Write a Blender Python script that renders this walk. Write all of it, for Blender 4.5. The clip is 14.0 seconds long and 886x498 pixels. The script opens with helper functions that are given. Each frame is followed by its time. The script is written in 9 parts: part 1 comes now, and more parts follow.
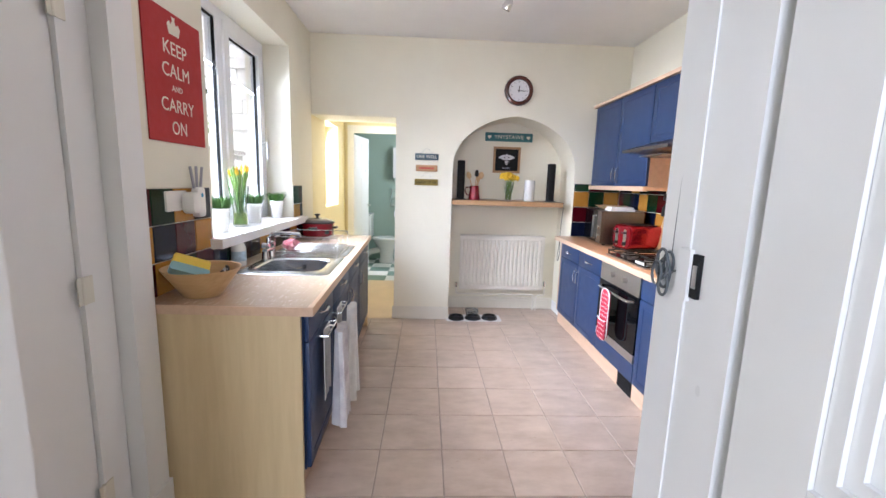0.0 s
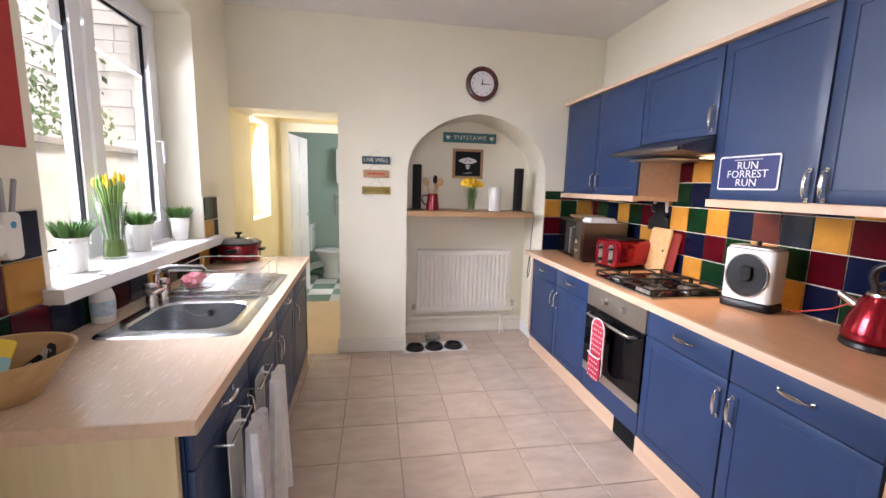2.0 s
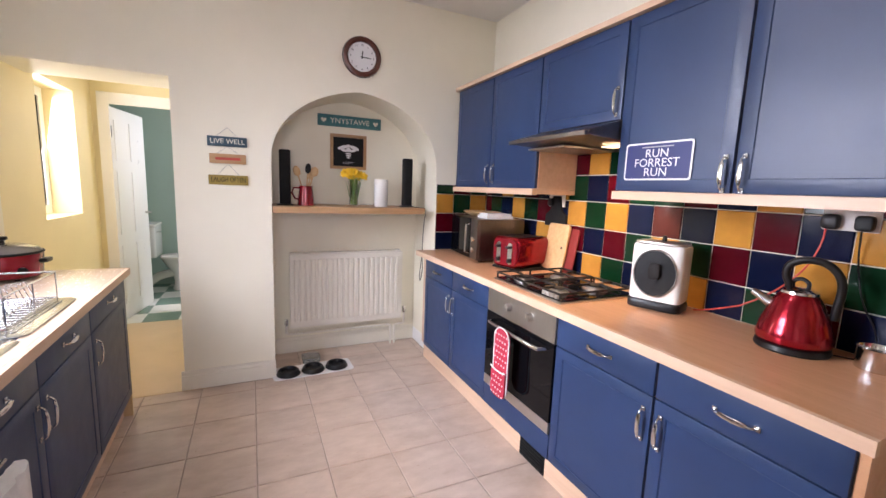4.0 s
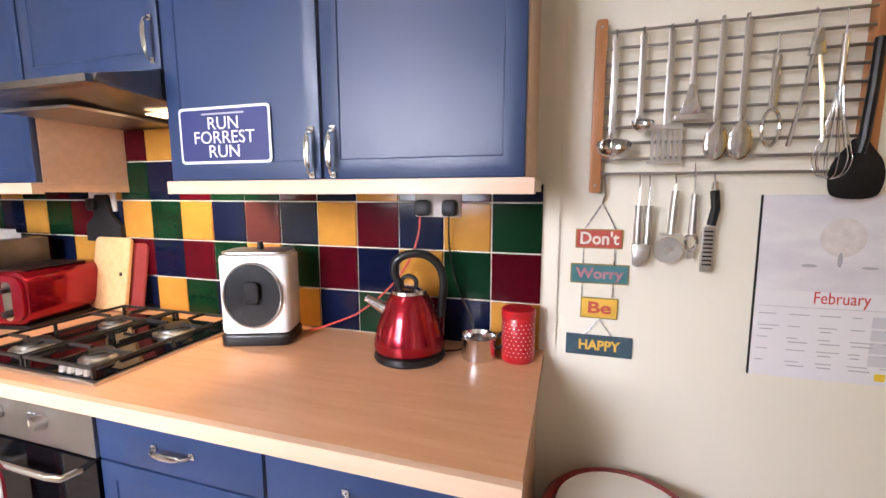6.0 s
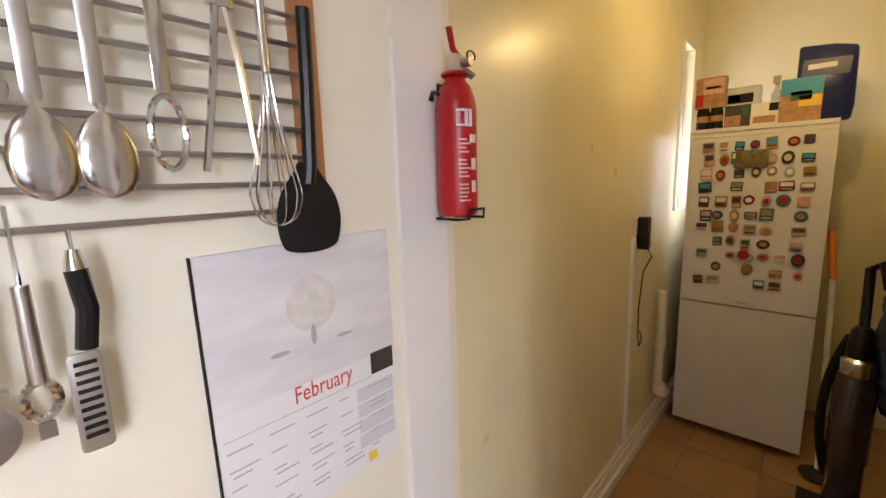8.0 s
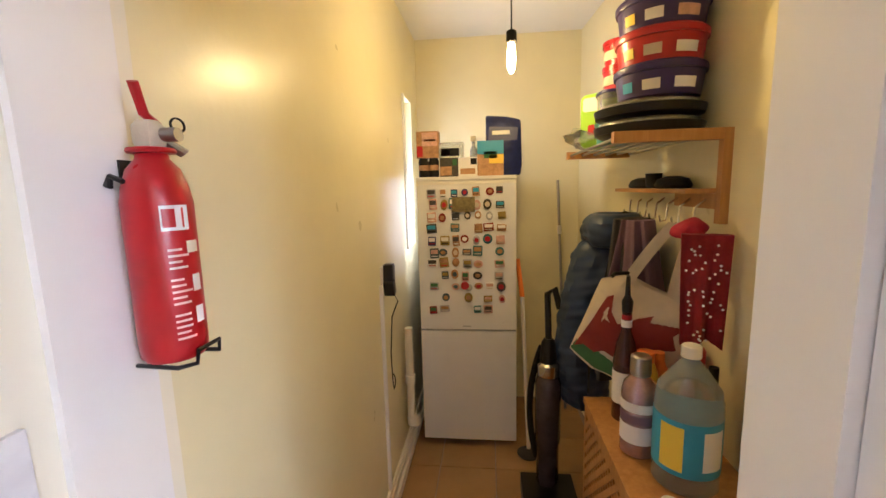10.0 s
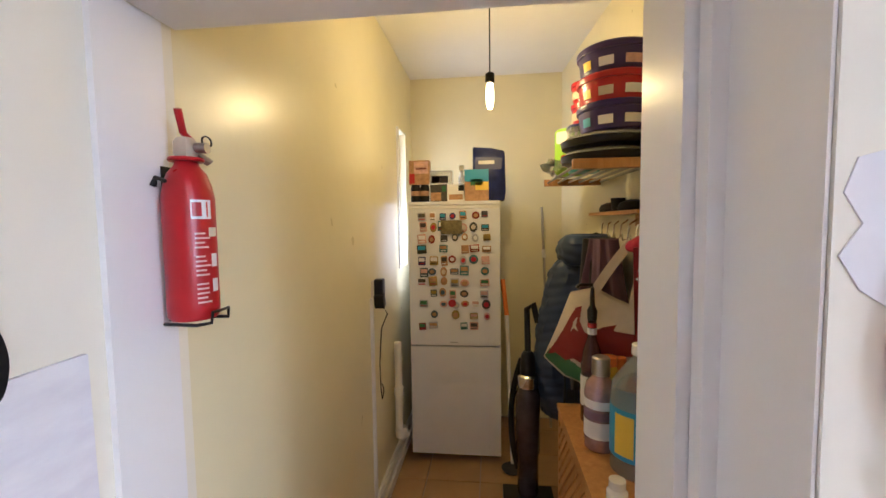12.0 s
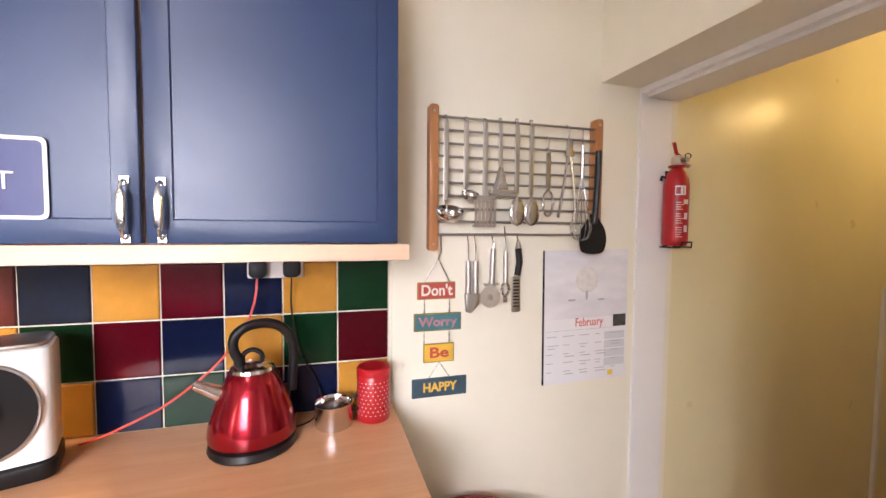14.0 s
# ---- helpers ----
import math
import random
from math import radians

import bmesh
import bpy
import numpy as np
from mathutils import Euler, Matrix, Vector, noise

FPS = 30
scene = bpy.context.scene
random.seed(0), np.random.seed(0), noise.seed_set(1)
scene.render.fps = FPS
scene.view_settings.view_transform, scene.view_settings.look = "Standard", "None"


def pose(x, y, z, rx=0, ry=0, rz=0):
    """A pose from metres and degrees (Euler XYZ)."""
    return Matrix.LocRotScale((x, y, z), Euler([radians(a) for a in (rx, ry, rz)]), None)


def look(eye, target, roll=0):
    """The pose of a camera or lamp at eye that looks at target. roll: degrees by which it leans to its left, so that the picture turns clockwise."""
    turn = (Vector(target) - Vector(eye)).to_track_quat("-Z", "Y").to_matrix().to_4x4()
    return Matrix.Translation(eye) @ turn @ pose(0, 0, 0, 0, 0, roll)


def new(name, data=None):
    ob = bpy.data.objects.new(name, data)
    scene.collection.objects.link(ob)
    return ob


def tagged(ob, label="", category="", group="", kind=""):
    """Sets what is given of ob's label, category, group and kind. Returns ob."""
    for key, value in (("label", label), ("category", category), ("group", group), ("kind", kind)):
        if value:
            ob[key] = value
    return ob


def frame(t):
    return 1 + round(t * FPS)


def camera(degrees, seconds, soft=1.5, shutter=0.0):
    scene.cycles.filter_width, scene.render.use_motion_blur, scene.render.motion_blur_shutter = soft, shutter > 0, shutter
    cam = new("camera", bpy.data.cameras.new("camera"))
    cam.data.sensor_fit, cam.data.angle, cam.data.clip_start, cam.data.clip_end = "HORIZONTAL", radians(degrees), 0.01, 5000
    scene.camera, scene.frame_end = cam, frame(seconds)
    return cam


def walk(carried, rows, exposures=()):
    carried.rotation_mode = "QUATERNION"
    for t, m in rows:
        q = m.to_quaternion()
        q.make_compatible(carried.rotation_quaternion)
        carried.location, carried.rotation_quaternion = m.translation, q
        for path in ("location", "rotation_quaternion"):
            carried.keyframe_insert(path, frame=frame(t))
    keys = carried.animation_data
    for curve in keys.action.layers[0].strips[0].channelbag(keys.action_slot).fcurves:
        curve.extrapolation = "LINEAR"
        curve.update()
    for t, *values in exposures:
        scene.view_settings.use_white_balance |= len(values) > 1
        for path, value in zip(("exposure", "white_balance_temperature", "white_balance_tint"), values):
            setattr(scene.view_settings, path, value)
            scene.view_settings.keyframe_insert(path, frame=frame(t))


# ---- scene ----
cam = camera(94.0, 14.0)
PATH = [
    (0, (0.06, -0.022, 1.355), (0.144, 1.952, 1.041), 1.8),
    (0.5, (0.061, 0.239, 1.367), (0.189, 2.21, 1.055), 1.7),
    (1, (0.05, 0.416, 1.382), (0.234, 2.384, 1.075), 1.6),
    (1.5, (0.038, 0.525, 1.407), (0.293, 2.485, 1.102), 1.6),
    (2, (0.027, 0.591, 1.405), (0.36, 2.54, 1.106), 1.5),
    (2.2, (0.028, 0.604, 1.405), (0.392, 2.548, 1.105), 1.5),
    (4.3, (0.211, 1.127, 1.356), (1.196, 2.844, 1.07), 2.0),
    (4.5, (0.234, 1.201, 1.363), (1.33, 2.849, 1.079), 1.8),
    (5, (0.316, 1.321, 1.362), (1.706, 2.734, 1.095), 1.5),
    (5.5, (0.495, 1.355, 1.341), (2.176, 2.409, 1.083), 0.6),
    (6, (0.724, 1.293, 1.342), (2.621, 1.871, 1.078), -0.0),
    (6.5, (0.92, 1.265, 1.365), (2.9, 1.254, 1.083), -0.8),
    (7, (1.101, 1.225, 1.392), (2.986, 0.626, 1.102), -1.1),
    (7.5, (1.234, 1.112, 1.409), (2.893, 0.04, 1.092), -1.6),
    (8, (1.332, 1.002, 1.433), (2.667, -0.449, 1.104), -1.7),
    (8.5, (1.404, 0.927, 1.478), (2.384, -0.783, 1.134), -1.8),
    (9, (1.459, 0.877, 1.52), (2.11, -0.981, 1.169), -1.6),
    (9.2, (1.46, 0.86, 1.533), (2.002, -1.034, 1.19), -1.6),
    (11.3, (1.444, 0.842, 1.626), (1.486, -1.149, 1.447), -1.2),
    (11.5, (1.432, 0.889, 1.597), (1.498, -1.104, 1.437), -1.1),
    (12, (1.37, 1.017, 1.527), (1.593, -0.966, 1.393), -0.8),
    (12.5, (1.205, 1.172, 1.465), (1.888, -0.705, 1.353), -0.7),
    (13, (1.029, 1.316, 1.426), (2.277, -0.243, 1.333), -0.4),
    (13.5, (0.847, 1.446, 1.42), (2.518, 0.349, 1.342), -0.3),
    (14, (0.707, 1.56, 1.416), (2.621, 0.991, 1.312), 0.5),
]
walk(cam, [(t, look(eye, target, roll)) for t, eye, target, roll in PATH],
     [(0, 0.78, 5700, 16), (0.6, 0.46, 5900, 18), (1.0, 0.43, 6150, 22), (2.0, 0.47, 6200, 21), (4.5, 0.5, 6200, 24), (5.0, 0.58, 6150, 24), (7.0, 1.0, 6300, 20), (8.0, 0.95, 6200, 20), (8.5, 1.1, 6100, 20), (9.0, 1.37, 6150, 20), (11.5, 1.5, 4900, 22), (12.5, 0.95, 5700, 18), (13.0, 0.93, 5650, 18), (14.0, 0.93, 6500, 23)])

# ---- world and large lights ----
world = bpy.data.worlds.new("sky")
scene.world = world
world.use_nodes = True
wn = world.node_tree.nodes
sky = wn.new("ShaderNodeTexSky")
sky.sky_type, sky.sun_disc = "NISHITA", False
sky.dust_density, sky.air_density = 6.0, 1.0
sky.sun_elevation, sky.sun_rotation = radians(60), radians(75)
world.node_tree.links.new(sky.outputs[0], wn["Background"].inputs[0])
wn["Background"].inputs[1].default_value = 0.10


def lamp(name, kind, m, energy, color, **kw):
    data = bpy.data.lights.new(name, kind)
    data.energy, data.color = energy, color
    for k, v in kw.items():
        if k == "size":
            if kind == "AREA":
                data.shape, data.size, data.size_y = "RECTANGLE", v[0], v[1]
            else:
                data.shadow_soft_size = v
        if k == "angle":
            data.angle = v
        if k == "spread":
            data.spread = v
        if k == "spot":
            data.spot_size, data.spot_blend = v, 0.6
    ob = new(name, data)
    ob.matrix_world = m
    return ob


lamp("sun", "SUN", look((0, 0, 9), (-1.0, 0.6, 7.2)), 3.6, (1.0, 0.97, 0.92), angle=radians(12))
# daylight in the kitchen, passage and pantry windows; bathroom and hall lamps are added fill
lamp("window_daylight", "AREA", look((-1.42, 2.76, 1.72), (0.6, 2.66, 0.60)), 37, (0.90, 0.96, 1.0), size=(1.2, 1.25), spread=radians(96))
lamp("passage_daylight", "AREA", look((-1.22, 4.85, 1.5), (0, 4.85, 1.3)), 12, (1.0, 0.97, 0.88), size=(0.62, 0.85))
lamp("pantry_daylight", "AREA", look((2.12, -1.80, 1.70), (1.2, -1.75, 1.6)), 2, (0.9, 0.96, 1.0), size=(0.3, 0.85))
# added lamp inside the bathroom to brighten it; no window stands there
lamp("bathroom_daylight", "AREA", look((0.22, 6.4, 1.7), (-1, 6.4, 1.2)), 11, (0.95, 1.0, 1.0), size=(0.7, 0.9))
# added fill from behind the camera, set in an assumed hall window
lamp("hall_daylight", "AREA", look((-0.6, -2.75, 1.6), (-0.1, 0.5, 1.3)), 42, (0.84, 0.92, 1.0), size=(1.5, 1.5))
lamp("bulb_glow", "POINT", pose(1.363, -0.915, 2.09), 4.4, (1.0, 0.68, 0.23), size=0.03)
lamp("hood_glow", "SPOT", look((1.74, 2.52, 1.575), (1.80, 2.52, 0.9)), 15, (1.0, 0.72, 0.36), size=0.03, spot=radians(140))
# added fill under the ceiling; the spotlight bar itself is unlit
lamp("ceiling_spot_glow", "POINT", pose(0.55, 2.2, 2.42), 6, (1.0, 0.93, 0.84), size=0.12)


# ---- materials ----
def mat(name, color, rough=0.5, metal=0.0, vary=0.0, scale=6.0, bump=0.0, bump_scale=60.0, coat=0.0, other=None, stretch=(1, 1, 1), per_piece=0.0, detail=4.0, emit=None, trans=0.0, alpha=1.0, spec=0.5, bump_dist=0.002):
    m = bpy.data.materials.new(name)
    m.use_nodes = True
    nt = m.node_tree
    p = nt.nodes["Principled BSDF"]
    p.inputs["Roughness"].default_value = rough
    p.inputs["Metallic"].default_value = metal
    p.inputs["Coat Weight"].default_value = coat
    p.inputs["Specular IOR Level"].default_value = spec
    p.inputs["Transmission Weight"].default_value = trans
    p.inputs["Alpha"].default_value = alpha
    c = (*color, 1)
    p.inputs["Base Color"].default_value = c
    if emit:
        p.inputs["Emission Color"].default_value = (*emit[0], 1)
        p.inputs["Emission Strength"].default_value = emit[1]
    tc = nt.nodes.new("ShaderNodeTexCoord")
    mp = nt.nodes.new("ShaderNodeMapping")
    mp.inputs["Scale"].default_value = stretch
    nt.links.new(tc.outputs["Object"], mp.inputs["Vector"])
    vec = mp.outputs[0]
    if per_piece > 0:
        info = nt.nodes.new("ShaderNodeObjectInfo")
        add = nt.nodes.new("ShaderNodeVectorMath")
        cmb = nt.nodes.new("ShaderNodeCombineXYZ")
        for i, k in enumerate((37.0, 91.0, 53.0)):
            mul = nt.nodes.new("ShaderNodeMath")
            mul.operation = "MULTIPLY"
            mul.inputs[1].default_value = k
            nt.links.new(info.outputs["Random"], mul.inputs[0])
            nt.links.new(mul.outputs[0], cmb.inputs[i])
        nt.links.new(vec, add.inputs[0])
        nt.links.new(cmb.outputs[0], add.inputs[1])
        vec = add.outputs[0]
    last = None
    if vary > 0 or other:
        n = nt.nodes.new("ShaderNodeTexNoise")
        n.inputs["Scale"].default_value = scale
        n.inputs["Detail"].default_value = detail
        n.inputs["Roughness"].default_value = 0.6
        nt.links.new(vec, n.inputs["Vector"])
        ramp = nt.nodes.new("ShaderNodeMapRange")
        ramp.inputs["From Min"].default_value = 0.3
        ramp.inputs["From Max"].default_value = 0.7
        nt.links.new(n.outputs["Fac"], ramp.inputs["Value"])
        mix = nt.nodes.new("ShaderNodeMix")
        mix.data_type = "RGBA"
        a = tuple(max(0, v * (1 - vary)) for v in color)
        b = other if other else tuple(min(1, v * (1 + vary)) for v in color)
        if other:
            a = color
        mix.inputs["A"].default_value = (*a, 1)
        mix.inputs["B"].default_value = (*b, 1)
        nt.links.new(ramp.outputs[0], mix.inputs["Factor"])
        last = mix.outputs["Result"]
        # a second, finer scale in the gloss
        n2 = nt.nodes.new("ShaderNodeTexNoise")
        n2.inputs["Scale"].default_value = scale * 5
        nt.links.new(vec, n2.inputs["Vector"])
        r2 = nt.nodes.new("ShaderNodeMapRange")
        r2.inputs["To Min"].default_value = max(0.02, rough * 0.82)
        r2.inputs["To Max"].default_value = min(1, rough * 1.18)
        nt.links.new(n2.outputs["Fac"], r2.inputs["Value"])
        nt.links.new(r2.outputs[0], p.inputs["Roughness"])
    if per_piece > 0:
        info2 = nt.nodes.new("ShaderNodeObjectInfo")
        hsv = nt.nodes.new("ShaderNodeHueSaturation")
        hsv.inputs["Color"].default_value = c
        if last:
            nt.links.new(last, hsv.inputs["Color"])
        mr = nt.nodes.new("ShaderNodeMapRange")
        mr.inputs["To Min"].default_value = 1 - per_piece
        mr.inputs["To Max"].default_value = 1 + per_piece
        nt.links.new(info2.outputs["Random"], mr.inputs["Value"])
        nt.links.new(mr.outputs[0], hsv.inputs["Value"])
        last = hsv.outputs[0]
    if last:
        nt.links.new(last, p.inputs["Base Color"])
    if bump > 0:
        nb = nt.nodes.new("ShaderNodeTexNoise")
        nb.inputs["Scale"].default_value = bump_scale
        nb.inputs["Detail"].default_value = 5
        nt.links.new(vec, nb.inputs["Vector"])
        bp = nt.nodes.new("ShaderNodeBump")
        bp.inputs["Strength"].default_value = bump
        bp.inputs["Distance"].default_value = bump_dist
        nt.links.new(nb.outputs["Fac"], bp.inputs["Height"])
        nt.links.new(bp.outputs[0], p.inputs["Normal"])
    return m


def wood(name, a, b, rough, grain_axis=1, scale=5.0, spec=0.5):
    st = [14.0, 14.0, 14.0]
    st[grain_axis] = 1.2
    return mat(name, a, rough, other=b, scale=scale, stretch=tuple(st), bump=0.02, bump_scale=12, detail=6, spec=spec)


M = {}
M["wall"] = mat("cream_wall_paint", (0.84, 0.80, 0.665), 0.55, vary=0.035, scale=1.6, bump=0.25, bump_scale=22, bump_dist=0.004)
M["wall_north"] = mat("pale_cream_wall_paint", (0.84, 0.795, 0.655), 0.55, vary=0.03, scale=1.6, bump=0.3, bump_scale=14, bump_dist=0.006)
M["pantry"] = mat("glossy_yellow_cream_paint", (0.80, 0.73, 0.47), 0.30, vary=0.05, scale=1.5, bump=0.5, bump_scale=7, bump_dist=0.006)
M["ceiling"] = mat("white_ceiling_paint", (0.85, 0.835, 0.80), 0.8, vary=0.03, scale=2, bump=0.2, bump_scale=40)
M["gloss"] = mat("white_gloss_paint", (0.86, 0.85, 0.835), 0.30, vary=0.012, scale=2, bump=0.05, bump_scale=9, bump_dist=0.003)
M["skirt"] = mat("off_white_skirting_paint", (0.78, 0.74, 0.64), 0.35, vary=0.04, scale=4, bump=0.1)
M["upvc"] = mat("white_plastic_window", (0.82, 0.83, 0.85), 0.3, vary=0.02)
M["blue"] = mat("blue_painted_door", (0.014, 0.036, 0.104), 0.40, vary=0.10, scale=3, bump=0.12, bump_scale=90, spec=0.55)
M["beech"] = wood("beech_laminate", (0.64, 0.350, 0.195), (0.56, 0.285, 0.14), 0.30, 1, 3.0)
M["beech_edge"] = wood("pale_beech_edge", (0.72, 0.50, 0.345), (0.64, 0.43, 0.29), 0.4, 1, 3.0)
# beech paled so that window glare is partly in the base colour
M["beech_left"] = wood("glare_paled_beech_worktop", (0.72, 0.56, 0.43), (0.68, 0.505, 0.375), 0.26, 1, 3.0, 0.75)
M["maple"] = wood("pale_maple_panel", (0.74, 0.58, 0.34), (0.66, 0.50, 0.28), 0.45, 2, 2.0)
M["oak"] = wood("oak_board", (0.50, 0.30, 0.15), (0.38, 0.21, 0.09), 0.45, 0, 3.0)
M["pine"] = wood("pine_wood", (0.56, 0.29, 0.09), (0.42, 0.19, 0.05), 0.45, 2, 3.0)
M["rackwood"] = wood("orange_brown_wood", (0.50, 0.22, 0.08), (0.38, 0.15, 0.05), 0.45, 2, 3.0)
M["steel"] = mat("brushed_steel", (0.60, 0.58, 0.55), 0.32, 1.0, vary=0.03, scale=10, stretch=(1, 6, 1))
M["dark_steel"] = mat("smoked_steel", (0.26, 0.235, 0.22), 0.30, 1.0, vary=0.06, scale=30)
M["chrome"] = mat("chrome", (0.70, 0.70, 0.70), 0.15, 1.0)
M["wire"] = mat("dull_steel_wire", (0.42, 0.40, 0.38), 0.35, 1.0)
M["black"] = mat("black_plastic", (0.007, 0.007, 0.008), 0.32, vary=0.1, spec=0.35)
M["matt_black"] = mat("matt_black", (0.008, 0.0075, 0.0075), 0.7, vary=0.15, scale=20, spec=0.3)
M["glass_black"] = mat("black_oven_glass", (0.004, 0.004, 0.005), 0.06, spec=0.2)
M["sink_steel"] = mat("polished_sink_steel", (0.50, 0.51, 0.53), 0.24, 1.0, vary=0.03, scale=10, stretch=(6, 1, 1))
M["iron"] = mat("cast_iron", (0.010, 0.010, 0.010), 0.5, vary=0.2, scale=40)
M["white"] = mat("white_plastic", (0.80, 0.78, 0.74), 0.35, vary=0.02)
M["ceramic"] = mat("white_ceramic", (0.84, 0.83, 0.80), 0.15)
M["red_gloss"] = mat("glossy_red_enamel", (0.24, 0.004, 0.013), 0.18, 0.3, coat=0.6)
M["red_metal"] = mat("metallic_red", (0.29, 0.004, 0.014), 0.20, 0.75, coat=0.5)
M["red_paint"] = mat("red_paint", (0.42, 0.009, 0.014), 0.3, vary=0.05)
M["rad"] = mat("radiator_enamel", (0.80, 0.76, 0.68), 0.35, vary=0.02)
M["fridge"] = mat("white_fridge_enamel", (0.76, 0.76, 0.78), 0.3, vary=0.02)
M["grout"] = mat("pale_tile_grout", (0.72, 0.66, 0.54), 0.8, vary=0.08, scale=20)
M["floor_grout"] = mat("floor_grout", (0.36, 0.29, 0.24), 0.85, vary=0.1, scale=20)
M["floor_tile"] = mat("beige_stone_floor_tile", (0.62, 0.492, 0.410), 0.30, other=(0.465, 0.352, 0.278), scale=5.5, stretch=(1.0, 2.0, 1.0), per_piece=0.05, bump=0.05, bump_scale=30, detail=6.0)
# jointless tan colour carries the sunlight lying on the passage floor
M["passage_floor"] = mat("sunlit_tan_passage_floor", (0.64, 0.49, 0.31), 0.4, vary=0.05, scale=3, bump=0.05, bump_scale=40)
M["pantry_floor"] = mat("tan_floor_tile", (0.42, 0.25, 0.11), 0.4, other=(0.34, 0.19, 0.08), scale=4, per_piece=0.05, bump=0.1, bump_scale=20)
for key, col in (("G", (0.003, 0.024, 0.009)), ("Y", (0.47, 0.22, 0.035)), ("N", (0.004, 0.007, 0.026)), ("M", (0.064, 0.002, 0.006)), ("S", (0.014, 0.018, 0.030)), ("B", (0.075, 0.020, 0.018))):
    M["t" + key] = mat("glazed_tile_" + key, col, 0.10, vary=0.12, scale=9, per_piece=0.10, bump=0.10, bump_scale=14, spec=0.26)
M["sage"] = mat("sage_green_bathroom_paint", (0.36, 0.47, 0.40), 0.5, vary=0.03, scale=2)
M["passage"] = mat("pale_yellow_passage_paint", (0.84, 0.74, 0.46), 0.5, vary=0.03, scale=2, bump=0.2, bump_scale=20)
M["bath_green"] = mat("green_vinyl_tile", (0.16, 0.25, 0.20), 0.4, vary=0.06)
M["bath_white"] = mat("white_vinyl_tile", (0.74, 0.74, 0.70), 0.4, vary=0.04)
M["leaf"] = mat("green_leaf", (0.07, 0.18, 0.03), 0.5, vary=0.3, scale=30)
M["stem"] = mat("pale_green_stem", (0.22, 0.36, 0.08), 0.5, vary=0.2, scale=30)
M["daffodil"] = mat("yellow_petal", (0.85, 0.55, 0.02), 0.6, vary=0.1, scale=30)
M["glass"] = mat("clear_glass", (0.95, 0.97, 0.96), 0.02, trans=1.0)
M["green_water"] = mat("green_tinted_glass", (0.42, 0.66, 0.12), 0.06, trans=0.75)
M["pane"] = mat("window_pane", (1, 1, 1), 0.0, trans=1.0)
M["slate_blue"] = mat("slate_blue_sign_paint", (0.035, 0.075, 0.105), 0.6, vary=0.15, scale=25)
M["teal"] = mat("teal_sign_paint", (0.045, 0.17, 0.18), 0.6, vary=0.15, scale=25)
M["mustard"] = mat("mustard_sign_paint", (0.30, 0.21, 0.04), 0.6, vary=0.15, scale=25)
M["sign_red"] = mat("faded_red_sign_paint", (0.48, 0.07, 0.045), 0.6, vary=0.15, scale=25)
M["sign_yellow"] = mat("yellow_sign_paint", (0.72, 0.43, 0.05), 0.6, vary=0.12, scale=25)
M["cream_ink"] = mat("cream_lettering", (0.78, 0.74, 0.62), 0.6)
M["navy_ink"] = mat("navy_print", (0.018, 0.025, 0.13), 0.4)
M["paper"] = mat("white_paper", (0.80, 0.79, 0.80), 0.7, vary=0.02)
M["grey_ink"] = mat("grey_print", (0.42, 0.42, 0.45), 0.7)
M["red_ink"] = mat("red_print", (0.60, 0.05, 0.03), 0.6)
M["poster_red"] = mat("red_canvas", (0.42, 0.028, 0.028), 0.75, vary=0.06, scale=6, bump=0.2, bump_scale=200)
M["cloth_white"] = mat("off_white_towel", (0.80, 0.78, 0.75), 0.95, vary=0.06, scale=30, bump=0.5, bump_scale=180)
M["cloth_red"] = mat("red_fabric", (0.40, 0.018, 0.045), 0.9, vary=0.08, scale=30, bump=0.3, bump_scale=250)
M["dot"] = mat("pale_pink_dot", (0.78, 0.55, 0.52), 0.9)
M["lace"] = mat("beige_lace", (0.58, 0.46, 0.34), 0.95, vary=0.3, scale=120, bump=0.6, bump_scale=200)
M["navy_quilt"] = mat("navy_quilted_nylon", (0.026, 0.046, 0.100), 0.42, vary=0.2, scale=8, bump=0.2, bump_scale=40)
M["canvas"] = mat("natural_canvas", (0.60, 0.52, 0.40), 0.9, vary=0.08, scale=12, bump=0.3, bump_scale=200)
M["dark_red"] = mat("dark_red_print", (0.22, 0.02, 0.015), 0.8, vary=0.1)
M["green_print"] = mat("green_print", (0.04, 0.15, 0.06), 0.8, vary=0.1)
M["grey_cloth"] = mat("dark_grey_cloth", (0.035, 0.033, 0.035), 0.9, vary=0.2)
M["mauve"] = mat("mauve_cloth", (0.14, 0.08, 0.12), 0.9, vary=0.2)
M["bamboo"] = wood("pale_bamboo", (0.66, 0.44, 0.22), (0.56, 0.34, 0.15), 0.4, 0, 3.0)
M["amber"] = mat("amber_drink", (0.10, 0.03, 0.03), 0.08, trans=0.4)
M["label_blue"] = mat("blue_label", (0.03, 0.30, 0.52), 0.4)
M["label_yellow"] = mat("yellow_label", (0.80, 0.56, 0.04), 0.4)
M["orange"] = mat("orange_plastic", (0.80, 0.22, 0.03), 0.4)
M["aqua"] = mat("aqua_plastic", (0.08, 0.42, 0.44), 0.3, trans=0.2)
M["clear_tub"] = mat("cloudy_plastic", (0.66, 0.67, 0.65), 0.16, trans=0.75)
M["purple"] = mat("purple_plastic", (0.035, 0.018, 0.13), 0.35)
M["lime"] = mat("lime_film", (0.36, 0.66, 0.04), 0.3)
M["bulb"] = mat("glowing_bulb", (1.0, 0.85, 0.5), 0.3, emit=((1.0, 0.74, 0.32), 12.0))
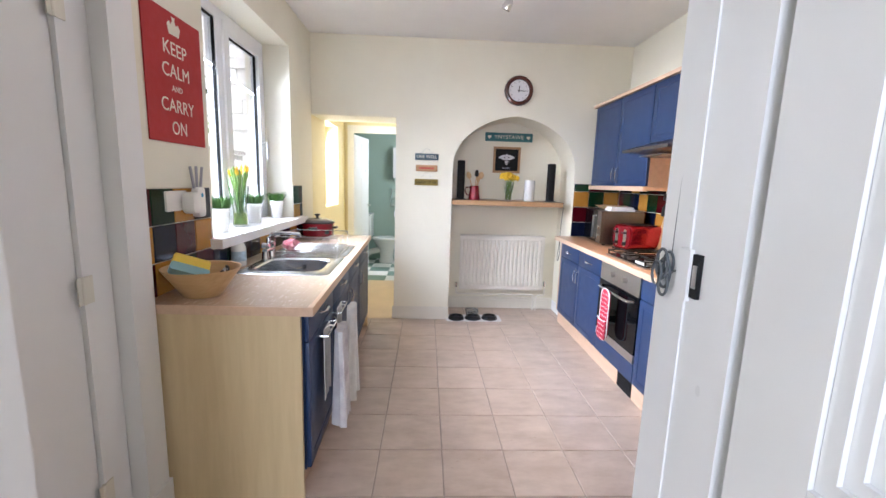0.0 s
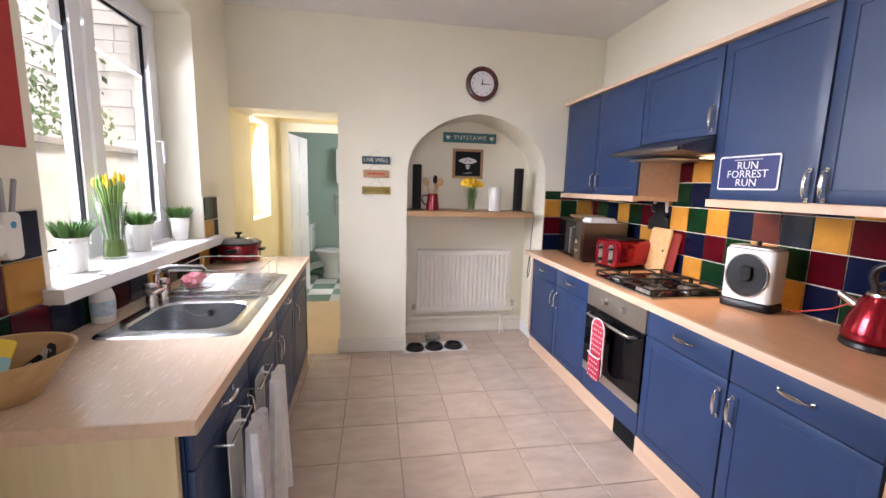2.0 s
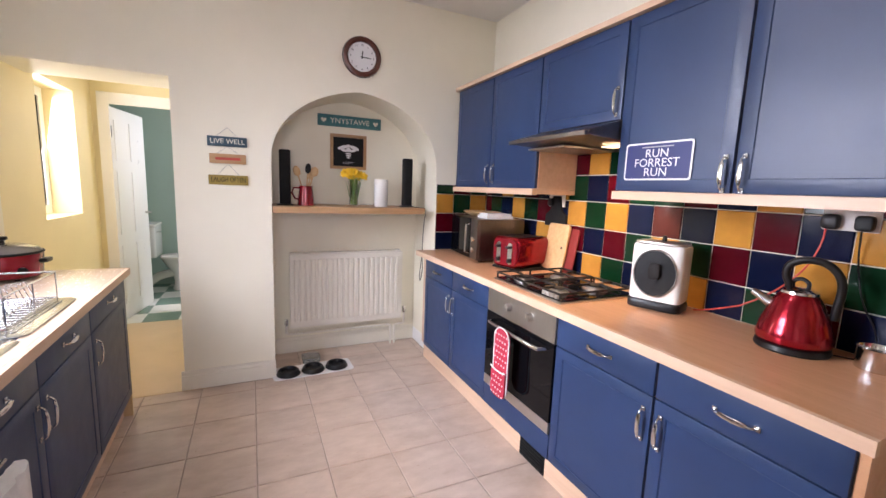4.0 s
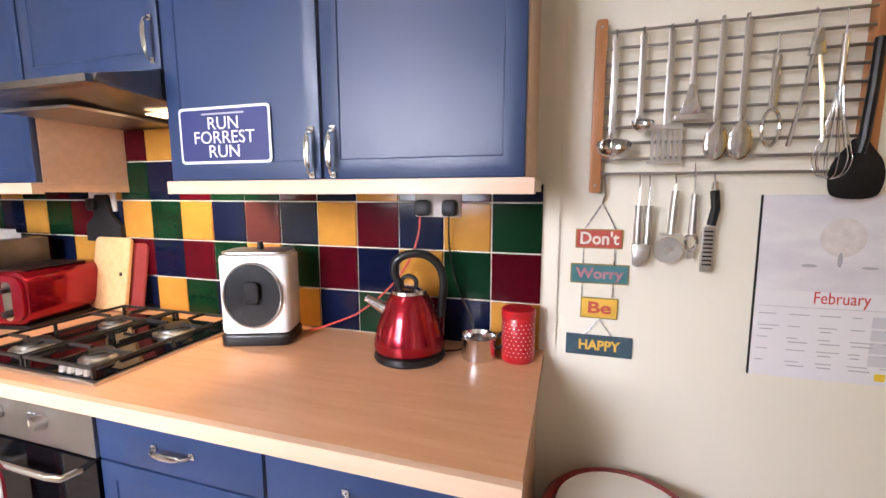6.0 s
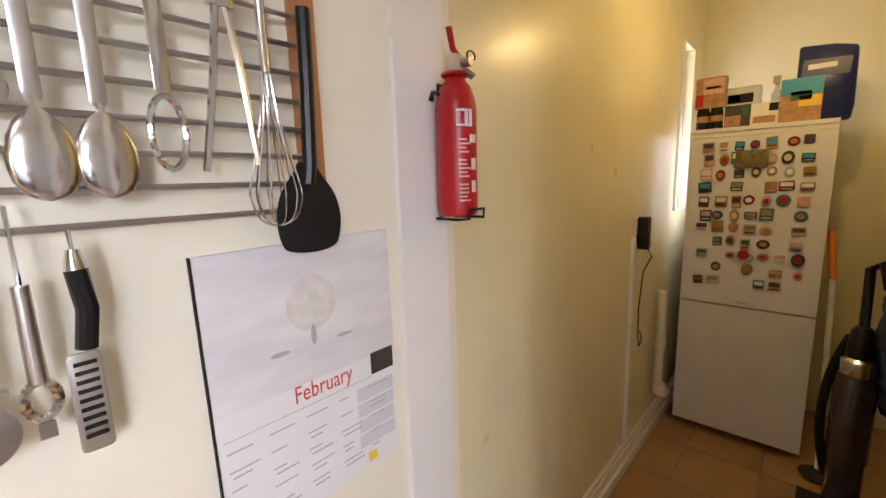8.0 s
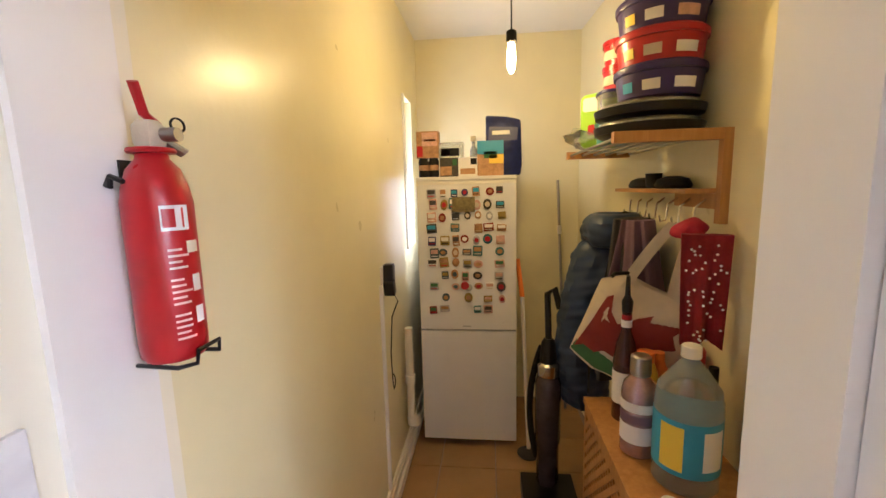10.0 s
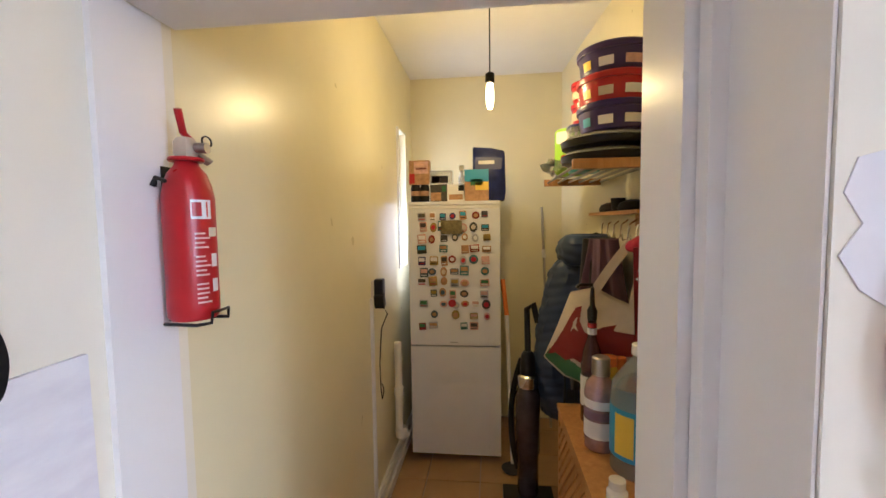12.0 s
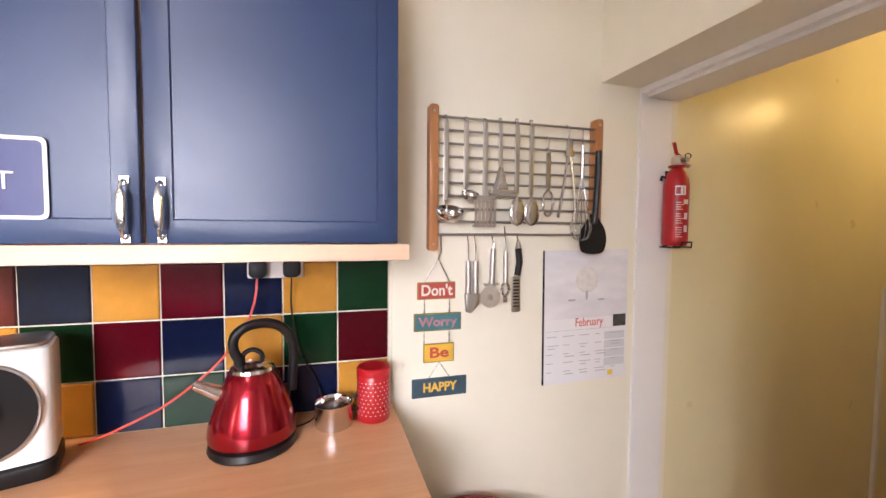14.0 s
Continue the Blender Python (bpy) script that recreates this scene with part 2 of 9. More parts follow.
M["lit_lamp"] = mat("lit_lamp_lens", (1.0, 0.85, 0.6), 0.3, emit=((1.0, 0.72, 0.36), 3.0))
M["copper"] = mat("red_cable", (0.55, 0.06, 0.04), 0.5)
M["slate"] = mat("dark_photo_print", (0.05, 0.045, 0.04), 0.5, vary=0.4, scale=60)
M["tan"] = mat("tan_card", (0.40, 0.22, 0.10), 0.6, vary=0.3, scale=40)
M["pinkcard"] = mat("pink_card", (0.60, 0.36, 0.30), 0.6, vary=0.2, scale=40)
M["outside_wall"] = mat("pale_rendered_garden_wall", (0.74, 0.71, 0.65), 0.9, vary=0.15, scale=2, bump=0.3, bump_scale=20)
M["pale_stone"] = mat("pale_limestone", (0.80, 0.78, 0.73), 0.9, vary=0.07, scale=5, per_piece=0.05, bump=0.4, bump_scale=15)
M["paving"] = mat("garden_paving", (0.40, 0.37, 0.33), 0.9, vary=0.15, scale=3)
M["hedge"] = mat("hedge_leaves", (0.12, 0.20, 0.07), 0.8, vary=0.5, scale=12)


# ---- building helpers ----
def part(name, bm, material, parent=None, label="", smooth=True, bevel=0.0):
    if bevel > 0:
        bmesh.ops.bevel(bm, geom=[e for e in bm.edges if len(e.link_faces) == 2 and e.calc_face_angle(0) > 0.6], offset=bevel, segments=2, profile=0.5, affect="EDGES", clamp_overlap=True)
    me = bpy.data.meshes.new(name)
    bm.normal_update()
    bm.to_mesh(me)
    bm.free()
    me.materials.append(M[material] if isinstance(material, str) else material)
    if smooth:
        me.polygons.foreach_set("use_smooth", [True] * len(me.polygons))
        me.set_sharp_from_angle(angle=radians(35))
    ob = new(name, me)
    if parent:
        ob.parent = parent
    if label:
        ob["label"] = label
    return ob


def thing(name, label, category, group="", m=None):
    ob = tagged(new(name), label, category, group)
    ob.empty_display_size = 0.05
    if m is not None:
        ob.matrix_world = m
    return ob


def setting(ob, label, category):
    return tagged(ob, label, category, kind="structure")


def box(x0, y0, z0, x1, y1, z1, bm=None):
    bm = bm or bmesh.new()
    vs = [bm.verts.new(p) for p in ((x0, y0, z0), (x1, y0, z0), (x1, y1, z0), (x0, y1, z0), (x0, y0, z1), (x1, y0, z1), (x1, y1, z1), (x0, y1, z1))]
    for f in ((3, 2, 1, 0), (4, 5, 6, 7), (0, 1, 5, 4), (1, 2, 6, 5), (2, 3, 7, 6), (3, 0, 4, 7)):
        bm.faces.new([vs[i] for i in f])
    return bm


def cyl(p0, p1, r0, r1=None, seg=16, bm=None):
    bm = bm or bmesh.new()
    r1 = r0 if r1 is None else r1
    p0, p1 = Vector(p0), Vector(p1)
    q = (p1 - p0).to_track_quat("Z", "Y")
    rings = []
    for p, r in ((p0, r0), (p1, r1)):
        rings.append([bm.verts.new(p + q @ Vector((r * math.cos(2 * math.pi * i / seg), r * math.sin(2 * math.pi * i / seg), 0))) for i in range(seg)])
    for i in range(seg):
        j = (i + 1) % seg
        bm.faces.new((rings[0][i], rings[0][j], rings[1][j], rings[1][i]))
    bm.faces.new(rings[0][::-1])
    bm.faces.new(rings[1])
    return bm


def lathe(profile, seg=28, bm=None, center=(0, 0, 0), sx=1.0, sy=1.0, power=2.0):
    """A turned solid from (radius, height) rows; power above 2 squares the section."""
    bm = bm or bmesh.new()
    rings = []
    for r, z in profile:
        ring = []
        for i in range(seg):
            a = 2 * math.pi * i / seg
            c, s = math.cos(a), math.sin(a)
            k = 1 / (abs(c) ** power + abs(s) ** power) ** (1 / power)
            ring.append(bm.verts.new((center[0] + r * k * c * sx, center[1] + r * k * s * sy, center[2] + z)))
        rings.append(ring)
    for a, b in zip(rings, rings[1:]):
        for i in range(seg):
            j = (i + 1) % seg
            bm.faces.new((a[i], a[j], b[j], b[i]))
    bm.faces.new(rings[0][::-1])
    bm.faces.new(rings[-1])
    bmesh.ops.recalc_face_normals(bm, faces=bm.faces)
    return bm


def tube(points, r, seg=8, bm=None, closed=False):
    bm = bm or bmesh.new()
    pts = [Vector(p) for p in points]
    rings = []
    n = len(pts)
    ref = Vector((0.31, 0.23, 0.92))
    for i, p in enumerate(pts):
        a = pts[(i - 1) % n] if closed or i > 0 else p
        b = pts[(i + 1) % n] if closed or i < n - 1 else p
        d = (b - a).normalized()
        u = d.cross(ref)
        if u.length < 1e-3:
            u = d.cross(Vector((1, 0, 0)))
        u.normalize()
        v = d.cross(u)
        rings.append([bm.verts.new(p + r * (u * math.cos(2 * math.pi * k / seg) + v * math.sin(2 * math.pi * k / seg))) for k in range(seg)])
    m = n if closed else n - 1
    for i in range(m):
        a, b = rings[i], rings[(i + 1) % n]
        for k in range(seg):
            j = (k + 1) % seg
            bm.faces.new((a[k], a[j], b[j], b[k]))
    if not closed:
        bm.faces.new(rings[0][::-1])
        bm.faces.new(rings[-1])
    bmesh.ops.recalc_face_normals(bm, faces=bm.faces)
    return bm


def bend(p0, p1, p2, n=10):
    """Points of a quadratic curve."""
    p0, p1, p2 = Vector(p0), Vector(p1), Vector(p2)
    return [(1 - t) ** 2 * p0 + 2 * t * (1 - t) * p1 + t * t * p2 for t in [i / n for i in range(n + 1)]]


def prism(outline, m, depth, bm=None):
    """An outline in (u, v), pushed along its normal by depth, placed by the matrix m."""
    bm = bm or bmesh.new()
    a = [bm.verts.new(m @ Vector((u, v, 0))) for u, v in outline]
    b = [bm.verts.new(m @ Vector((u, v, depth))) for u, v in outline]
    n = len(outline)
    bm.faces.new(a[::-1])
    bm.faces.new(b)
    for i in range(n):
        j = (i + 1) % n
        bm.faces.new((a[i], a[j], b[j], b[i]))
    bmesh.ops.recalc_face_normals(bm, faces=bm.faces)
    return bm


def rounded(w, h, r, n=5):
    pts = []
    for cx, cy, a0 in ((w / 2 - r, h / 2 - r, 0), (-w / 2 + r, h / 2 - r, 90), (-w / 2 + r, -h / 2 + r, 180), (w / 2 - r, -h / 2 + r, 270)):
        for i in range(n + 1):
            a = radians(a0 + 90 * i / n)
            pts.append((cx + r * math.cos(a), cy + r * math.sin(a)))
    return pts


def disc(r, n=32, sx=1.0, sy=1.0):
    return [(sx * r * math.cos(2 * math.pi * i / n), sy * r * math.sin(2 * math.pi * i / n)) for i in range(n)]


def flow(points, n=6):
    """A smooth curve through the given points."""
    p = [Vector(q) for q in points]
    p = [2 * p[0] - p[1]] + p + [2 * p[-1] - p[-2]]
    out = []
    for a, b, c, d in zip(p, p[1:], p[2:], p[3:]):
        for k in range(n):
            t = k / n
            out.append(0.5 * (2 * b + (c - a) * t + (2 * a - 5 * b + 4 * c - d) * t * t + (3 * b - a - 3 * c + d) * t ** 3))
    return out + [p[-2]]


def words(text, size, m, material, parent, depth=0.001, name="lettering", width=None, bold=0.0):
    cu = bpy.data.curves.new(name, "FONT")
    cu.body, cu.size, cu.extrude = text, size, depth
    cu.align_x, cu.align_y = "CENTER", "CENTER"
    cu.resolution_u = 3
    cu.offset = bold
    tmp = bpy.data.objects.new(name, cu)
    me = bpy.data.meshes.new_from_object(tmp)
    bpy.data.objects.remove(tmp)
    if width and len(me.vertices):
        xs = [v.co.x for v in me.vertices]
        k = width / max(1e-6, max(xs) - min(xs))
        me.transform(Matrix.Diagonal((k, 1, 1, 1)))
    me.transform(m)
    me.materials.clear()
    me.materials.append(M[material])
    ob = new(name, me)
    ob.parent = parent
    return ob


# frames to hang flat things: u along the wall to the viewer's right, v up, w out of the wall
def on_east(y, z, x=1.955):
    return Matrix(((0, 0, -1, x), (-1, 0, 0, y), (0, 1, 0, z), (0, 0, 0, 1)))


def on_north(x, z, y=4.0):
    return Matrix(((1, 0, 0, x), (0, 0, -1, y), (0, 1, 0, z), (0, 0, 0, 1)))


def on_west(y, z, x=-1.03):
    return Matrix(((0, 0, 1, x), (1, 0, 0, y), (0, 1, 0, z), (0, 0, 0, 1)))


def on_south(x, z, y=0.62):
    return Matrix(((-1, 0, 0, x), (0, 0, 1, y), (0, 1, 0, z), (0, 0, 0, 1)))


# ---- the large structure ----
XE, XW, YN, YS, ZC = 1.955, -1.03, 4.0, 0.62, 2.66


def wall(name, pieces, material, label):
    bm = bmesh.new()
    for p in pieces:
        box(*p, bm=bm)
    return setting(part(name, bm, material, smooth=False), label, "wall")


wall_east = wall("wall_east", [(XE, 0.285, 0, XE + 0.2, 4.75, 2.9)], "wall", "cream painted plaster wall behind the cabinets and utensil rack")
# north wall with a passage opening and an arched recess
RX0, RX1, SPR, APX, APZ, RB = 0.30, 1.485, 1.50, 0.885, 2.0, 4.42
arch = []
for i in range(25):
    a = math.pi * i / 24
    c, s = math.cos(a), math.sin(a)
    x = (RX0 + RX1) / 2 - c * (RX1 - RX0) / 2
    z = SPR + (APZ - SPR) * (0.90 * s ** 0.92 + 0.10 * (1 - abs(c)))
    arch.append((x, z))
outline = [(XW - 0.25, 1.95), (-0.245, 1.95), (-0.245, 0), (RX0, 0)] + arch + [(RX1, 0), (XE, 0), (XE, 2.9), (XW - 0.25, 2.9)]
bm = prism(outline, on_north(0, 0, RB), RB - YN)
wall_north = setting(part("wall_north", bm, "wall_north", smooth=True), "pale cream plaster wall with an arched recess and passage opening", "wall")
setting(part("recess_back", box(RX0 - 0.3, RB, 0, XE + 0.1, RB + 0.1, 2.3), "wall_north"), "pale cream back wall of the arched recess", "wall")
# west wall with the kitchen window, the passage window and the back door
WY0, WY1, WZ0, WZ1 = 2.13, 3.40, 1.0, 2.36
PY0, PY1, PZ0, PZ1 = 4.52, 5.16, 1.06, 1.98
wt = 0.34
wall_west = wall("wall_west", [
    (XW - wt, 1.42, 0, XW, WY0, 2.9), (XW - wt, WY0, 0, XW, WY1, WZ0), (XW - wt, WY0, WZ1, XW, WY1, 2.9), (XW - wt, WY1, 0, XW, YN, 2.9),
    (XW - wt, 0.28, 2.05, XW, 1.42, 2.9), (XW - wt, 0.28, 0, XW, 0.52, 2.05)], "wall", "cream painted plaster wall with a deep window opening")
wall("wall_passage_west", [(XW - 0.28, YN, 0, XW, PY0, 2.4), (XW - 0.28, PY0, 0, XW, PY1, PZ0), (XW - 0.28, PY0, PZ1, XW, PY1, 2.4), (XW - 0.28, PY1, 0, XW, 5.55, 2.4)], "passage", "pale yellow passage wall with a small window")
wall("wall_passage_east", [(-0.10, RB, 0, 0.0, 5.55, 2.4)], "passage", "pale yellow passage wall")
wall("wall_passage_end", [(XW - 0.1, 5.55, 0, -0.95, 5.65, 2.4), (-0.95, 5.55, 1.99, -0.22, 5.65, 2.4), (-0.22, 5.55, 0, 0.1, 5.65, 2.4)], "passage", "pale yellow end wall with the bathroom doorway")
wall("wall_bathroom", [(-1.9, 7.25, 0, 0.4, 7.35, 2.5), (-2.0, 5.65, 0, -1.9, 7.35, 2.5), (0.3, 5.65, 0, 0.4, 7.35, 2.5), (-2.0, 5.6, 0, XW - 0.1, 5.65, 2.5)], "sage", "sage green painted bathroom wall")
# south wall, thick, with the hall doorway and the pantry opening
DX0, DX1, OX0, LZ = -0.62, 0.512, 1.072, 1.922
SB = 0.285
wall_south = wall("wall_south", [(XW - wt, SB, 0, DX0, YS, 2.9), (DX0, SB, 2.06, DX1, YS, 2.9), (DX1, SB, 0, OX0, YS, 2.9), (OX0, SB, LZ, XE, YS, 2.9)], "wall", "thick cream plaster wall with hall doorway and pantry opening")
# pantry shell
PXW, PYB, PZC = 0.74, -2.15, 2.60
T0 = Matrix.Identity(4)
wall("wall_pantry_east", [(XE + 0.004, -1.92, 0, XE + 0.2, SB, 1.22), (XE + 0.004, -1.62, 1.22, XE + 0.2, SB, 2.9), (XE + 0.004, -1.92, 2.14, XE + 0.2, -1.62, 2.9), (XE + 0.004, PYB, 0, XE + 0.2, -1.92, 2.9)], "pantry", "glossy yellow painted pantry wall")
bm = prism([(0.66, PYB), (0.835, PYB), (0.715, -0.5), (0.69, SB), (0.66, SB)], T0, 2.9)
setting(part("wall_pantry_west", bm, "pantry", smooth=False), "glossy yellow painted pantry wall", "wall")
wall("wall_pantry_back", [(PXW - 0.08, PYB - 0.1, 0, XE + 0.2, PYB, 2.9)], "pantry", "glossy yellow painted pantry back wall")
# the hall behind, out of view; its window opening is added for fill light
wall("wall_hall", [(-2.1, -2.9, 0, -2.0, SB, 2.7), (PXW - 0.16, -2.9, 0, PXW - 0.09, SB, 2.7), (-2.1, -2.9, 0, -1.4, -2.8, 2.7), (0.2, -2.9, 0, PXW - 0.09, -2.8, 2.7), (-1.4, -2.9, 0, 0.2, -2.8, 0.8), (-1.4, -2.9, 2.4, 0.2, -2.8, 2.7), (-2.1, SB - 0.1, 0, XW - wt, SB, 2.7)], "wall", "cream painted hall wall")


def slab(name, x0, y0, x1, y1, z, material, label):
    return setting(part(name, box(x0, y0, z, x1, y1, z + 0.1), material, smooth=False), label, "ceiling")


slab("ceiling_kitchen", XW - wt, YS - 0.335, XE + 0.2, YN + 0.03, ZC, "ceiling", "white painted plaster ceiling")
slab("ceiling_pantry", PXW - 0.08, PYB - 0.1, XE + 0.2, SB, PZC, "ceiling", "white painted pantry ceiling")
slab("ceiling_passage", XW - 0.28, YN + 0.43, 0.0, 5.65, 2.22, "ceiling", "white painted passage ceiling")
slab("ceiling_bathroom", -2.0, 5.65, 0.4, 7.35, 2.5, "ceiling", "white painted bathroom ceiling")
slab("ceiling_hall", -2.1, -2.9, PXW - 0.09, SB, 2.55, "ceiling", "white painted hall ceiling")
floor = setting(part("floor", box(-2.1, -2.9, -0.12, XE + 0.2, 5.6, -0.005), "floor_grout", smooth=False), "beige stone-effect floor tiles with dark grout", "floor")
bath_floor = setting(part("floor_bathroom", box(-2.0, 5.6, -0.12, 0.4, 7.35, -0.004), "bath_white", smooth=False), "green and white chequered bathroom floor", "floor")
setting(part("ground", box(-60, -60, -0.6, 60, 60, -0.3), "paving", smooth=False), "pale garden paving outside the windows", "ground")
# ---- trim, windows and doors ----
def skirting(name, x0, y0, x1, y1):
    bm = box(x0, y0, 0, x1, y1, 0.095)
    dx, dy = (0.006, 0) if abs(x1 - x0) > abs(y1 - y0) else (0, 0.006)
    e = 0.006
    if abs(x1 - x0) > abs(y1 - y0):
        box(x0, y0 + e, 0.095, x1, y1, 0.118, bm=bm)
        box(x0, y0 + e * 1.8, 0.118, x1, y1, 0.126, bm=bm)
    else:
        box(x0 + e, y0, 0.095, x1, y1, 0.118, bm=bm)
    return setting(part(name, bm, "skirt", smooth=False), "moulded off-white skirting board", "skirting")


skirting("baseboard_column", -0.262, YN - 0.018, RX0 + 0.004, YN - 0.001)
skirting("baseboard_recess", RX0 + 0.002, RB - 0.016, RX1 - 0.002, RB - 0.001)
setting(part("baseboard_recess_side", box(RX1 - 0.004, YN - 0.03, 0, RX1 + 0.016, RB - 0.017, 0.11), "gloss"), "white skirting board beside the recess", "skirting")
skirting("baseboard_pantry", XE - 0.016, -2.13, XE + 0.003, 0.27)
setting(part("trim_pantry_top", box(XE - 0.03, -2.13, 0, XE - 0.016, 0.27, 0.05), "skirt"), "pale skirting strip along the pantry wall", "trim")

# pantry opening: white lining and beading
t_open = setting(new("trim_pantry_opening"), "white gloss painted timber lining of the pantry opening", "door frame")
part("lining", box(XE - 0.004, 0.313, 0, XE - 0.0005, 0.43, LZ - 0.034), "gloss", t_open, bevel=0.001)
part("lining", box(OX0 + 0.001, SB - 0.004, 0, OX0 + 0.044, 0.43, LZ - 0.034), "gloss", t_open, bevel=0.003)
part("head", box(OX0 + 0.001, SB - 0.004, LZ - 0.033, XE - 0.005, 0.43, LZ - 0.002), "gloss", t_open, bevel=0.003)
part("bead", box(XE - 0.012, 0.432, 0, XE - 0.001, 0.458, LZ - 0.002), "gloss", t_open, bevel=0.003)
part("bead", box(OX0 + 0.001, 0.432, 0, OX0 + 0.026, 0.462, LZ - 0.002), "gloss", t_open, bevel=0.003)
part("bead", box(OX0 + 0.027, 0.432, LZ - 0.022, XE - 0.013, 0.458, LZ - 0.002), "gloss", t_open, bevel=0.003)
part("jamb_board", box(OX0 + 0.0008, 0.4585, 0, OX0 + 0.0045, YS - 0.004, LZ - 0.003), "gloss", t_open, bevel=0.001)
setting(part("trim_wall_batten", box(XE - 0.010, 1.318, 0.9, XE - 0.001, 1.352, 2.62), "wall", bevel=0.003), "narrow cream painted batten beside the tiles", "trim")

# hall doorway lining with a lock keep
t_hall = setting(new("trim_hall_doorway"), "white gloss painted timber lining of the hall doorway", "door frame")
part("lining", box(DX1 - 0.053, 0.474, 0, DX1 - 0.001, YS + 0.032, 2.05), "gloss", t_hall, bevel=0.004)
part("stop", box(DX1 - 0.0565, 0.575, 0, DX1 - 0.0535, YS + 0.031, 2.05), "gloss", t_hall, bevel=0.002)
part("lining", box(DX0 + 0.001, SB - 0.01, 0, DX0 + 0.03, YS + 0.012, 2.05), "gloss", t_hall, bevel=0.004)
part("head", box(DX0 + 0.031, SB, 2.03, DX1 - 0.058, YS + 0.01, 2.058), "gloss", t_hall, bevel=0.004)
keep = thing("lock_keep", "white painted metal lock keep on the door lining", "lock keep")
part("case", box(DX1 - 0.064, 0.5612, 1.192, DX1 - 0.0570, 0.590, 1.270), "gloss", keep, bevel=0.003)
part("slot", box(DX1 - 0.0595, 0.545, 1.199, DX1 - 0.0532, 0.5605, 1.264), "matt_black", keep)
part("plate", box(DX1 - 0.0605, 0.548, 1.214, DX1 - 0.0597, 0.557, 1.248), "steel", keep)
door_3 = setting(new("door_3"), "open white panelled hall door folded back flat", "door")
DLX0, DLX1 = DX1 - 0.053, DX1 - 0.012
for y0, y1 in ((0.345, 0.452), (-0.34, -0.225)):
    part("stile", box(DLX0, y0, 0.008, DLX1, y1, 1.985), "gloss", door_3, bevel=0.004)
for z0, z1 in ((0.008, 0.22), (0.86, 1.055), (1.86, 1.985)):
    part("rail", box(DLX0, -0.2245, z0, DLX1, 0.3445, z1), "gloss", door_3, bevel=0.004)
for z0, z1 in ((0.2205, 0.8595), (1.0555, 1.8595)):
    part("panel", box(DLX0 + 0.020, -0.224, z0, DLX1 - 0.006, 0.344, z1), "gloss", door_3)
    for k, w in ((0.006, 0.020), (0.013, 0.036)):
        for q in ((0.344 - w, z0, 0.344, z1), (-0.224, z0, -0.224 + w, z1), (-0.224 + w, z0, 0.344 - w, z0 + w), (-0.224 + w, z1 - w, 0.344 - w, z1)):
            part("moulding", box(DLX0 + k, q[0], q[1], DLX0 + k + 0.0065, q[2], q[3]), "gloss", door_3, bevel=0.002)

# back door in the west wall, closed, hinges at the far side
door_1 = setting(new("door_1"), "closed white painted back door with plain hinges", "door")
part("frame", box(XW - 0.14, 1.30, 0, XW + 0.004, 1.419, 2.05), "gloss", door_1, bevel=0.004)
part("frame", box(XW - 0.14, 0.521, 0, XW + 0.004, 0.56, 2.05), "gloss", door_1, bevel=0.004)
part("head", box(XW - 0.14, 0.561, 1.99, XW + 0.004, 1.299, 2.05), "gloss", door_1, bevel=0.004)
part("architrave", box(XW + 0.001, 1.422, 0, XW + 0.066, 1.540, 2.62), "gloss", door_1, bevel=0.006)
part("plinth_block", box(XW + 0.0015, 1.418, 0, XW + 0.078, 1.5445, 0.13), "gloss", door_1, bevel=0.006)
part("leaf", box(XW - 0.06, 0.563, 0.01, XW - 0.012, 1.297, 1.988), "gloss", door_1, bevel=0.004)
for z in (1.84, 0.98, 0.25):
    part("hinge", cyl((XW + 0.006, 1.295, z - 0.045), (XW + 0.006, 1.295, z + 0.045), 0.007, bm=box(XW + 0.004, 1.275, z - 0.045, XW + 0.008, 1.335, z + 0.045)), "skirt", door_1)


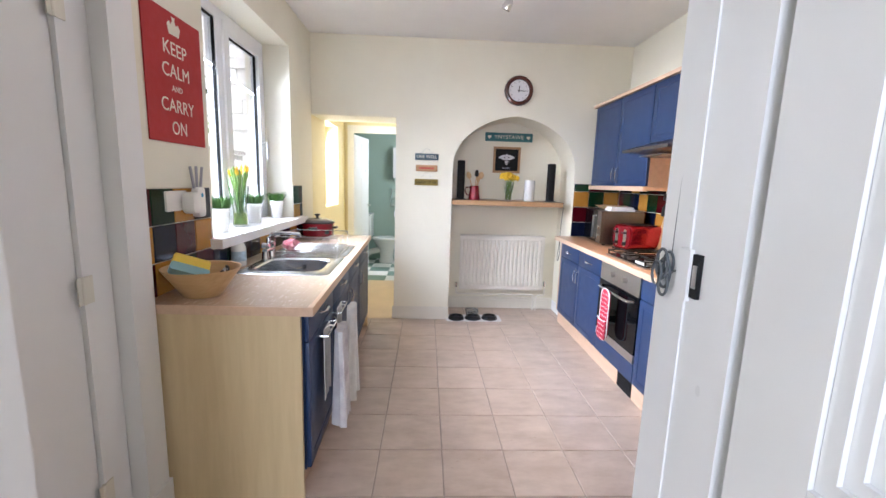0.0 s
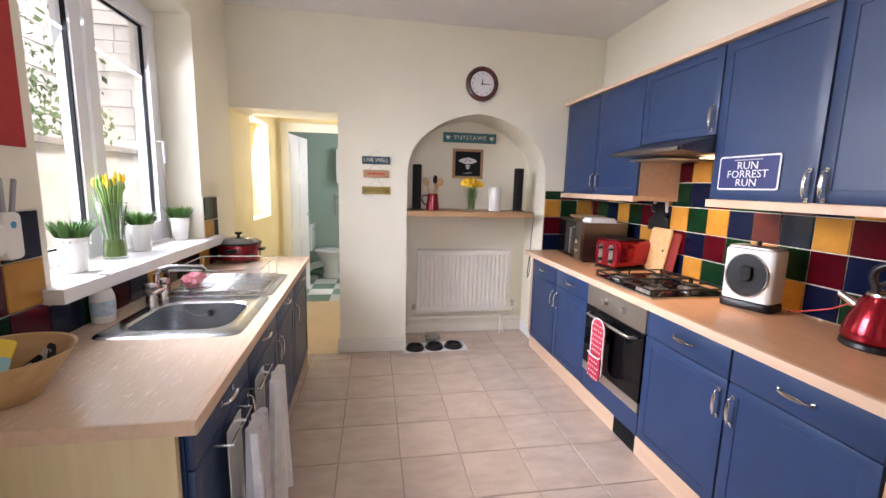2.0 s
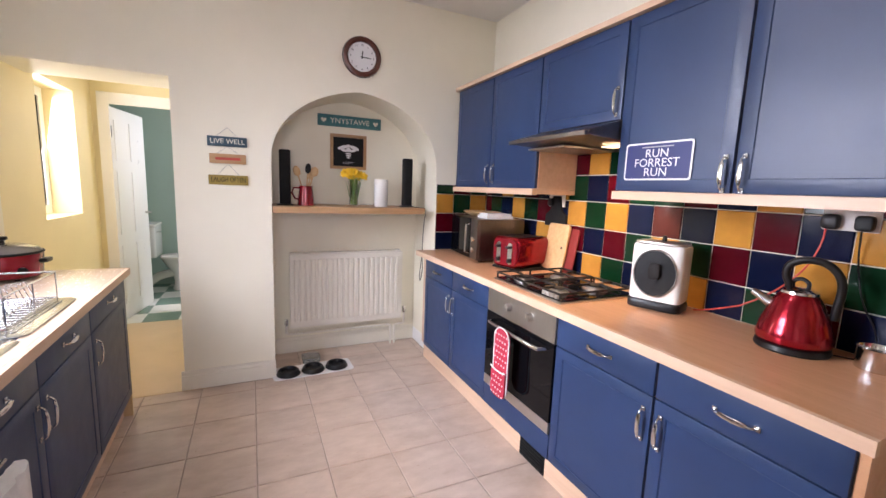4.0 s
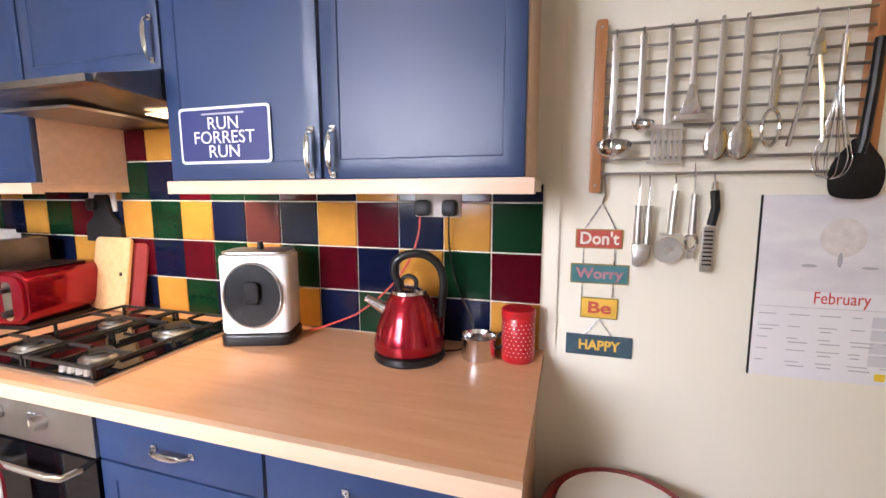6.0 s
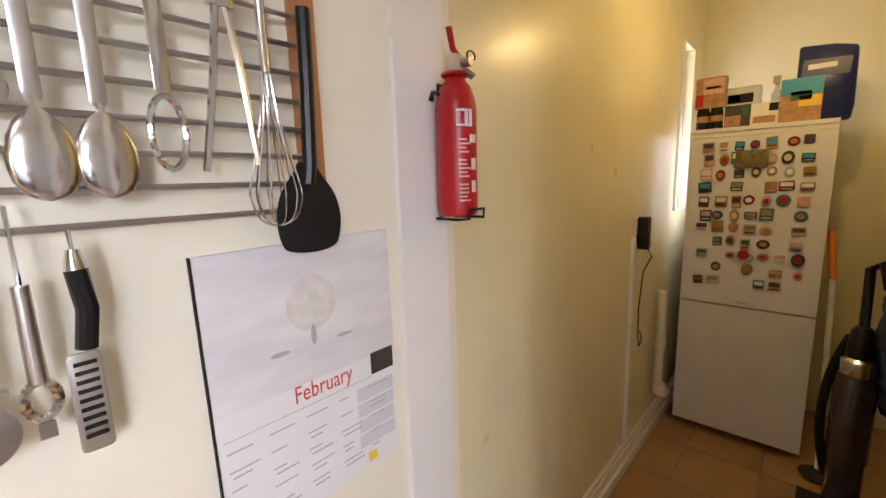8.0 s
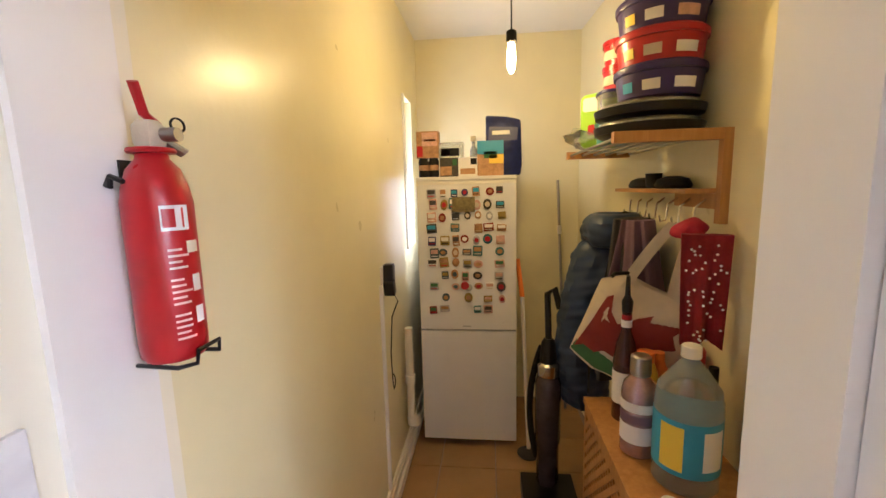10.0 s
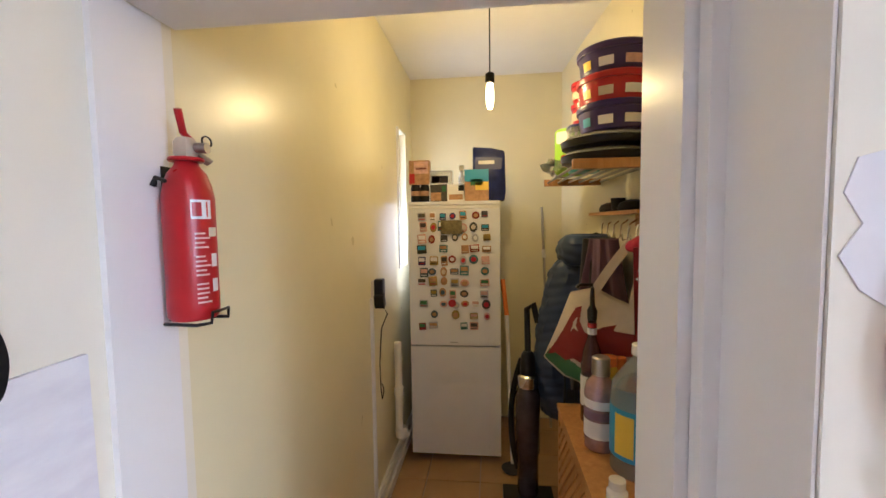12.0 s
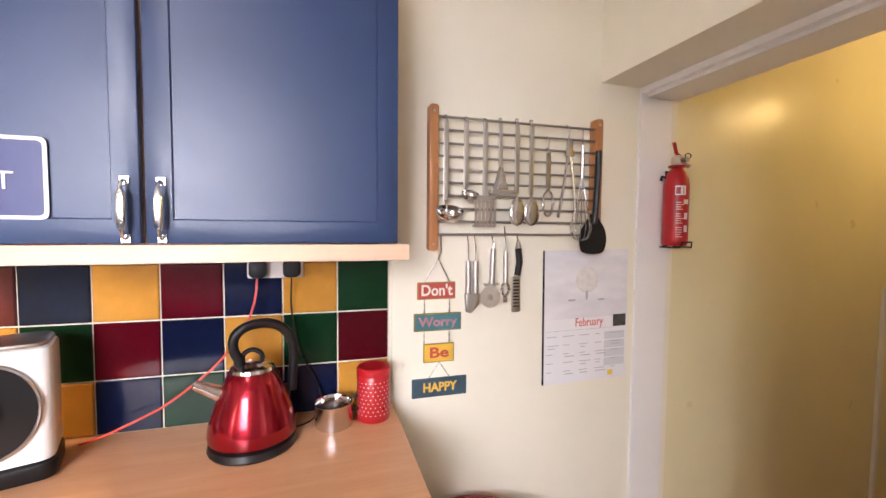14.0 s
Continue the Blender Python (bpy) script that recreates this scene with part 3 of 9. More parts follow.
def window(name, y0, y1, z0, z1, x, mullion, label):
    w = setting(new(name), label, "window")
    f = 0.062
    part("window_frame", box(x - 0.07, y0, z0, x, y1, z0 + f), "upvc", w, bevel=0.006)
    part("window_frame", box(x - 0.07, y0, z1 - f, x, y1, z1), "upvc", w, bevel=0.006)
    part("window_frame", box(x - 0.07, y0, z0 + f, x, y0 + f, z1 - f), "upvc", w, bevel=0.006)
    part("window_frame", box(x - 0.07, y1 - f, z0 + f, x, y1, z1 - f), "upvc", w, bevel=0.006)
    panes = []
    if mullion:
        part("mullion", box(x - 0.07, mullion - 0.04, z0 + f, x, mullion + 0.04, z1 - f), "upvc", w, bevel=0.006)
        panes = [(y0 + f, mullion - 0.04, 0), (mullion + 0.04, y1 - f, 1)]
    else:
        panes = [(y0 + f, y1 - f, 0)]
    for a, b, opens in panes:
        s, xx, zz0, zz1 = 0.055, x + 0.014, z0 + f, z1 - f
        if opens:
            for q in ((a - 0.012, zz0 - 0.012, b + 0.012, zz0 + s), (a - 0.012, zz1 - s, b + 0.012, zz1 + 0.012), (a - 0.012, zz0 + s, a + s, zz1 - s), (b - s, zz0 + s, b + 0.012, zz1 - s)):
                part("sash", box(x - 0.05, q[0], q[1], xx, q[2], q[3]), "upvc", w, bevel=0.006)
            a, b, zz0, zz1 = a + s, b - s, zz0 + s, zz1 - s
        g = 0.008
        for q in ((a, zz0, b, zz0 + g), (a, zz1 - g, b, zz1), (a, zz0 + g, a + g, zz1 - g), (b - g, zz0 + g, b, zz1 - g)):
            part("gasket", box(x - 0.03, q[0] + 0.001, q[1] + 0.001, x - 0.01, q[2] - 0.001, q[3] - 0.001), "matt_black", w)
        pane = part("pane", box(x - 0.032, a + 0.002, zz0 + 0.002, x - 0.026, b - 0.002, zz1 - 0.002), "pane", w)
        pane.visible_shadow = False
    return w


WX = XW - 0.20
win1 = window("window_1", WY0 + 0.002, WY1 - 0.002, 1.045, WZ1 - 0.002, WX, 2.72, "white plastic double-glazed kitchen window with two lights")
part("handle", tube([(WX + 0.016, 3.30, 1.62), (WX + 0.05, 3.30, 1.62), (WX + 0.052, 3.30, 1.50)], 0.008), "upvc", win1)
sill = setting(part("window_sill", box(WX + 0.001, WY0 + 0.001, WZ0 + 0.001, XW + 0.001, WY1 - 0.001, 1.043, bm=box(XW + 0.0015, 2.07, WZ0 - 0.006, XW + 0.072, 3.575, 1.043)), "gloss", bevel=0.006), "white painted deep window sill", "window sill")
win2 = window("window_2", PY0 + 0.002, PY1 - 0.002, PZ0 + 0.002, PZ1 - 0.002, XW - 0.18, None, "small white plastic passage window")
win3 = setting(new("window_3"), "narrow white pantry window", "window")
part("window_frame", box(XE + 0.05, -1.918, 1.222, XE + 0.10, -1.89, 2.138), "upvc", win3)
part("window_frame", box(XE + 0.05, -1.65, 1.222, XE + 0.10, -1.622, 2.138), "upvc", win3)
part("window_frame", box(XE - 0.008, -1.645, 1.222, XE + 0.045, -1.623, 2.138), "upvc", win3)
pn = part("pane", box(XE + 0.07, -1.888, 1.224, XE + 0.076, -1.652, 2.136), "pane", win3)
pn.visible_shadow = False
win4 = window("window_4", -1.398, 0.198, 0.802, 2.398, 0.0, None, "unseen white hall window, added to let in fill light")
win4.matrix_world = Matrix.Translation((0, 0, 0))
for ch in list(win4.children):
    # the added, unseen hall window stands in the wall across the hall
    ch.data.transform(Matrix(((0, 1, 0, 0), (1, 0, 0, -2.83), (0, 0, 1, 0), (0, 0, 0, 1))))
    ch.data.flip_normals()

# bathroom door, ajar, hinged at the passage side
door_2 = setting(new("door_2"), "open white panelled bathroom door with black hinges", "door")
part("frame", box(-0.985, 5.525, 0, -0.905, 5.549, 2.06), "gloss", door_2, bevel=0.003)
part("frame", box(-0.265, 5.525, 0, -0.185, 5.549, 2.06), "gloss", door_2, bevel=0.003)
part("head", box(-0.904, 5.525, 1.965, -0.266, 5.549, 2.06), "gloss", door_2, bevel=0.003)
leaf_m = pose(-0.945, 5.64, 0, 0, 0, 80)
bm = box(0, 0, 0.008, 0.70, 0.036, 1.965)
for u0, u1 in ((0.09, 0.32), (0.38, 0.61)):
    for z0, z1 in ((0.16, 0.72), (0.82, 1.40), (1.50, 1.86)):
        box(u0, -0.006, z0, u1, 0.0, z1, bm=bm)
bm.transform(leaf_m)
leaf = part("leaf", bm, "gloss", door_2, bevel=0.003)
for z in (1.75, 0.3):
    bm = box(-0.008, -0.012, z - 0.05, 0.03, -0.001, z + 0.05)
    bm.transform(leaf_m)
    part("hinge", bm, "matt_black", door_2)
bm = tube([(0.63, -0.001, 1.0), (0.63, -0.05, 1.0), (0.53, -0.052, 1.0)], 0.009)
bm.transform(leaf_m)
part("handle", bm, "steel", door_2)


# ---- kitchen units ----
def panel_door(y0, y1, z0, z1, x, parent, name="door", side=-1):
    """A framed door in the plane x, facing side (-1: towards -x), with a sunk panel."""
    s, t, g = side, 0.019, 0.0015
    r = 0.062 if (z1 - z0) > 0.3 else 0.0
    xa, xb = sorted((x, x - s * t))
    bm = box(xa, y0 + g, z0 + g, xb, y1 - g, z1 - g)
    bmesh.ops.bevel(bm, geom=bm.edges[:], offset=0.0022, segments=2, profile=0.5, affect="EDGES")
    if r:
        bm.normal_update()
        front = max((f for f in bm.faces if f.normal.x * s > 0.9), key=lambda f: f.calc_area())
        bmesh.ops.inset_region(bm, faces=[front], thickness=r)
        bmesh.ops.inset_region(bm, faces=[front], thickness=0.0035, depth=-0.0035)
        bmesh.ops.inset_region(bm, faces=[front], thickness=0.0035, depth=0.0)
    return part(name, bm, "blue", parent)


def bow_handle(p, axis, x, parent, length=0.105, side=-1):
    """A chrome bow handle with two feet; p = (y, z) of its middle; axis y or z."""
    s = side
    h = length / 2

    def at(k, out, across=0.0):
        y, z = (h * k, across) if axis == "y" else (across, h * k)
        return Vector((x + s * out, p[0] + y, p[1] + z))
    bm = bmesh.new()
    for k in (-1, 1):
        tube(flow([at(k, 0.004), at(k * 0.97, 0.013), at(k * 0.82, 0.021), at(k * 0.62, 0.0245)], 3), 0.0034, 8, bm=bm)
        c = at(k, 0)
        xa, xb = sorted((x + s * 0.0005, x + s * 0.005))
        box(xa, c.y - 0.0075, c.z - 0.0075, xb, c.y + 0.0075, c.z + 0.0075, bm=bm)
    rows = []
    for k in (-0.72, -0.60, -0.40, 0.0, 0.40, 0.60, 0.72):
        w = 0.0035 + 0.0045 * min(1.0, (0.74 - abs(k)) / 0.2)
        out = 0.0215 + 0.005 * (1 - (k / 0.75) ** 2)
        rows.append([bm.verts.new(at(k, out + d, e * w)) for d, e in ((-0.003, -0.8), (0.0, -1), (0.0028, -0.7), (0.0036, 0), (0.0028, 0.7), (0.0, 1), (-0.003, 0.8))])
    for r0, r1 in zip(rows, rows[1:]):
        for i in range(7):
            j = (i + 1) % 7
            bm.faces.new((r0[i], r0[j], r1[j], r1[i]))
    bm.faces.new(rows[0]), bm.faces.new(rows[-1])
    bmesh.ops.recalc_face_normals(bm, faces=bm.faces)
    return part("handle", bm, "chrome", parent, "chrome bow handle")


FX, PL, DB, WT = 1.380, 0.135, 0.695, 0.875      # door plane, plinth, drawer bottom, worktop top
def base_unit(y0, y1, doors, label, handle_at):
    u = thing("base_cabinet", label, "cabinet", "base cabinets along the tiled wall")
    part("carcass", box(FX + 0.0205, y0 + 0.001, PL, XE - 0.008, y1 - 0.001, 0.838), "beech_edge", u)
    n = len(doors)
    for i, (a, b) in enumerate(doors):
        dr = panel_door(a, b, DB, 0.836, FX, u, "drawer_front")
        bow_handle(((a + b) / 2, 0.760), "y", FX, dr, 0.112)
        d = panel_door(a, b, PL + 0.006, DB - 0.002, FX, u, "door")
        hy = (a + 0.030) if handle_at[i] < 0 else (b - 0.030)
        bow_handle((hy, 0.585), "z", FX, d, 0.112)
    return u


base_unit(2.962, 3.985, [(2.964, 3.432), (3.436, 3.90)], "blue double base cabinet with two drawers and chrome handles", [1, -1])
base_unit(1.888, 2.382, [(1.890, 2.380)], "blue base cabinet with drawer beside the oven", [-1])
base_unit(1.386, 1.886, [(1.388, 1.884)], "blue base cabinet with drawer at the counter end", [1])
plinth = thing("plinth", "pale beech plinth under the blue base cabinets", "plinth")
part("board", box(1.420, 2.64, 0.001, 1.436, 3.985, PL - 0.002), "beech_edge", plinth)
part("board", box(1.420, 1.390, 0.001, 1.436, 2.44, PL - 0.002), "beech_edge", plinth)
vent = part("vent", box(1.418, 2.443, 0.004, 1.434, 2.637, PL - 0.003), "black", plinth, "black slatted vent grille")
for i in range(6):
    part("slat", box(1.412, 2.45, 0.018 + i * 0.018, 1.4175, 2.63, 0.026 + i * 0.018), "matt_black", vent)
setting(part("end_panel_east", box(1.388, 1.366, 0.001, XE - 0.006, 1.384, 0.838), "beech", smooth=False), "beech laminate end panel of the counter", "panel")

worktop_e = thing("worktop", "beech laminate worktop with rounded pale edge along the tiled wall", "worktop")
part("top", box(1.355, 1.350, 0.8385, XE - 0.001, YN - 0.002, WT), "beech", worktop_e, bevel=0.004)
part("edge", box(1.336, 1.348, 0.8385, 1.3545, YN - 0.002, WT), "beech_edge", worktop_e, "paler rounded front edge", bevel=0.007)

# built-under oven
oven = thing("oven", "built-under steel and black glass electric oven with bar handle", "oven")
OY0, OY1 = 2.386, 2.958
part("body", box(FX + 0.02, OY0, 0.265, XE - 0.05, OY1, 0.836), "matt_black", oven)
part("control_panel", box(FX - 0.004, OY0, 0.695, FX + 0.019, OY1, 0.834), "steel", oven, "brushed steel control panel", bevel=0.003)
part("glass_door", box(FX - 0.006, OY0, 0.32, FX + 0.019, OY1, 0.690), "glass_black", oven, "black glass oven door", bevel=0.003)
part("trim_strip", box(FX - 0.006, OY0, 0.265, FX + 0.019, OY1, 0.318), "steel", oven, bevel=0.003)
for y in (2.745, 2.568):
    k = part("knob", cyl((FX - 0.0045, y, 0.765), (FX - 0.032, y, 0.765), 0.021, 0.018, 24), "steel", oven)
    part("pointer", box(FX - 0.0345, y - 0.002, 0.765, FX - 0.0325, y + 0.002, 0.780), "cream_ink", k)
for y in (2.62, 2.60):
    part("marking", box(FX - 0.0052, y - 0.006, 0.775, FX - 0.0042, y + 0.006, 0.779), "grey_ink", oven)
part("handle", tube([(FX - 0.006, 2.88, 0.655), (FX - 0.045, 2.87, 0.655), (FX - 0.05, 2.83, 0.655), (FX - 0.05, 2.49, 0.655), (FX - 0.045, 2.45, 0.655), (FX - 0.006, 2.44, 0.655)], 0.009, 10), "chrome", oven)
setting(part("oven_filler", box(FX, OY0 - 0.003, PL + 0.006, FX + 0.019, OY1 + 0.003, 0.262), "blue", bevel=0.002), "blue filler panel under the oven", "panel")

# oven glove over the oven handle
glove = thing("oven_glove", "red double oven glove with white spots and piping", "oven glove")
gm = on_east(2.70, 0.655, FX - 0.062)
outline = rounded(0.125, 0.36, 0.055, 6)
bm = prism([(u, v - 0.165) for u, v in outline], gm @ Matrix.Translation((0, 0, -0.004)), 0.016)
part("body", bm, "cloth_red", glove, bevel=0.005)
part("pocket", prism([(u, v * 0.5 - 0.27) for u, v in rounded(0.128, 0.30, 0.055, 6)], gm @ Matrix.Translation((0, 0, 0.0125)), 0.012), "cloth_red", glove, bevel=0.004)
ring = [gm @ Vector((u, v - 0.165, 0.010)) for u, v in rounded(0.13, 0.366, 0.057, 8)]
part("piping", tube(ring, 0.004, 6, closed=True), "cloth_white", glove)
part("pocket_piping", tube([gm @ Vector((u, -0.195 - 0.01 * (1 - (u / 0.064) ** 2), 0.026)) for u in [-0.064 + 0.016 * i for i in range(9)]], 0.004, 6), "cloth_white", glove)
for i in range(5):
    for j in range(11):
        u, v = -0.048 + 0.024 * i + (0.012 if j % 2 else 0), -0.02 - 0.031 * j
        if abs(u) < 0.056:
            part("spot", prism([(u + 0.0055 * math.cos(a), v + 0.0055 * math.sin(a)) for a in [k * math.pi / 4 for k in range(8)]], gm @ Matrix.Translation((0, 0, 0.0248 if v < -0.2 else 0.0125)), 0.0008), "dot", glove)

# gas hob
hob = thing("gas_hob", "black four-burner gas hob with steel rim and iron pan supports", "hob")
HX0, HX1, HY0, HY1 = 1.39, 1.865, 2.385, 2.935
part("rim", box(HX0, HY0, WT + 0.001, HX1, HY1, WT + 0.008), "steel", hob, bevel=0.003)
part("plate", box(HX0 + 0.012, HY0 + 0.012, WT + 0.0085, HX1 - 0.012, HY1 - 0.012, WT + 0.013), "glass_black", hob)
for x, y, r in ((1.50, 2.80, 0.045), (1.73, 2.80, 0.036), (1.50, 2.53, 0.036), (1.73, 2.53, 0.050)):
    b = part("burner", lathe([(r + 0.012, 0.0), (r + 0.012, 0.006), (r, 0.010), (r, 0.018), (r * 0.9, 0.019)], 24, center=(x, y, WT + 0.0135)), "steel", hob)
    part("cap", lathe([(r * 0.85, 0.0), (r * 0.9, 0.005), (r * 0.6, 0.008), (r * 0.1, 0.0085)], 24, center=(x, y, WT + 0.0330)), "iron", b, "black enamel burner cap")
for y0, y1 in ((2.40, 2.655), (2.665, 2.92)):
    bm = bmesh.new()
    zt = WT + 0.045
    for x in (1.40, 1.845):
        box(x - 0.004, y0, zt - 0.008, x + 0.004, y1, zt, bm=bm)
    for y in (y0 + 0.004, y1 - 0.004):
        box(1.404, y - 0.004, zt - 0.008, 1.841, y + 0.004, zt, bm=bm)
    for x in (1.402, 1.62, 1.843):
        for y in (y0 + 0.004, y1 - 0.004):
            box(x - 0.004, y - 0.0035, WT + 0.0135, x + 0.004, y + 0.0035, zt - 0.008, bm=bm)
    ym = (y0 + y1) / 2
    for x in (1.50, 1.73):
        box(x - 0.0035, y0 + 0.008, zt - 0.007, x + 0.0035, ym - 0.03, zt + 0.002, bm=bm)
        box(x - 0.0035, ym + 0.03, zt - 0.007, x + 0.0035, y1 - 0.008, zt + 0.002, bm=bm)
    box(1.404, ym - 0.0035, zt - 0.007, 1.47, ym + 0.0035, zt + 0.002, bm=bm)
    box(1.55, ym - 0.0035, zt - 0.007, 1.69, ym + 0.0035, zt + 0.002, bm=bm)
    box(1.78, ym - 0.0035, zt - 0.007, 1.841, ym + 0.0035, zt + 0.002, bm=bm)
    part("pan_support", bm, "iron", hob)
for i in range(4):
    y = 2.44 + 0.03 * i
    part("knob", cyl((1.415 + 0.0, y + 0.0, WT + 0.0135), (1.415, y, WT + 0.032), 0.012, 0.010, 16), "steel", hob)

# wall cabinets
CX, CZ0, CZ1 = 1.645, 1.378, 2.095


def wall_unit(y0, y1, z0, doors, label, handles):
    u = thing("wall_cabinet", label, "cabinet", "wall cabinets along the tiled wall")
    part("carcass", box(CX + 0.0205, y0 + 0.001, z0, XE - 0.001, y1 - 0.001, CZ1), "beech_edge", u)
    for (a, b), (hy, hz) in zip(doors, handles):
        d = panel_door(a, b, z0, CZ1 - 0.001, CX, u)
        bow_handle((hy, hz), "z", CX, d, 0.112)
    return u


wall_unit(2.962, 3.975, CZ0, [(2.964, 3.468), (3.472, 3.972)], "blue double wall cabinet with chrome handles", [(3.420, 1.468), (3.494, 1.468)])
wall_unit(2.387, 2.960, 1.685, [(2.389, 2.958)], "short blue wall cabinet above the cooker hood", [(2.415, 1.765)])
c2 = wall_unit(1.891, 2.385, CZ0, [(1.893, 2.383)], "blue wall cabinet with a printed plate on its door", [(1.918, 1.445)])
wall_unit(1.386, 1.889, CZ0, [(1.388, 1.887)], "blue wall cabinet at the end of the run", [(1.857, 1.445)])
rail = thing("cabinet_trim", "pale beech cornice and light rail of the wall cabinets", "cabinet trim")
part("cornice", box(CX - 0.022, 1.384, CZ1 + 0.001, CX + 0.02, 3.995, CZ1 + 0.026), "beech_edge", rail, bevel=0.011)
for a, b in ((2.962, 3.99), (1.366, 2.385)):
    bm = box(CX - 0.016, a, CZ0 - 0.036, CX + 0.018, b, CZ0 - 0.001)
    part("light_rail", bm, "beech_edge", rail, bevel=0.012)
part("light_rail", box(CX + 0.0185, 1.372, CZ0 - 0.03, XE - 0.012, 1.392, CZ0 - 0.001), "skirt", rail)
part("light_rail", box(CX + 0.0185, 2.962, CZ0 - 0.03, XE - 0.012, 2.980, CZ0 - 0.001), "beech_edge", rail)

# cooker hood: a sloping visor
hood = thing("cooker_hood", "brushed steel visor cooker hood with a lit lamp underneath", "cooker hood")
prof = [(XE - 0.001, 1.684), (CX + 0.005, 1.684), (1.475, 1.632), (1.465, 1.612), (1.50, 1.606), (XE - 0.001, 1.585)]
bm = bmesh.new()
HA, HB = 2.390, 2.956
va = [bm.verts.new((x, HA, z)) for x, z in prof]
vb = [bm.verts.new((x, HB, z)) for x, z in prof]
bm.faces.new(va)
bm.faces.new(vb[::-1])
for i in range(len(prof)):
    j = (i + 1) % len(prof)
    bm.faces.new((va[i], vb[i], vb[j], va[j]))
bmesh.ops.recalc_face_normals(bm, faces=bm.faces)
part("visor", bm, "dark_steel", hood, bevel=0.003)
part("front_lip", box(1.448, HA, 1.606, 1.464, HB, 1.624), "dark_steel", hood, bevel=0.004)
part("control_strip", box(0, -0.13, 0, 0.014, 0.13, 0.002, bm=None), "black", hood).matrix_local = pose(1.548, 2.66, 1.6585, 0, -17, 0)
lens = part("lamp_lens", box(1.72, 2.46, 1.5885, 1.79, 2.56, 1.5925), "lit_lamp", hood, "lit warm lamp lens")
lens.matrix_local = Matrix.Translation((0, 0, -0.0035))
part("filter", box(1.56, 2.64, 1.588, 1.88, 2.93, 1.596), "wire", hood).matrix_local = Matrix.Translation((0, 0, -0.006))

# printed plate on the cabinet door
plate = thing("printed_plate", "navy metal plate with white printed words on the cabinet door", "sign")
pm = on_east(2.188, 1.499, CX)
part("border", prism(rounded(0.302, 0.150, 0.012), pm @ Matrix.Translation((0, 0, 0.0005)), 0.002), "paper", plate)
part("panel", prism(rounded(0.288, 0.136, 0.008), pm @ Matrix.Translation((0, 0, 0.0027)), 0.0006), "navy_ink", plate)
for i, (txt, w) in enumerate((("RUN", 0.10), ("FORREST", 0.20), ("RUN", 0.10))):
    words(txt, 0.047, pm @ Matrix.Translation((0, 0.030 - 0.037 * i, 0.0040)), "paper", plate, 0.0004, width=w)
part("small_print", box(-0.07, 0.054, 0.0036, 0.07, 0.0585, 0.0042), "grey_ink", plate).matrix_local = pm

# ---- sink side ----
LZT, LX = 0.862, -0.372
LY0, LY1 = 1.548, 3.77
worktop_w = thing("worktop", "beech laminate worktop around the steel sink, paled by painted window glare", "worktop")
SX0, SX1, SY0, SY1 = -0.925, -0.425, 2.09, 3.12
bm = bmesh.new()
xs_, ys_ = (XW + 0.001, SX0 + 0.02, SX1 - 0.02, LX - 0.019), (LY0, SY0 + 0.02, SY1 - 0.02, LY1)
lo_, hi_ = ([[bm.verts.new((x, y, z)) for y in ys_] for x in xs_] for z in (0.8255, LZT))
for i in range(3):
    for j in range(3):
        if (i, j) != (1, 1):
            bm.faces.new((hi_[i][j], hi_[i + 1][j], hi_[i + 1][j + 1], hi_[i][j + 1]))
            bm.faces.new((lo_[i][j], lo_[i][j + 1], lo_[i + 1][j + 1], lo_[i + 1][j]))
ring_ = [(i, 0) for i in range(3)] + [(3, j) for j in range(3)] + [(i, 3) for i in (3, 2, 1)] + [(0, j) for j in (3, 2, 1)]
for (a, b), (c, d) in list(zip(ring_, ring_[1:] + ring_[:1])) + [((1, 1), (1, 2)), ((1, 2), (2, 2)), ((2, 2), (2, 1)), ((2, 1), (1, 1))]:
    bm.faces.new((lo_[a][b], lo_[c][d], hi_[c][d], hi_[a][b]))
bmesh.ops.recalc_face_normals(bm, faces=bm.faces)
part("top", bm, "beech_left", worktop_w, smooth=False)
part("edge", box(LX - 0.0185, LY0, 0.8255, LX, LY1, LZT), "beech_edge", worktop_w, "paler front edge", bevel=0.006)
part("end_edge", box(XW + 0.001, LY0 - 0.004, 0.8255, LX - 0.002, LY0 - 0.0005, LZT - 0.001), "beech_edge", worktop_w)
setting(part("end_panel_west", box(XW + 0.001, LY0 + 0.012, 0.001, LX - 0.055, LY0 + 0.030, 0.825), "maple", smooth=False), "pale maple end panel of the sink counter", "panel")
FXW = LX - 0.03


def sink_unit(y0, y1, doors, handles, label):
    u = thing("base_cabinet", label, "cabinet", "base cabinets under the sink worktop")
    part("carcass", box(XW + 0.01, y0 + 0.001, 0.13, FXW - 0.0205, y1 - 0.001, 0.640 if y0 > 2.05 and y0 < 3.0 else 0.824), "blue", u)
    for (a, b), hy in zip(doors, handles):
        dr = panel_door(a, b, 0.700, 0.822, FXW, u, "drawer_front", side=1)
        bow_handle(((a + b) / 2, 0.765), "y", FXW, dr, side=1)
        d = panel_door(a, b, 0.136, 0.698, FXW, u, "door", side=1)
        bow_handle((hy, 0.60), "z", FXW, d, side=1)
    return u


sink_unit(1.592, 2.10, [(1.594, 2.098)], [2.06], "blue base cabinet with towel rail at the sink end")
sink_unit(2.102, 3.14, [(2.104, 2.618), (2.622, 3.138)], [2.585, 2.655], "blue double base cabinet under the sink")
sink_unit(3.142, 3.75, [(3.144, 3.748)], [3.185], "blue base cabinet at the passage end")
pw = thing("plinth", "pale beech plinth under the sink cabinets", "plinth")
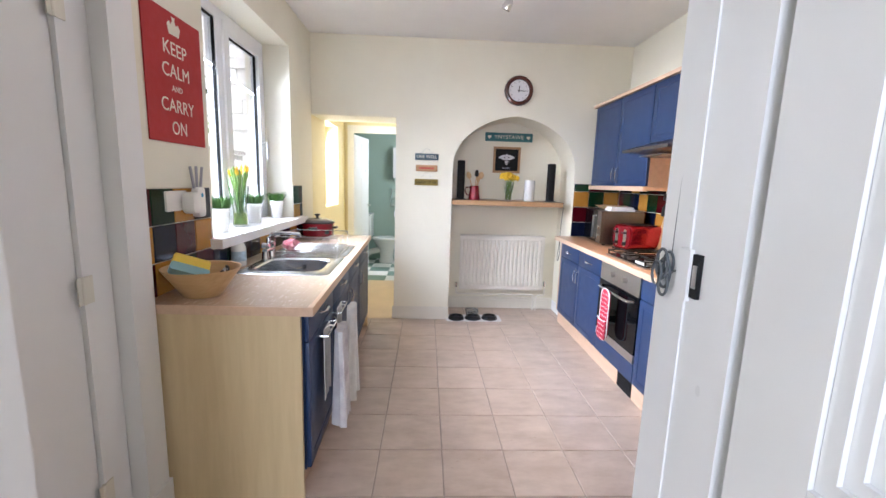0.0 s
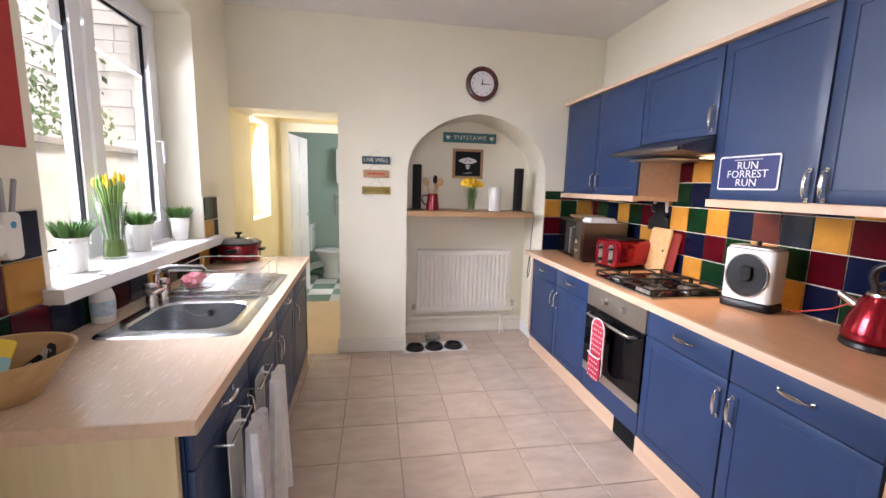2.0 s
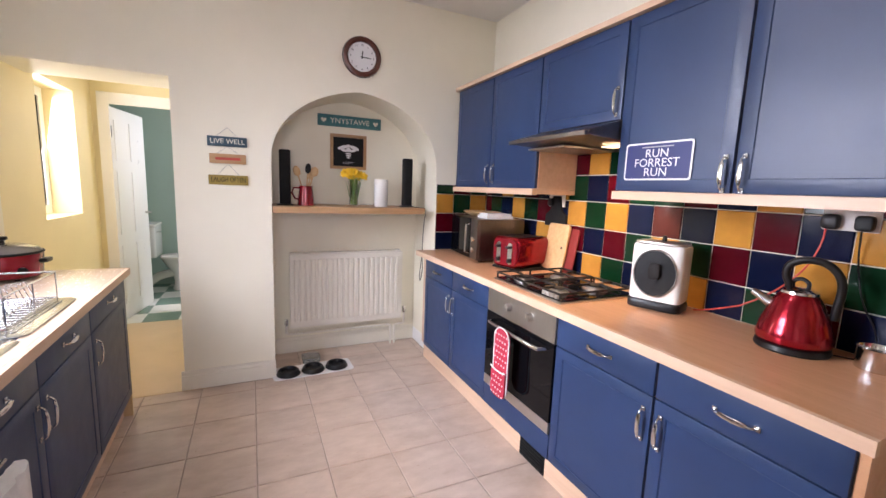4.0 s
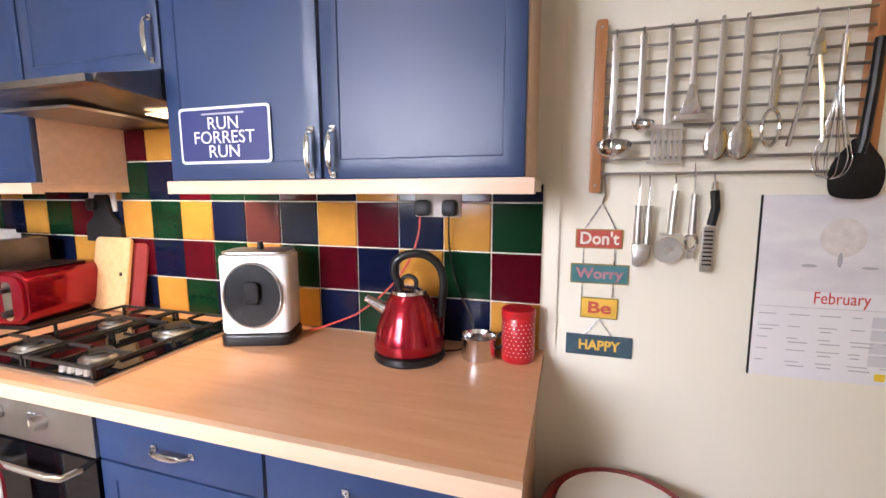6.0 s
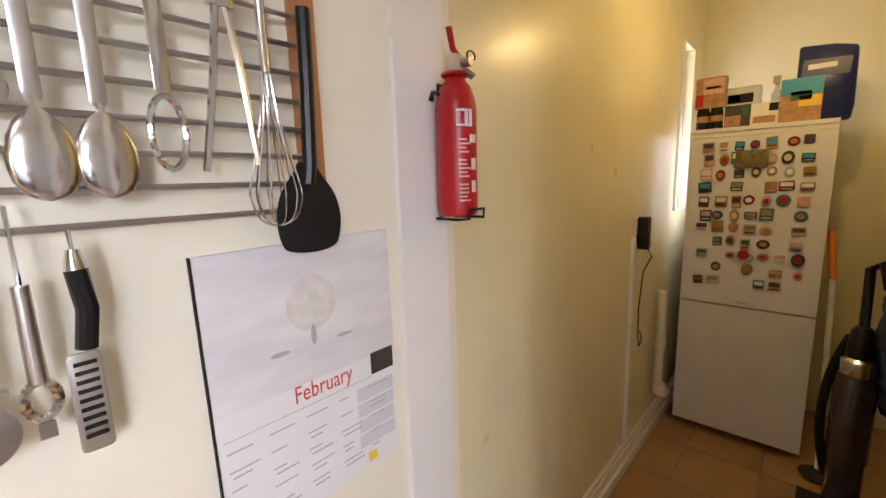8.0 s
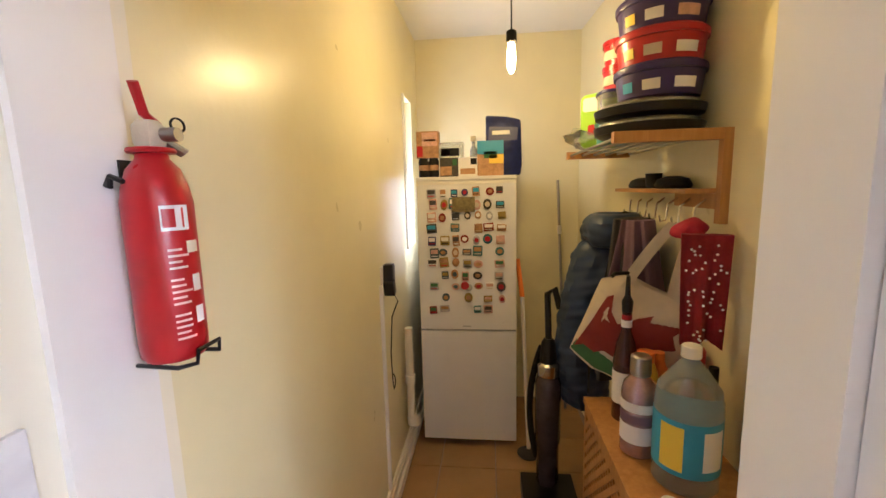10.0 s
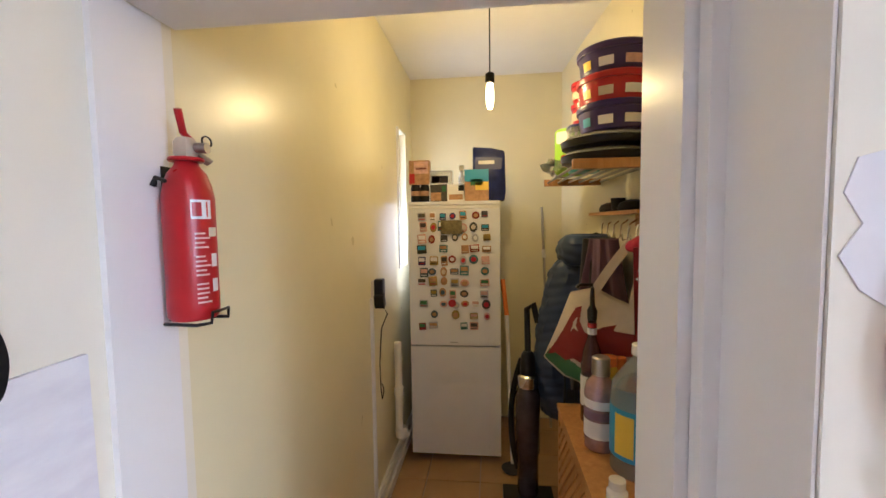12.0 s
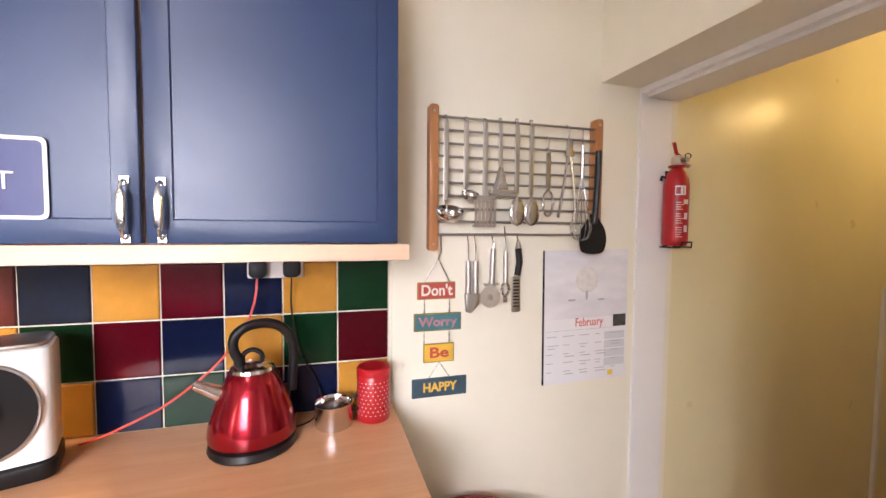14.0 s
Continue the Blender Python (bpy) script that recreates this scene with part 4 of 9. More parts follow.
part("board", box(FXW - 0.07, 1.595, 0.001, FXW - 0.052, 3.745, 0.128), "beech_edge", pw)
end_pw = setting(part("end_panel_passage", box(XW + 0.001, 3.752, 0.001, FXW - 0.005, 3.766, 0.825), "maple", smooth=False), "pale maple end panel of the counter", "panel")

sink = thing("sink", "stainless steel inset sink with drainer", "sink")


# the bowl is pressed into a flat surround that runs on as the ribbed drainer
BX0, BX1, BY0, BY1 = -0.872, -0.492, 2.165, 2.545
bm = bmesh.new()
rings = []
for x0, y0, x1, y1, z, r in ((SX0, SY0, SX1, 2.628, 0.0008, 0.05), (SX0 + 0.006, SY0 + 0.006, SX1 - 0.006, 2.622, 0.0050, 0.046), (BX0, BY0, BX1, BY1, 0.0045, 0.085), (BX0 + 0.007, BY0 + 0.007, BX1 - 0.007, BY1 - 0.007, -0.004, 0.08), (BX0 + 0.016, BY0 + 0.016, BX1 - 0.016, BY1 - 0.016, -0.125, 0.075), (BX0 + 0.06, BY0 + 0.06, BX1 - 0.06, BY1 - 0.06, -0.150, 0.05)):
    rings.append([bm.verts.new(((x0 + x1) / 2 + u, (y0 + y1) / 2 + v, LZT + z)) for u, v in rounded(x1 - x0, y1 - y0, r, 6)])
for a_, b_ in zip(rings, rings[1:]):
    for i in range(len(a_)):
        j = (i + 1) % len(a_)
        bm.faces.new((a_[i], a_[j], b_[j], b_[i]))
bm.faces.new(rings[-1])
bmesh.ops.recalc_face_normals(bm, faces=bm.faces)
bmesh.ops.solidify(bm, geom=bm.faces[:], thickness=0.0012)
part("bowl", bm, "sink_steel", sink)
part("waste", lathe([(0.036, 0.0), (0.036, 0.003), (0.022, 0.004), (0.006, 0.001)], 24, center=((BX0 + BX1) / 2, (BY0 + BY1) / 2, LZT - 0.149)), "chrome", sink)
drainer = part("drainer", prism([(u + (SX0 + SX1) / 2, v + 2.875) for u, v in rounded(SX1 - SX0, 0.488, 0.04)], Matrix.Translation((0, 0, LZT + 0.0008)), 0.004), "sink_steel", sink, bevel=0.0015)
for i in range(10):
    x = SX0 + 0.05 + i * (SX1 - SX0 - 0.10) / 9
    part("rib", prism(rounded(0.014, 0.40, 0.006, 3), Matrix.Translation((x, 2.875, LZT + 0.0049)), 0.0035), "sink_steel", drainer, bevel=0.0012)
part("overflow", cyl((-0.675, 2.536, LZT - 0.045), (-0.675, 2.526, LZT - 0.045), 0.014), "black", sink)
part("chain", tube(bend((-0.675, 2.524, LZT - 0.04), (-0.72, 2.51, LZT - 0.075), (-0.79, 2.52, LZT - 0.02)), 0.0016, 5), "chrome", sink)
tap = thing("mixer_tap", "chrome kitchen mixer tap with lever handles", "tap")
bm = cyl((-0.915, 2.50, LZT + 0.001), (-0.915, 2.50, LZT + 0.05), 0.024, 0.018)
cyl((-0.915, 2.60, LZT + 0.001), (-0.915, 2.60, LZT + 0.05), 0.024, 0.018, bm=bm)
cyl((-0.915, 2.49, LZT + 0.052), (-0.915, 2.61, LZT + 0.052), 0.016, bm=bm)
part("body", bm, "chrome", tap)
for y in (2.50, 2.60):
    part("lever", lathe([(0.02, 0), (0.024, 0.012), (0.02, 0.03), (0.008, 0.034)], 12, center=(-0.915, y, LZT + 0.068), power=4), "chrome", tap)
part("spout", tube([(-0.915, 2.55, LZT + 0.06), (-0.915, 2.555, LZT + 0.125), (-0.90, 2.56, LZT + 0.148), (-0.86, 2.57, LZT + 0.158), (-0.74, 2.60, LZT + 0.150), (-0.735, 2.602, LZT + 0.132)], 0.012, 10), "chrome", tap)
# ---- helpers for soft things ----
def drape(m, w, h, thick=0.02, folds=4, amp=0.01, taper=1.0, seed=0, nx=22, nz=14, gather=0.0):
    """A hanging cloth: u across, v down from 0, folds growing towards the hem."""
    rnd = random.Random(seed)
    ph = [rnd.uniform(0, 6.28) for _ in range(4)]
    bm = bmesh.new()
    grids = []
    for side in (1, -1):
        g = []
        for j in range(nz + 1):
            t = j / nz
            row = []
            for i in range(nx + 1):
                s = i / nx * 2 - 1
                ww = w / 2 * (1 + (taper - 1) * t) * (1 - gather * (1 - t))
                f = math.sin(s * folds * 1.6 + ph[0]) * 0.6 + math.sin(s * folds * 2.9 + ph[1] + t) * 0.4
                d = amp * (0.25 + 0.75 * t) * f + side * thick / 2 * (1 - 0.5 * abs(s) ** 4)
                hem = 0.012 * math.sin(s * 3 + ph[2]) * t
                row.append(bm.verts.new(m @ Vector((s * ww, -h * t + hem, d + thick / 2 + amp))))
            g.append(row)
        grids.append(g)
    for g, flip in ((grids[0], False), (grids[1], True)):
        for j in range(nz):
            for i in range(nx):
                q = (g[j][i], g[j + 1][i], g[j + 1][i + 1], g[j][i + 1])
                bm.faces.new(q[::-1] if flip else q)
    a, b = grids
    rim = [(j, 0) for j in range(nz)] + [(nz, i) for i in range(nx)] + [(j, nx) for j in range(nz, 0, -1)] + [(0, i) for i in range(nx, 0, -1)]
    for k in range(len(rim)):
        p, q = rim[k], rim[(k + 1) % len(rim)]
        bm.faces.new((a[p[0]][p[1]], b[p[0]][p[1]], b[q[0]][q[1]], a[q[0]][q[1]]))
    bmesh.ops.recalc_face_normals(bm, faces=bm.faces)
    return bm


def T(x, y, z):
    return Matrix.Translation((x, y, z))


def grass(bm_center, n, r, h, seed, bm=None):
    rnd = random.Random(seed)
    bm = bm or bmesh.new()
    c = Vector(bm_center)
    for _ in range(n):
        a, q = rnd.uniform(0, 6.28), r * math.sqrt(rnd.random())
        b = c + Vector((q * math.cos(a), q * math.sin(a), 0))
        lean = Vector((math.cos(a) * q * 0.9 + rnd.uniform(-.012, .012), math.sin(a) * q * 0.9 + rnd.uniform(-.012, .012), h * rnd.uniform(0.6, 1.0)))
        d = Vector((-math.sin(a * 3), math.cos(a * 3), 0)) * 0.0032
        m1 = b + lean * 0.55 + Vector((0, 0, 0.008))
        v = [bm.verts.new(p) for p in (b - d, b + d, m1 + d * 0.8, m1 - d * 0.8, b + lean * 1.05)]
        bm.faces.new((v[0], v[1], v[2], v[3]))
        bm.faces.new((v[3], v[2], v[4]))
    return bm


# ---- recess: shelf, radiator and what stands there ----
shelf = thing("floating_shelf", "thick oak floating shelf in the arched recess", "shelf")
part("board", box(RX0 + 0.004, 3.985, 1.156, 1.392, RB - 0.001, 1.200), "oak", shelf, bevel=0.004)
ST = 1.2005

rad = thing("radiator", "white ribbed panel radiator with valves and pipes", "radiator")
RA, RBX, RZ0, RZ1, RY = 0.43, 1.335, 0.230, 0.812, 4.315
bm = box(RA, RY + 0.012, RZ0, RBX, RY + 0.04, RZ1)
n = 20
panel = part("panel", bm, "rad", rad, bevel=0.002)
pit = (RBX - RA - 0.05) / n
for i in range(n):
    x = RA + 0.025 + pit * (i + 0.5)
    prism([(-pit * 0.40, 0), (-pit * 0.25, 0.0125), (pit * 0.25, 0.0125), (pit * 0.40, 0)], Matrix(((1, 0, 0, x), (0, -1, 0, RY + 0.012), (0, 0, 1, RZ0 + 0.05), (0, 0, 0, 1))), RZ1 - RZ0 - 0.09, bm=(bm := bmesh.new()))
    part("rib", bm, "rad", panel)
part("top_grille", box(RA + 0.004, RY + 0.03, RZ1 + 0.0005, RBX - 0.004, RB - 0.02, RZ1 + 0.010), "rad", rad)
part("side_panel", box(RBX + 0.0005, RY + 0.014, RZ0 + 0.02, RBX + 0.006, RB - 0.02, RZ1), "rad", rad)
part("bracket", box(0.6, RY + 0.041, 0.4, 0.63, RB - 0.001, 0.7), "rad", rad)
part("valve", lathe([(0.012, 0), (0.016, 0.01), (0.016, 0.05), (0.010, 0.058)], 14, center=(RBX + 0.035, RY + 0.03, 0.27)), "chrome", rad)
part("valve", lathe([(0.012, 0), (0.014, 0.01), (0.014, 0.04), (0.010, 0.05)], 14, center=(RA - 0.03, RY + 0.03, 0.25)), "chrome", rad)
part("pipe", tube([(RA - 0.03, RY + 0.03, 0.25), (RA - 0.03, RY + 0.03, 0.185), (RA - 0.01, RY + 0.03, 0.175), (RBX - 0.10, RY + 0.03, 0.175), (RBX - 0.085, RY + 0.03, 0.165), (RBX - 0.085, RY + 0.03, 0.0)], 0.0085, 8), "rad", rad)
part("pipe", tube([(RBX + 0.0355, RY + 0.03, 0.27), (RBX + 0.0355, RY + 0.03, 0.18), (RBX + 0.02, RY + 0.03, 0.172), (RBX - 0.02, RY + 0.03, 0.17), (RBX - 0.05, RY + 0.03, 0.16), (RBX - 0.05, RY + 0.03, 0.0)], 0.0085, 8), "rad", rad)


def speaker(x, y, h):
    s = thing("tower_speaker", "slim black cloth-covered tower speaker on the oak shelf", "speaker", "speakers on the shelf")
    part("column", lathe([(0.036, 0.012), (0.037, 0.02), (0.037, h - 0.006), (0.033, h)], 20, center=(x, y, ST), power=4), "matt_black", s)
    part("foot", lathe([(0.060, 0.0008), (0.060, 0.006), (0.05, 0.0115)], 24, center=(x, y, ST)), "black", s)


speaker(0.395, 4.16, 0.385)
speaker(1.312, 4.18, 0.38)
jug = thing("enamel_jug", "red enamel jug holding wooden spoons", "jug")
part("body", lathe([(0.058, 0.001), (0.060, 0.004), (0.045, 0.125), (0.047, 0.140), (0.043, 0.140), (0.041, 0.125), (0.054, 0.01)], 28, center=(0.535, 4.16, ST)), "red_gloss", jug)
part("handle", tube([(0.49, 4.16, ST + 0.125), (0.452, 4.16, ST + 0.125), (0.438, 4.16, ST + 0.09), (0.46, 4.16, ST + 0.05), (0.482, 4.16, ST + 0.045)], 0.006), "red_gloss", jug)
for i, (dx, dy, L, wide) in enumerate(((-0.05, 0.0, 0.24, 0.022), (0.05, 0.01, 0.24, 0.026), (0.012, -0.02, 0.26, 0.018), (0.03, 0.02, 0.22, 0.02))):
    sp = thing("wooden_spoon" if i != 2 else "spatula", "pale wooden spoon standing in the red jug" if i != 2 else "wooden spatula with a black head in the jug", "spoon", "utensils in the jug")
    p0, p1 = Vector((0.535 - dx * 0.2, 4.16 - dy * 0.2, ST + 0.012)), Vector((0.535 + dx * 1.2, 4.16 + dy, ST + L))
    part("stick", tube([p0, p1], 0.005), "bamboo", sp)
    bm = lathe([(0.002, -0.036), (wide, -0.02), (wide * 1.1, 0.01), (wide * 0.8, 0.03), (0.002, 0.04)], 14, sy=0.3)
    bm.transform(T(*p1) @ pose(0, 0, 0, 0, math.degrees(math.atan2(p1.x - p0.x, L)), 0))
    part("head", bm, "matt_black" if i == 2 else "bamboo", sp)


def flower(parent, p, lean, seed):
    rnd = random.Random(seed)
    base = T(*p) @ lean
    bm = bmesh.new()
    for k in range(6):
        a = k * math.pi / 3
        q = base @ pose(0, 0, 0, 0, 0, math.degrees(a)) @ pose(0, 0, 0, 0, rnd.uniform(-25, 5), 0)
        v = [bm.verts.new(q @ Vector(c)) for c in ((0.004, -0.005, 0), (0.020, -0.016, 0.004), (0.034, -0.009, 0.002), (0.042, 0, -0.002), (0.034, 0.009, 0.002), (0.020, 0.016, 0.004), (0.004, 0.005, 0))]
        bm.faces.new(v)
    part("petals", bm, "daffodil", parent)
    bm = lathe([(0.007, 0.0), (0.011, 0.012), (0.016, 0.023), (0.013, 0.022), (0.006, 0.006)], 12)
    bm.transform(base)
    part("trumpet", bm, "daffodil", parent)


def vase_of_daffodils(x, y, z, h, r0, r1, n, spread, top, water, label, open_share, seed):
    v = thing("flower_vase", label, "vase")
    part("vase_glass", lathe([(r0, 0.001), (r0, 0.006), (r0 * 0.85, h * 0.5), (r1, h), (r1 - 0.003, h), (r0 * 0.85 - 0.003, h * 0.5), (r0 - 0.004, 0.012)], 28, center=(x, y, z)), "glass", v)
    part("water", lathe([(r0 - 0.005, 0.0125), (r0 * 0.9 - 0.005, h * water)], 24, center=(x, y, z)), "green_water", v)
    rnd = random.Random(seed)
    for i in range(n):
        a, q = rnd.uniform(0, 6.28), math.sqrt(rnd.random())
        p0 = Vector((x + 0.6 * r0 * q * math.cos(a + 2.4), y + 0.6 * r0 * q * math.sin(a + 2.4), z + 0.016))
        p1 = Vector((x + 0.7 * r1 * q * math.cos(a), y + 0.7 * r1 * q * math.sin(a), z + h))
        p2 = Vector((x + spread * q * math.cos(a), y + spread * q * math.sin(a), z + top * rnd.uniform(0.86, 1.0)))
        part("stem", tube([p0, p1, p2], 0.0032, 6), "stem", v)
        if rnd.random() < open_share:
            flower(v, p2, pose(0, 0, 0, rnd.uniform(30, 80), 0, math.degrees(a) + 90 + rnd.uniform(-40, 40)), i + seed)
        else:
            part("bud", lathe([(0.003, -0.012), (0.007, 0.0), (0.006, 0.016), (0.001, 0.026)], 8, center=p2), "daffodil" if i % 3 else "stem", v)
    part("leaves", grass((x, y, z + h * 0.35), 34, r1 * 0.7, (top - h * 0.35) * (0.78 if open_share > 0.5 else 1.0), seed), "leaf", v)


vase_of_daffodils(0.885, 4.18, ST, 0.19, 0.034, 0.046, 17, 0.085, 0.255, 0.5, "glass vase of open yellow daffodils on the oak shelf", 1.0, 3)
roll = thing("pillar_candle", "thick white pillar candle on the oak shelf", "candle")
part("wax", lathe([(0.05, 0.001), (0.052, 0.004), (0.052, 0.205), (0.049, 0.21), (0.02, 0.207)], 28, center=(1.095, 4.17, ST)), "ceramic", roll)
cord = thing("speaker_cable", "thin dark cable hanging in a loop under the shelf", "cable")
part("lead", tube([(1.345, 4.20, ST + 0.003), (1.368, 4.10, ST + 0.002), (1.392, 3.984, ST + 0.0), (1.398, 3.978, ST - 0.06)] + bend((1.40, 4.0, 1.14), (1.385, 4.02, 0.9), (1.415, 4.05, 0.72), 6) + bend((1.412, 4.06, 0.66), (1.395, 4.06, 0.56), (1.392, 4.05, 0.68), 6) + [(1.405, 4.04, 0.85)], 0.0028, 6), "matt_black", cord)
part("lead", tube([(0.45, 4.20, ST + 0.003)] + bend((0.55, 4.28, ST + 0.003), (0.72, 4.18, ST + 0.02), (0.80, 4.27, ST + 0.003)) + bend((0.93, 4.26, ST + 0.003), (1.02, 4.14, ST + 0.03), (1.15, 4.28, ST + 0.003)) + [(1.29, 4.24, ST + 0.003)], 0.002, 6), "wire", cord)


def plank_sign(name, label, cx, cz, w, h, paint, text, ink, m, size, tw, parent=None):
    s = parent or thing(name, label, "sign")
    part("board", prism(rounded(w, h, 0.003, 2), m @ T(0, 0, 0.001), 0.010), paint, s, bevel=0.0015)
    if text:
        words(text, size, m @ T(0, 0, 0.0113), ink, s, 0.0006, width=tw)
    return s


m = on_north(0.905, 1.852, RB)
s = plank_sign("wooden_sign", "teal painted wooden name sign with two hearts", 0, 0, 0.50, 0.088, "teal", "YNYSTAWE", "cream_ink", m, 0.055, 0.31)
for sx in (-0.205, 0.205):
    hp = [(sx + 0.0013 * 16 * math.sin(a) ** 3, 0.0013 * (13 * math.cos(a) - 5 * math.cos(2 * a) - 2 * math.cos(3 * a) - math.cos(4 * a))) for a in [k * 0.2618 for k in range(24)]]
    part("heart", prism(hp, m @ T(0, 0, 0.0112), 0.0008), "cream_ink", s)
pic = thing("framed_picture", "black print with a pale insect shape in a rustic wooden frame", "picture")
m = on_north(0.892, 1.618, RB)
for q in ((-0.143, 0.112, 0.143, 0.135), (-0.143, -0.135, 0.143, -0.112), (-0.143, -0.1115, -0.121, 0.1115), (0.121, -0.1115, 0.143, 0.1115)):
    f = part("frame", box(q[0], q[1], 0.001, q[2], q[3], 0.022), "oak", pic, bevel=0.002)
    f.matrix_local = m
f = part("print", box(-0.1205, -0.1115, 0.001, 0.1205, 0.1115, 0.010), "matt_black", pic)
f.matrix_local = m
for cx, cy, a, b, rot in ((0, 0.018, 0.020, 0.018, 0), (0, 0.048, 0.014, 0.012, 0), (-0.045, 0.035, 0.042, 0.014, 18), (0.045, 0.035, 0.042, 0.014, -18), (-0.035, 0.012, 0.028, 0.010, -12), (0.035, 0.012, 0.028, 0.010, 12), (0, -0.012, 0.024, 0.006, 0), (0, -0.028, 0.022, 0.006, 0), (0, -0.043, 0.015, 0.005, 0)):
    part("print_shape", prism(disc(1, 18, a, b), m @ T(cx, cy, 0.0102) @ pose(0, 0, 0, 0, 0, rot), 0.0004), "paper", pic)
words("HAPPY", 0.028, m @ T(0, -0.086, 0.0104), "grey_ink", pic, 0.0003, width=0.085)

# hanging plank sign on the column
tri = thing("hanging_sign", "three small painted planks hung on wire with words", "sign")
for txt, z, paint, w, ink in (("LIVE WELL", 1.598, "slate_blue", 0.222, "cream_ink"), ("", 1.492, "oak", 0.205, "cream_ink"), ("LAUGH OFTEN", 1.361, "mustard", 0.224, "matt_black")):
    m = on_north(0.05, z)
    plank_sign("", "", 0, 0, w, 0.060, paint, txt, ink, m, 0.042, w * 0.86, tri)
    if not txt:
        part("lettering", box(-0.07, -0.008, 0.0112, 0.07, 0.008, 0.0118), "sign_red", tri).matrix_local = m
for z0, z1 in ((1.629, 1.682), (1.523, 1.567), (1.392, 1.461)):
    part("wire", tube([on_north(0.05, 0) @ Vector((-0.06, z0, 0.006)), on_north(0.05, 0) @ Vector((0, z1, 0.006)), on_north(0.05, 0) @ Vector((0.06, z0, 0.006))], 0.0015, 5), "wire", tri)

clock = thing("wall_clock", "round wall clock with brown wooden rim and white dial", "clock")
m = on_north(0.893, 2.23)
bm = lathe([(0.132, 0.001), (0.136, 0.010), (0.130, 0.030), (0.112, 0.034), (0.098, 0.026), (0.097, 0.012)], 48)
bm.transform(m)
part("rim", bm, mat("dark_mahogany", (0.085, 0.022, 0.014), 0.25, vary=0.2, scale=20, coat=0.4), clock)
part("dial", prism(disc(0.0965, 48), m @ T(0, 0, 0.0122), 0.002), "paper", clock)
for k in range(12):
    a = radians(90 - 30 * (k + 1))
    words(str(k + 1), 0.019, m @ T(0.079 * math.cos(a), 0.079 * math.sin(a), 0.0145), "matt_black", clock, 0.0002, "numeral")
for ang, L, w in ((90 - 6, 0.046, 0.004), (90 - 92, 0.072, 0.003)):
    part("hand", prism([(-0.012, -w), (L * 0.75, -w), (L, 0), (L * 0.75, w), (-0.012, w)], m @ T(0, 0, 0.0162) @ pose(0, 0, 0, 0, 0, ang), 0.0006), "matt_black", clock)

# pet bowls on a mat in front of the recess
feed = thing("pet_feeding_mat", "white mat on the tiled floor", "mat")
part("sheet", prism(rounded(0.56, 0.21, 0.03), pose(0.56, 4.02, 0.0045, 0, 0, 2), 0.004), "paper", feed)
for x, y in ((0.385, 3.99), (0.555, 4.0), (0.725, 4.01)):
    b = thing("pet_bowl", "low black pet bowl on the white mat", "bowl", "pet bowls")
    part("dish", lathe([(0.080, 0.0003), (0.082, 0.004), (0.068, 0.032), (0.058, 0.034), (0.052, 0.012), (0.01, 0.009)], 28, center=(x, y, 0.0087)), "black", b)
tub = thing("food_tub", "small pale grey plastic tub beside the pet bowls", "tub")
part("body", lathe([(0.06, 0.0005), (0.068, 0.05), (0.066, 0.052), (0.055, 0.006)], 20, center=(0.56, 4.165, 0.0005), power=5), "clear_tub", tub)


# ---- things on the tiled-side worktop ----
WZ = WT + 0.0008
mw = thing("microwave", "steel microwave with dark glass door and bar handle", "microwave")
mm = T(1.740, 3.62, WZ) @ pose(0, 0, 0, 0, 0, -6)
def mpart(parent, m, name, bm, material, label="", bevel=0.0):
    bm.transform(m)
    return part(name, bm, material, parent, label, bevel=bevel)
mpart(mw, mm, "body", box(-0.165, -0.245, 0.012, 0.165, 0.245, 0.290), "dark_steel", bevel=0.006)
mpart(mw, mm, "door", box(-0.184, -0.128, 0.016, -0.166, 0.243, 0.286), "glass_black", "dark glass door", bevel=0.003)
mpart(mw, mm, "control_panel", box(-0.184, -0.244, 0.016, -0.166, -0.131, 0.286), "dark_steel", bevel=0.003)
mpart(mw, mm, "handle", tube([(-0.185, -0.112, 0.05), (-0.212, -0.112, 0.055), (-0.212, -0.112, 0.245), (-0.185, -0.112, 0.25)], 0.009), "chrome")
for z in (0.08, 0.15):
    mpart(mw, mm, "dial", cyl((-0.1845, -0.19, z), (-0.198, -0.19, z), 0.02, 0.018, 20), "chrome")
for x in (-0.14, 0.14):
    for y in (-0.21, 0.21):
        mpart(mw, mm, "foot", cyl((x, y, 0), (x, y, 0.0115), 0.014), "black")
tray = thing("serving_tray", "pale bowl and folded cloth lying on the microwave", "tray")
mpart(tray, mm, "dish", lathe([(0.09, 0.0), (0.15, 0.03), (0.155, 0.035), (0.145, 0.033), (0.085, 0.006)], 24, center=(0.0, 0.10, 0.2908), sx=0.9), "bamboo")
fold = thing("folded_cloth", "white folded cloth lying on the microwave", "cloth")
mpart(fold, mm, "fold", box(-0.10, -0.20, 0.2908, 0.10, -0.05, 0.310, bm=box(-0.09, -0.19, 0.3105, 0.09, -0.06, 0.325)), "cloth_white", bevel=0.006)

toaster = thing("toaster", "glossy red four-slice toaster with chrome end panels", "toaster")
tm = T(1.745, 3.19, WZ) @ pose(0, 0, 0, 0, 0, 12) @ Matrix.Diagonal((1.08, 1.06, 1.08, 1))
bm = prism([(u, v + 0.1) for u, v in rounded(0.21, 0.175, 0.045, 6)], Matrix(((0, 0, 1, -0.13), (1, 0, 0, 0), (0, 1, 0, 0), (0, 0, 0, 1))), 0.27)
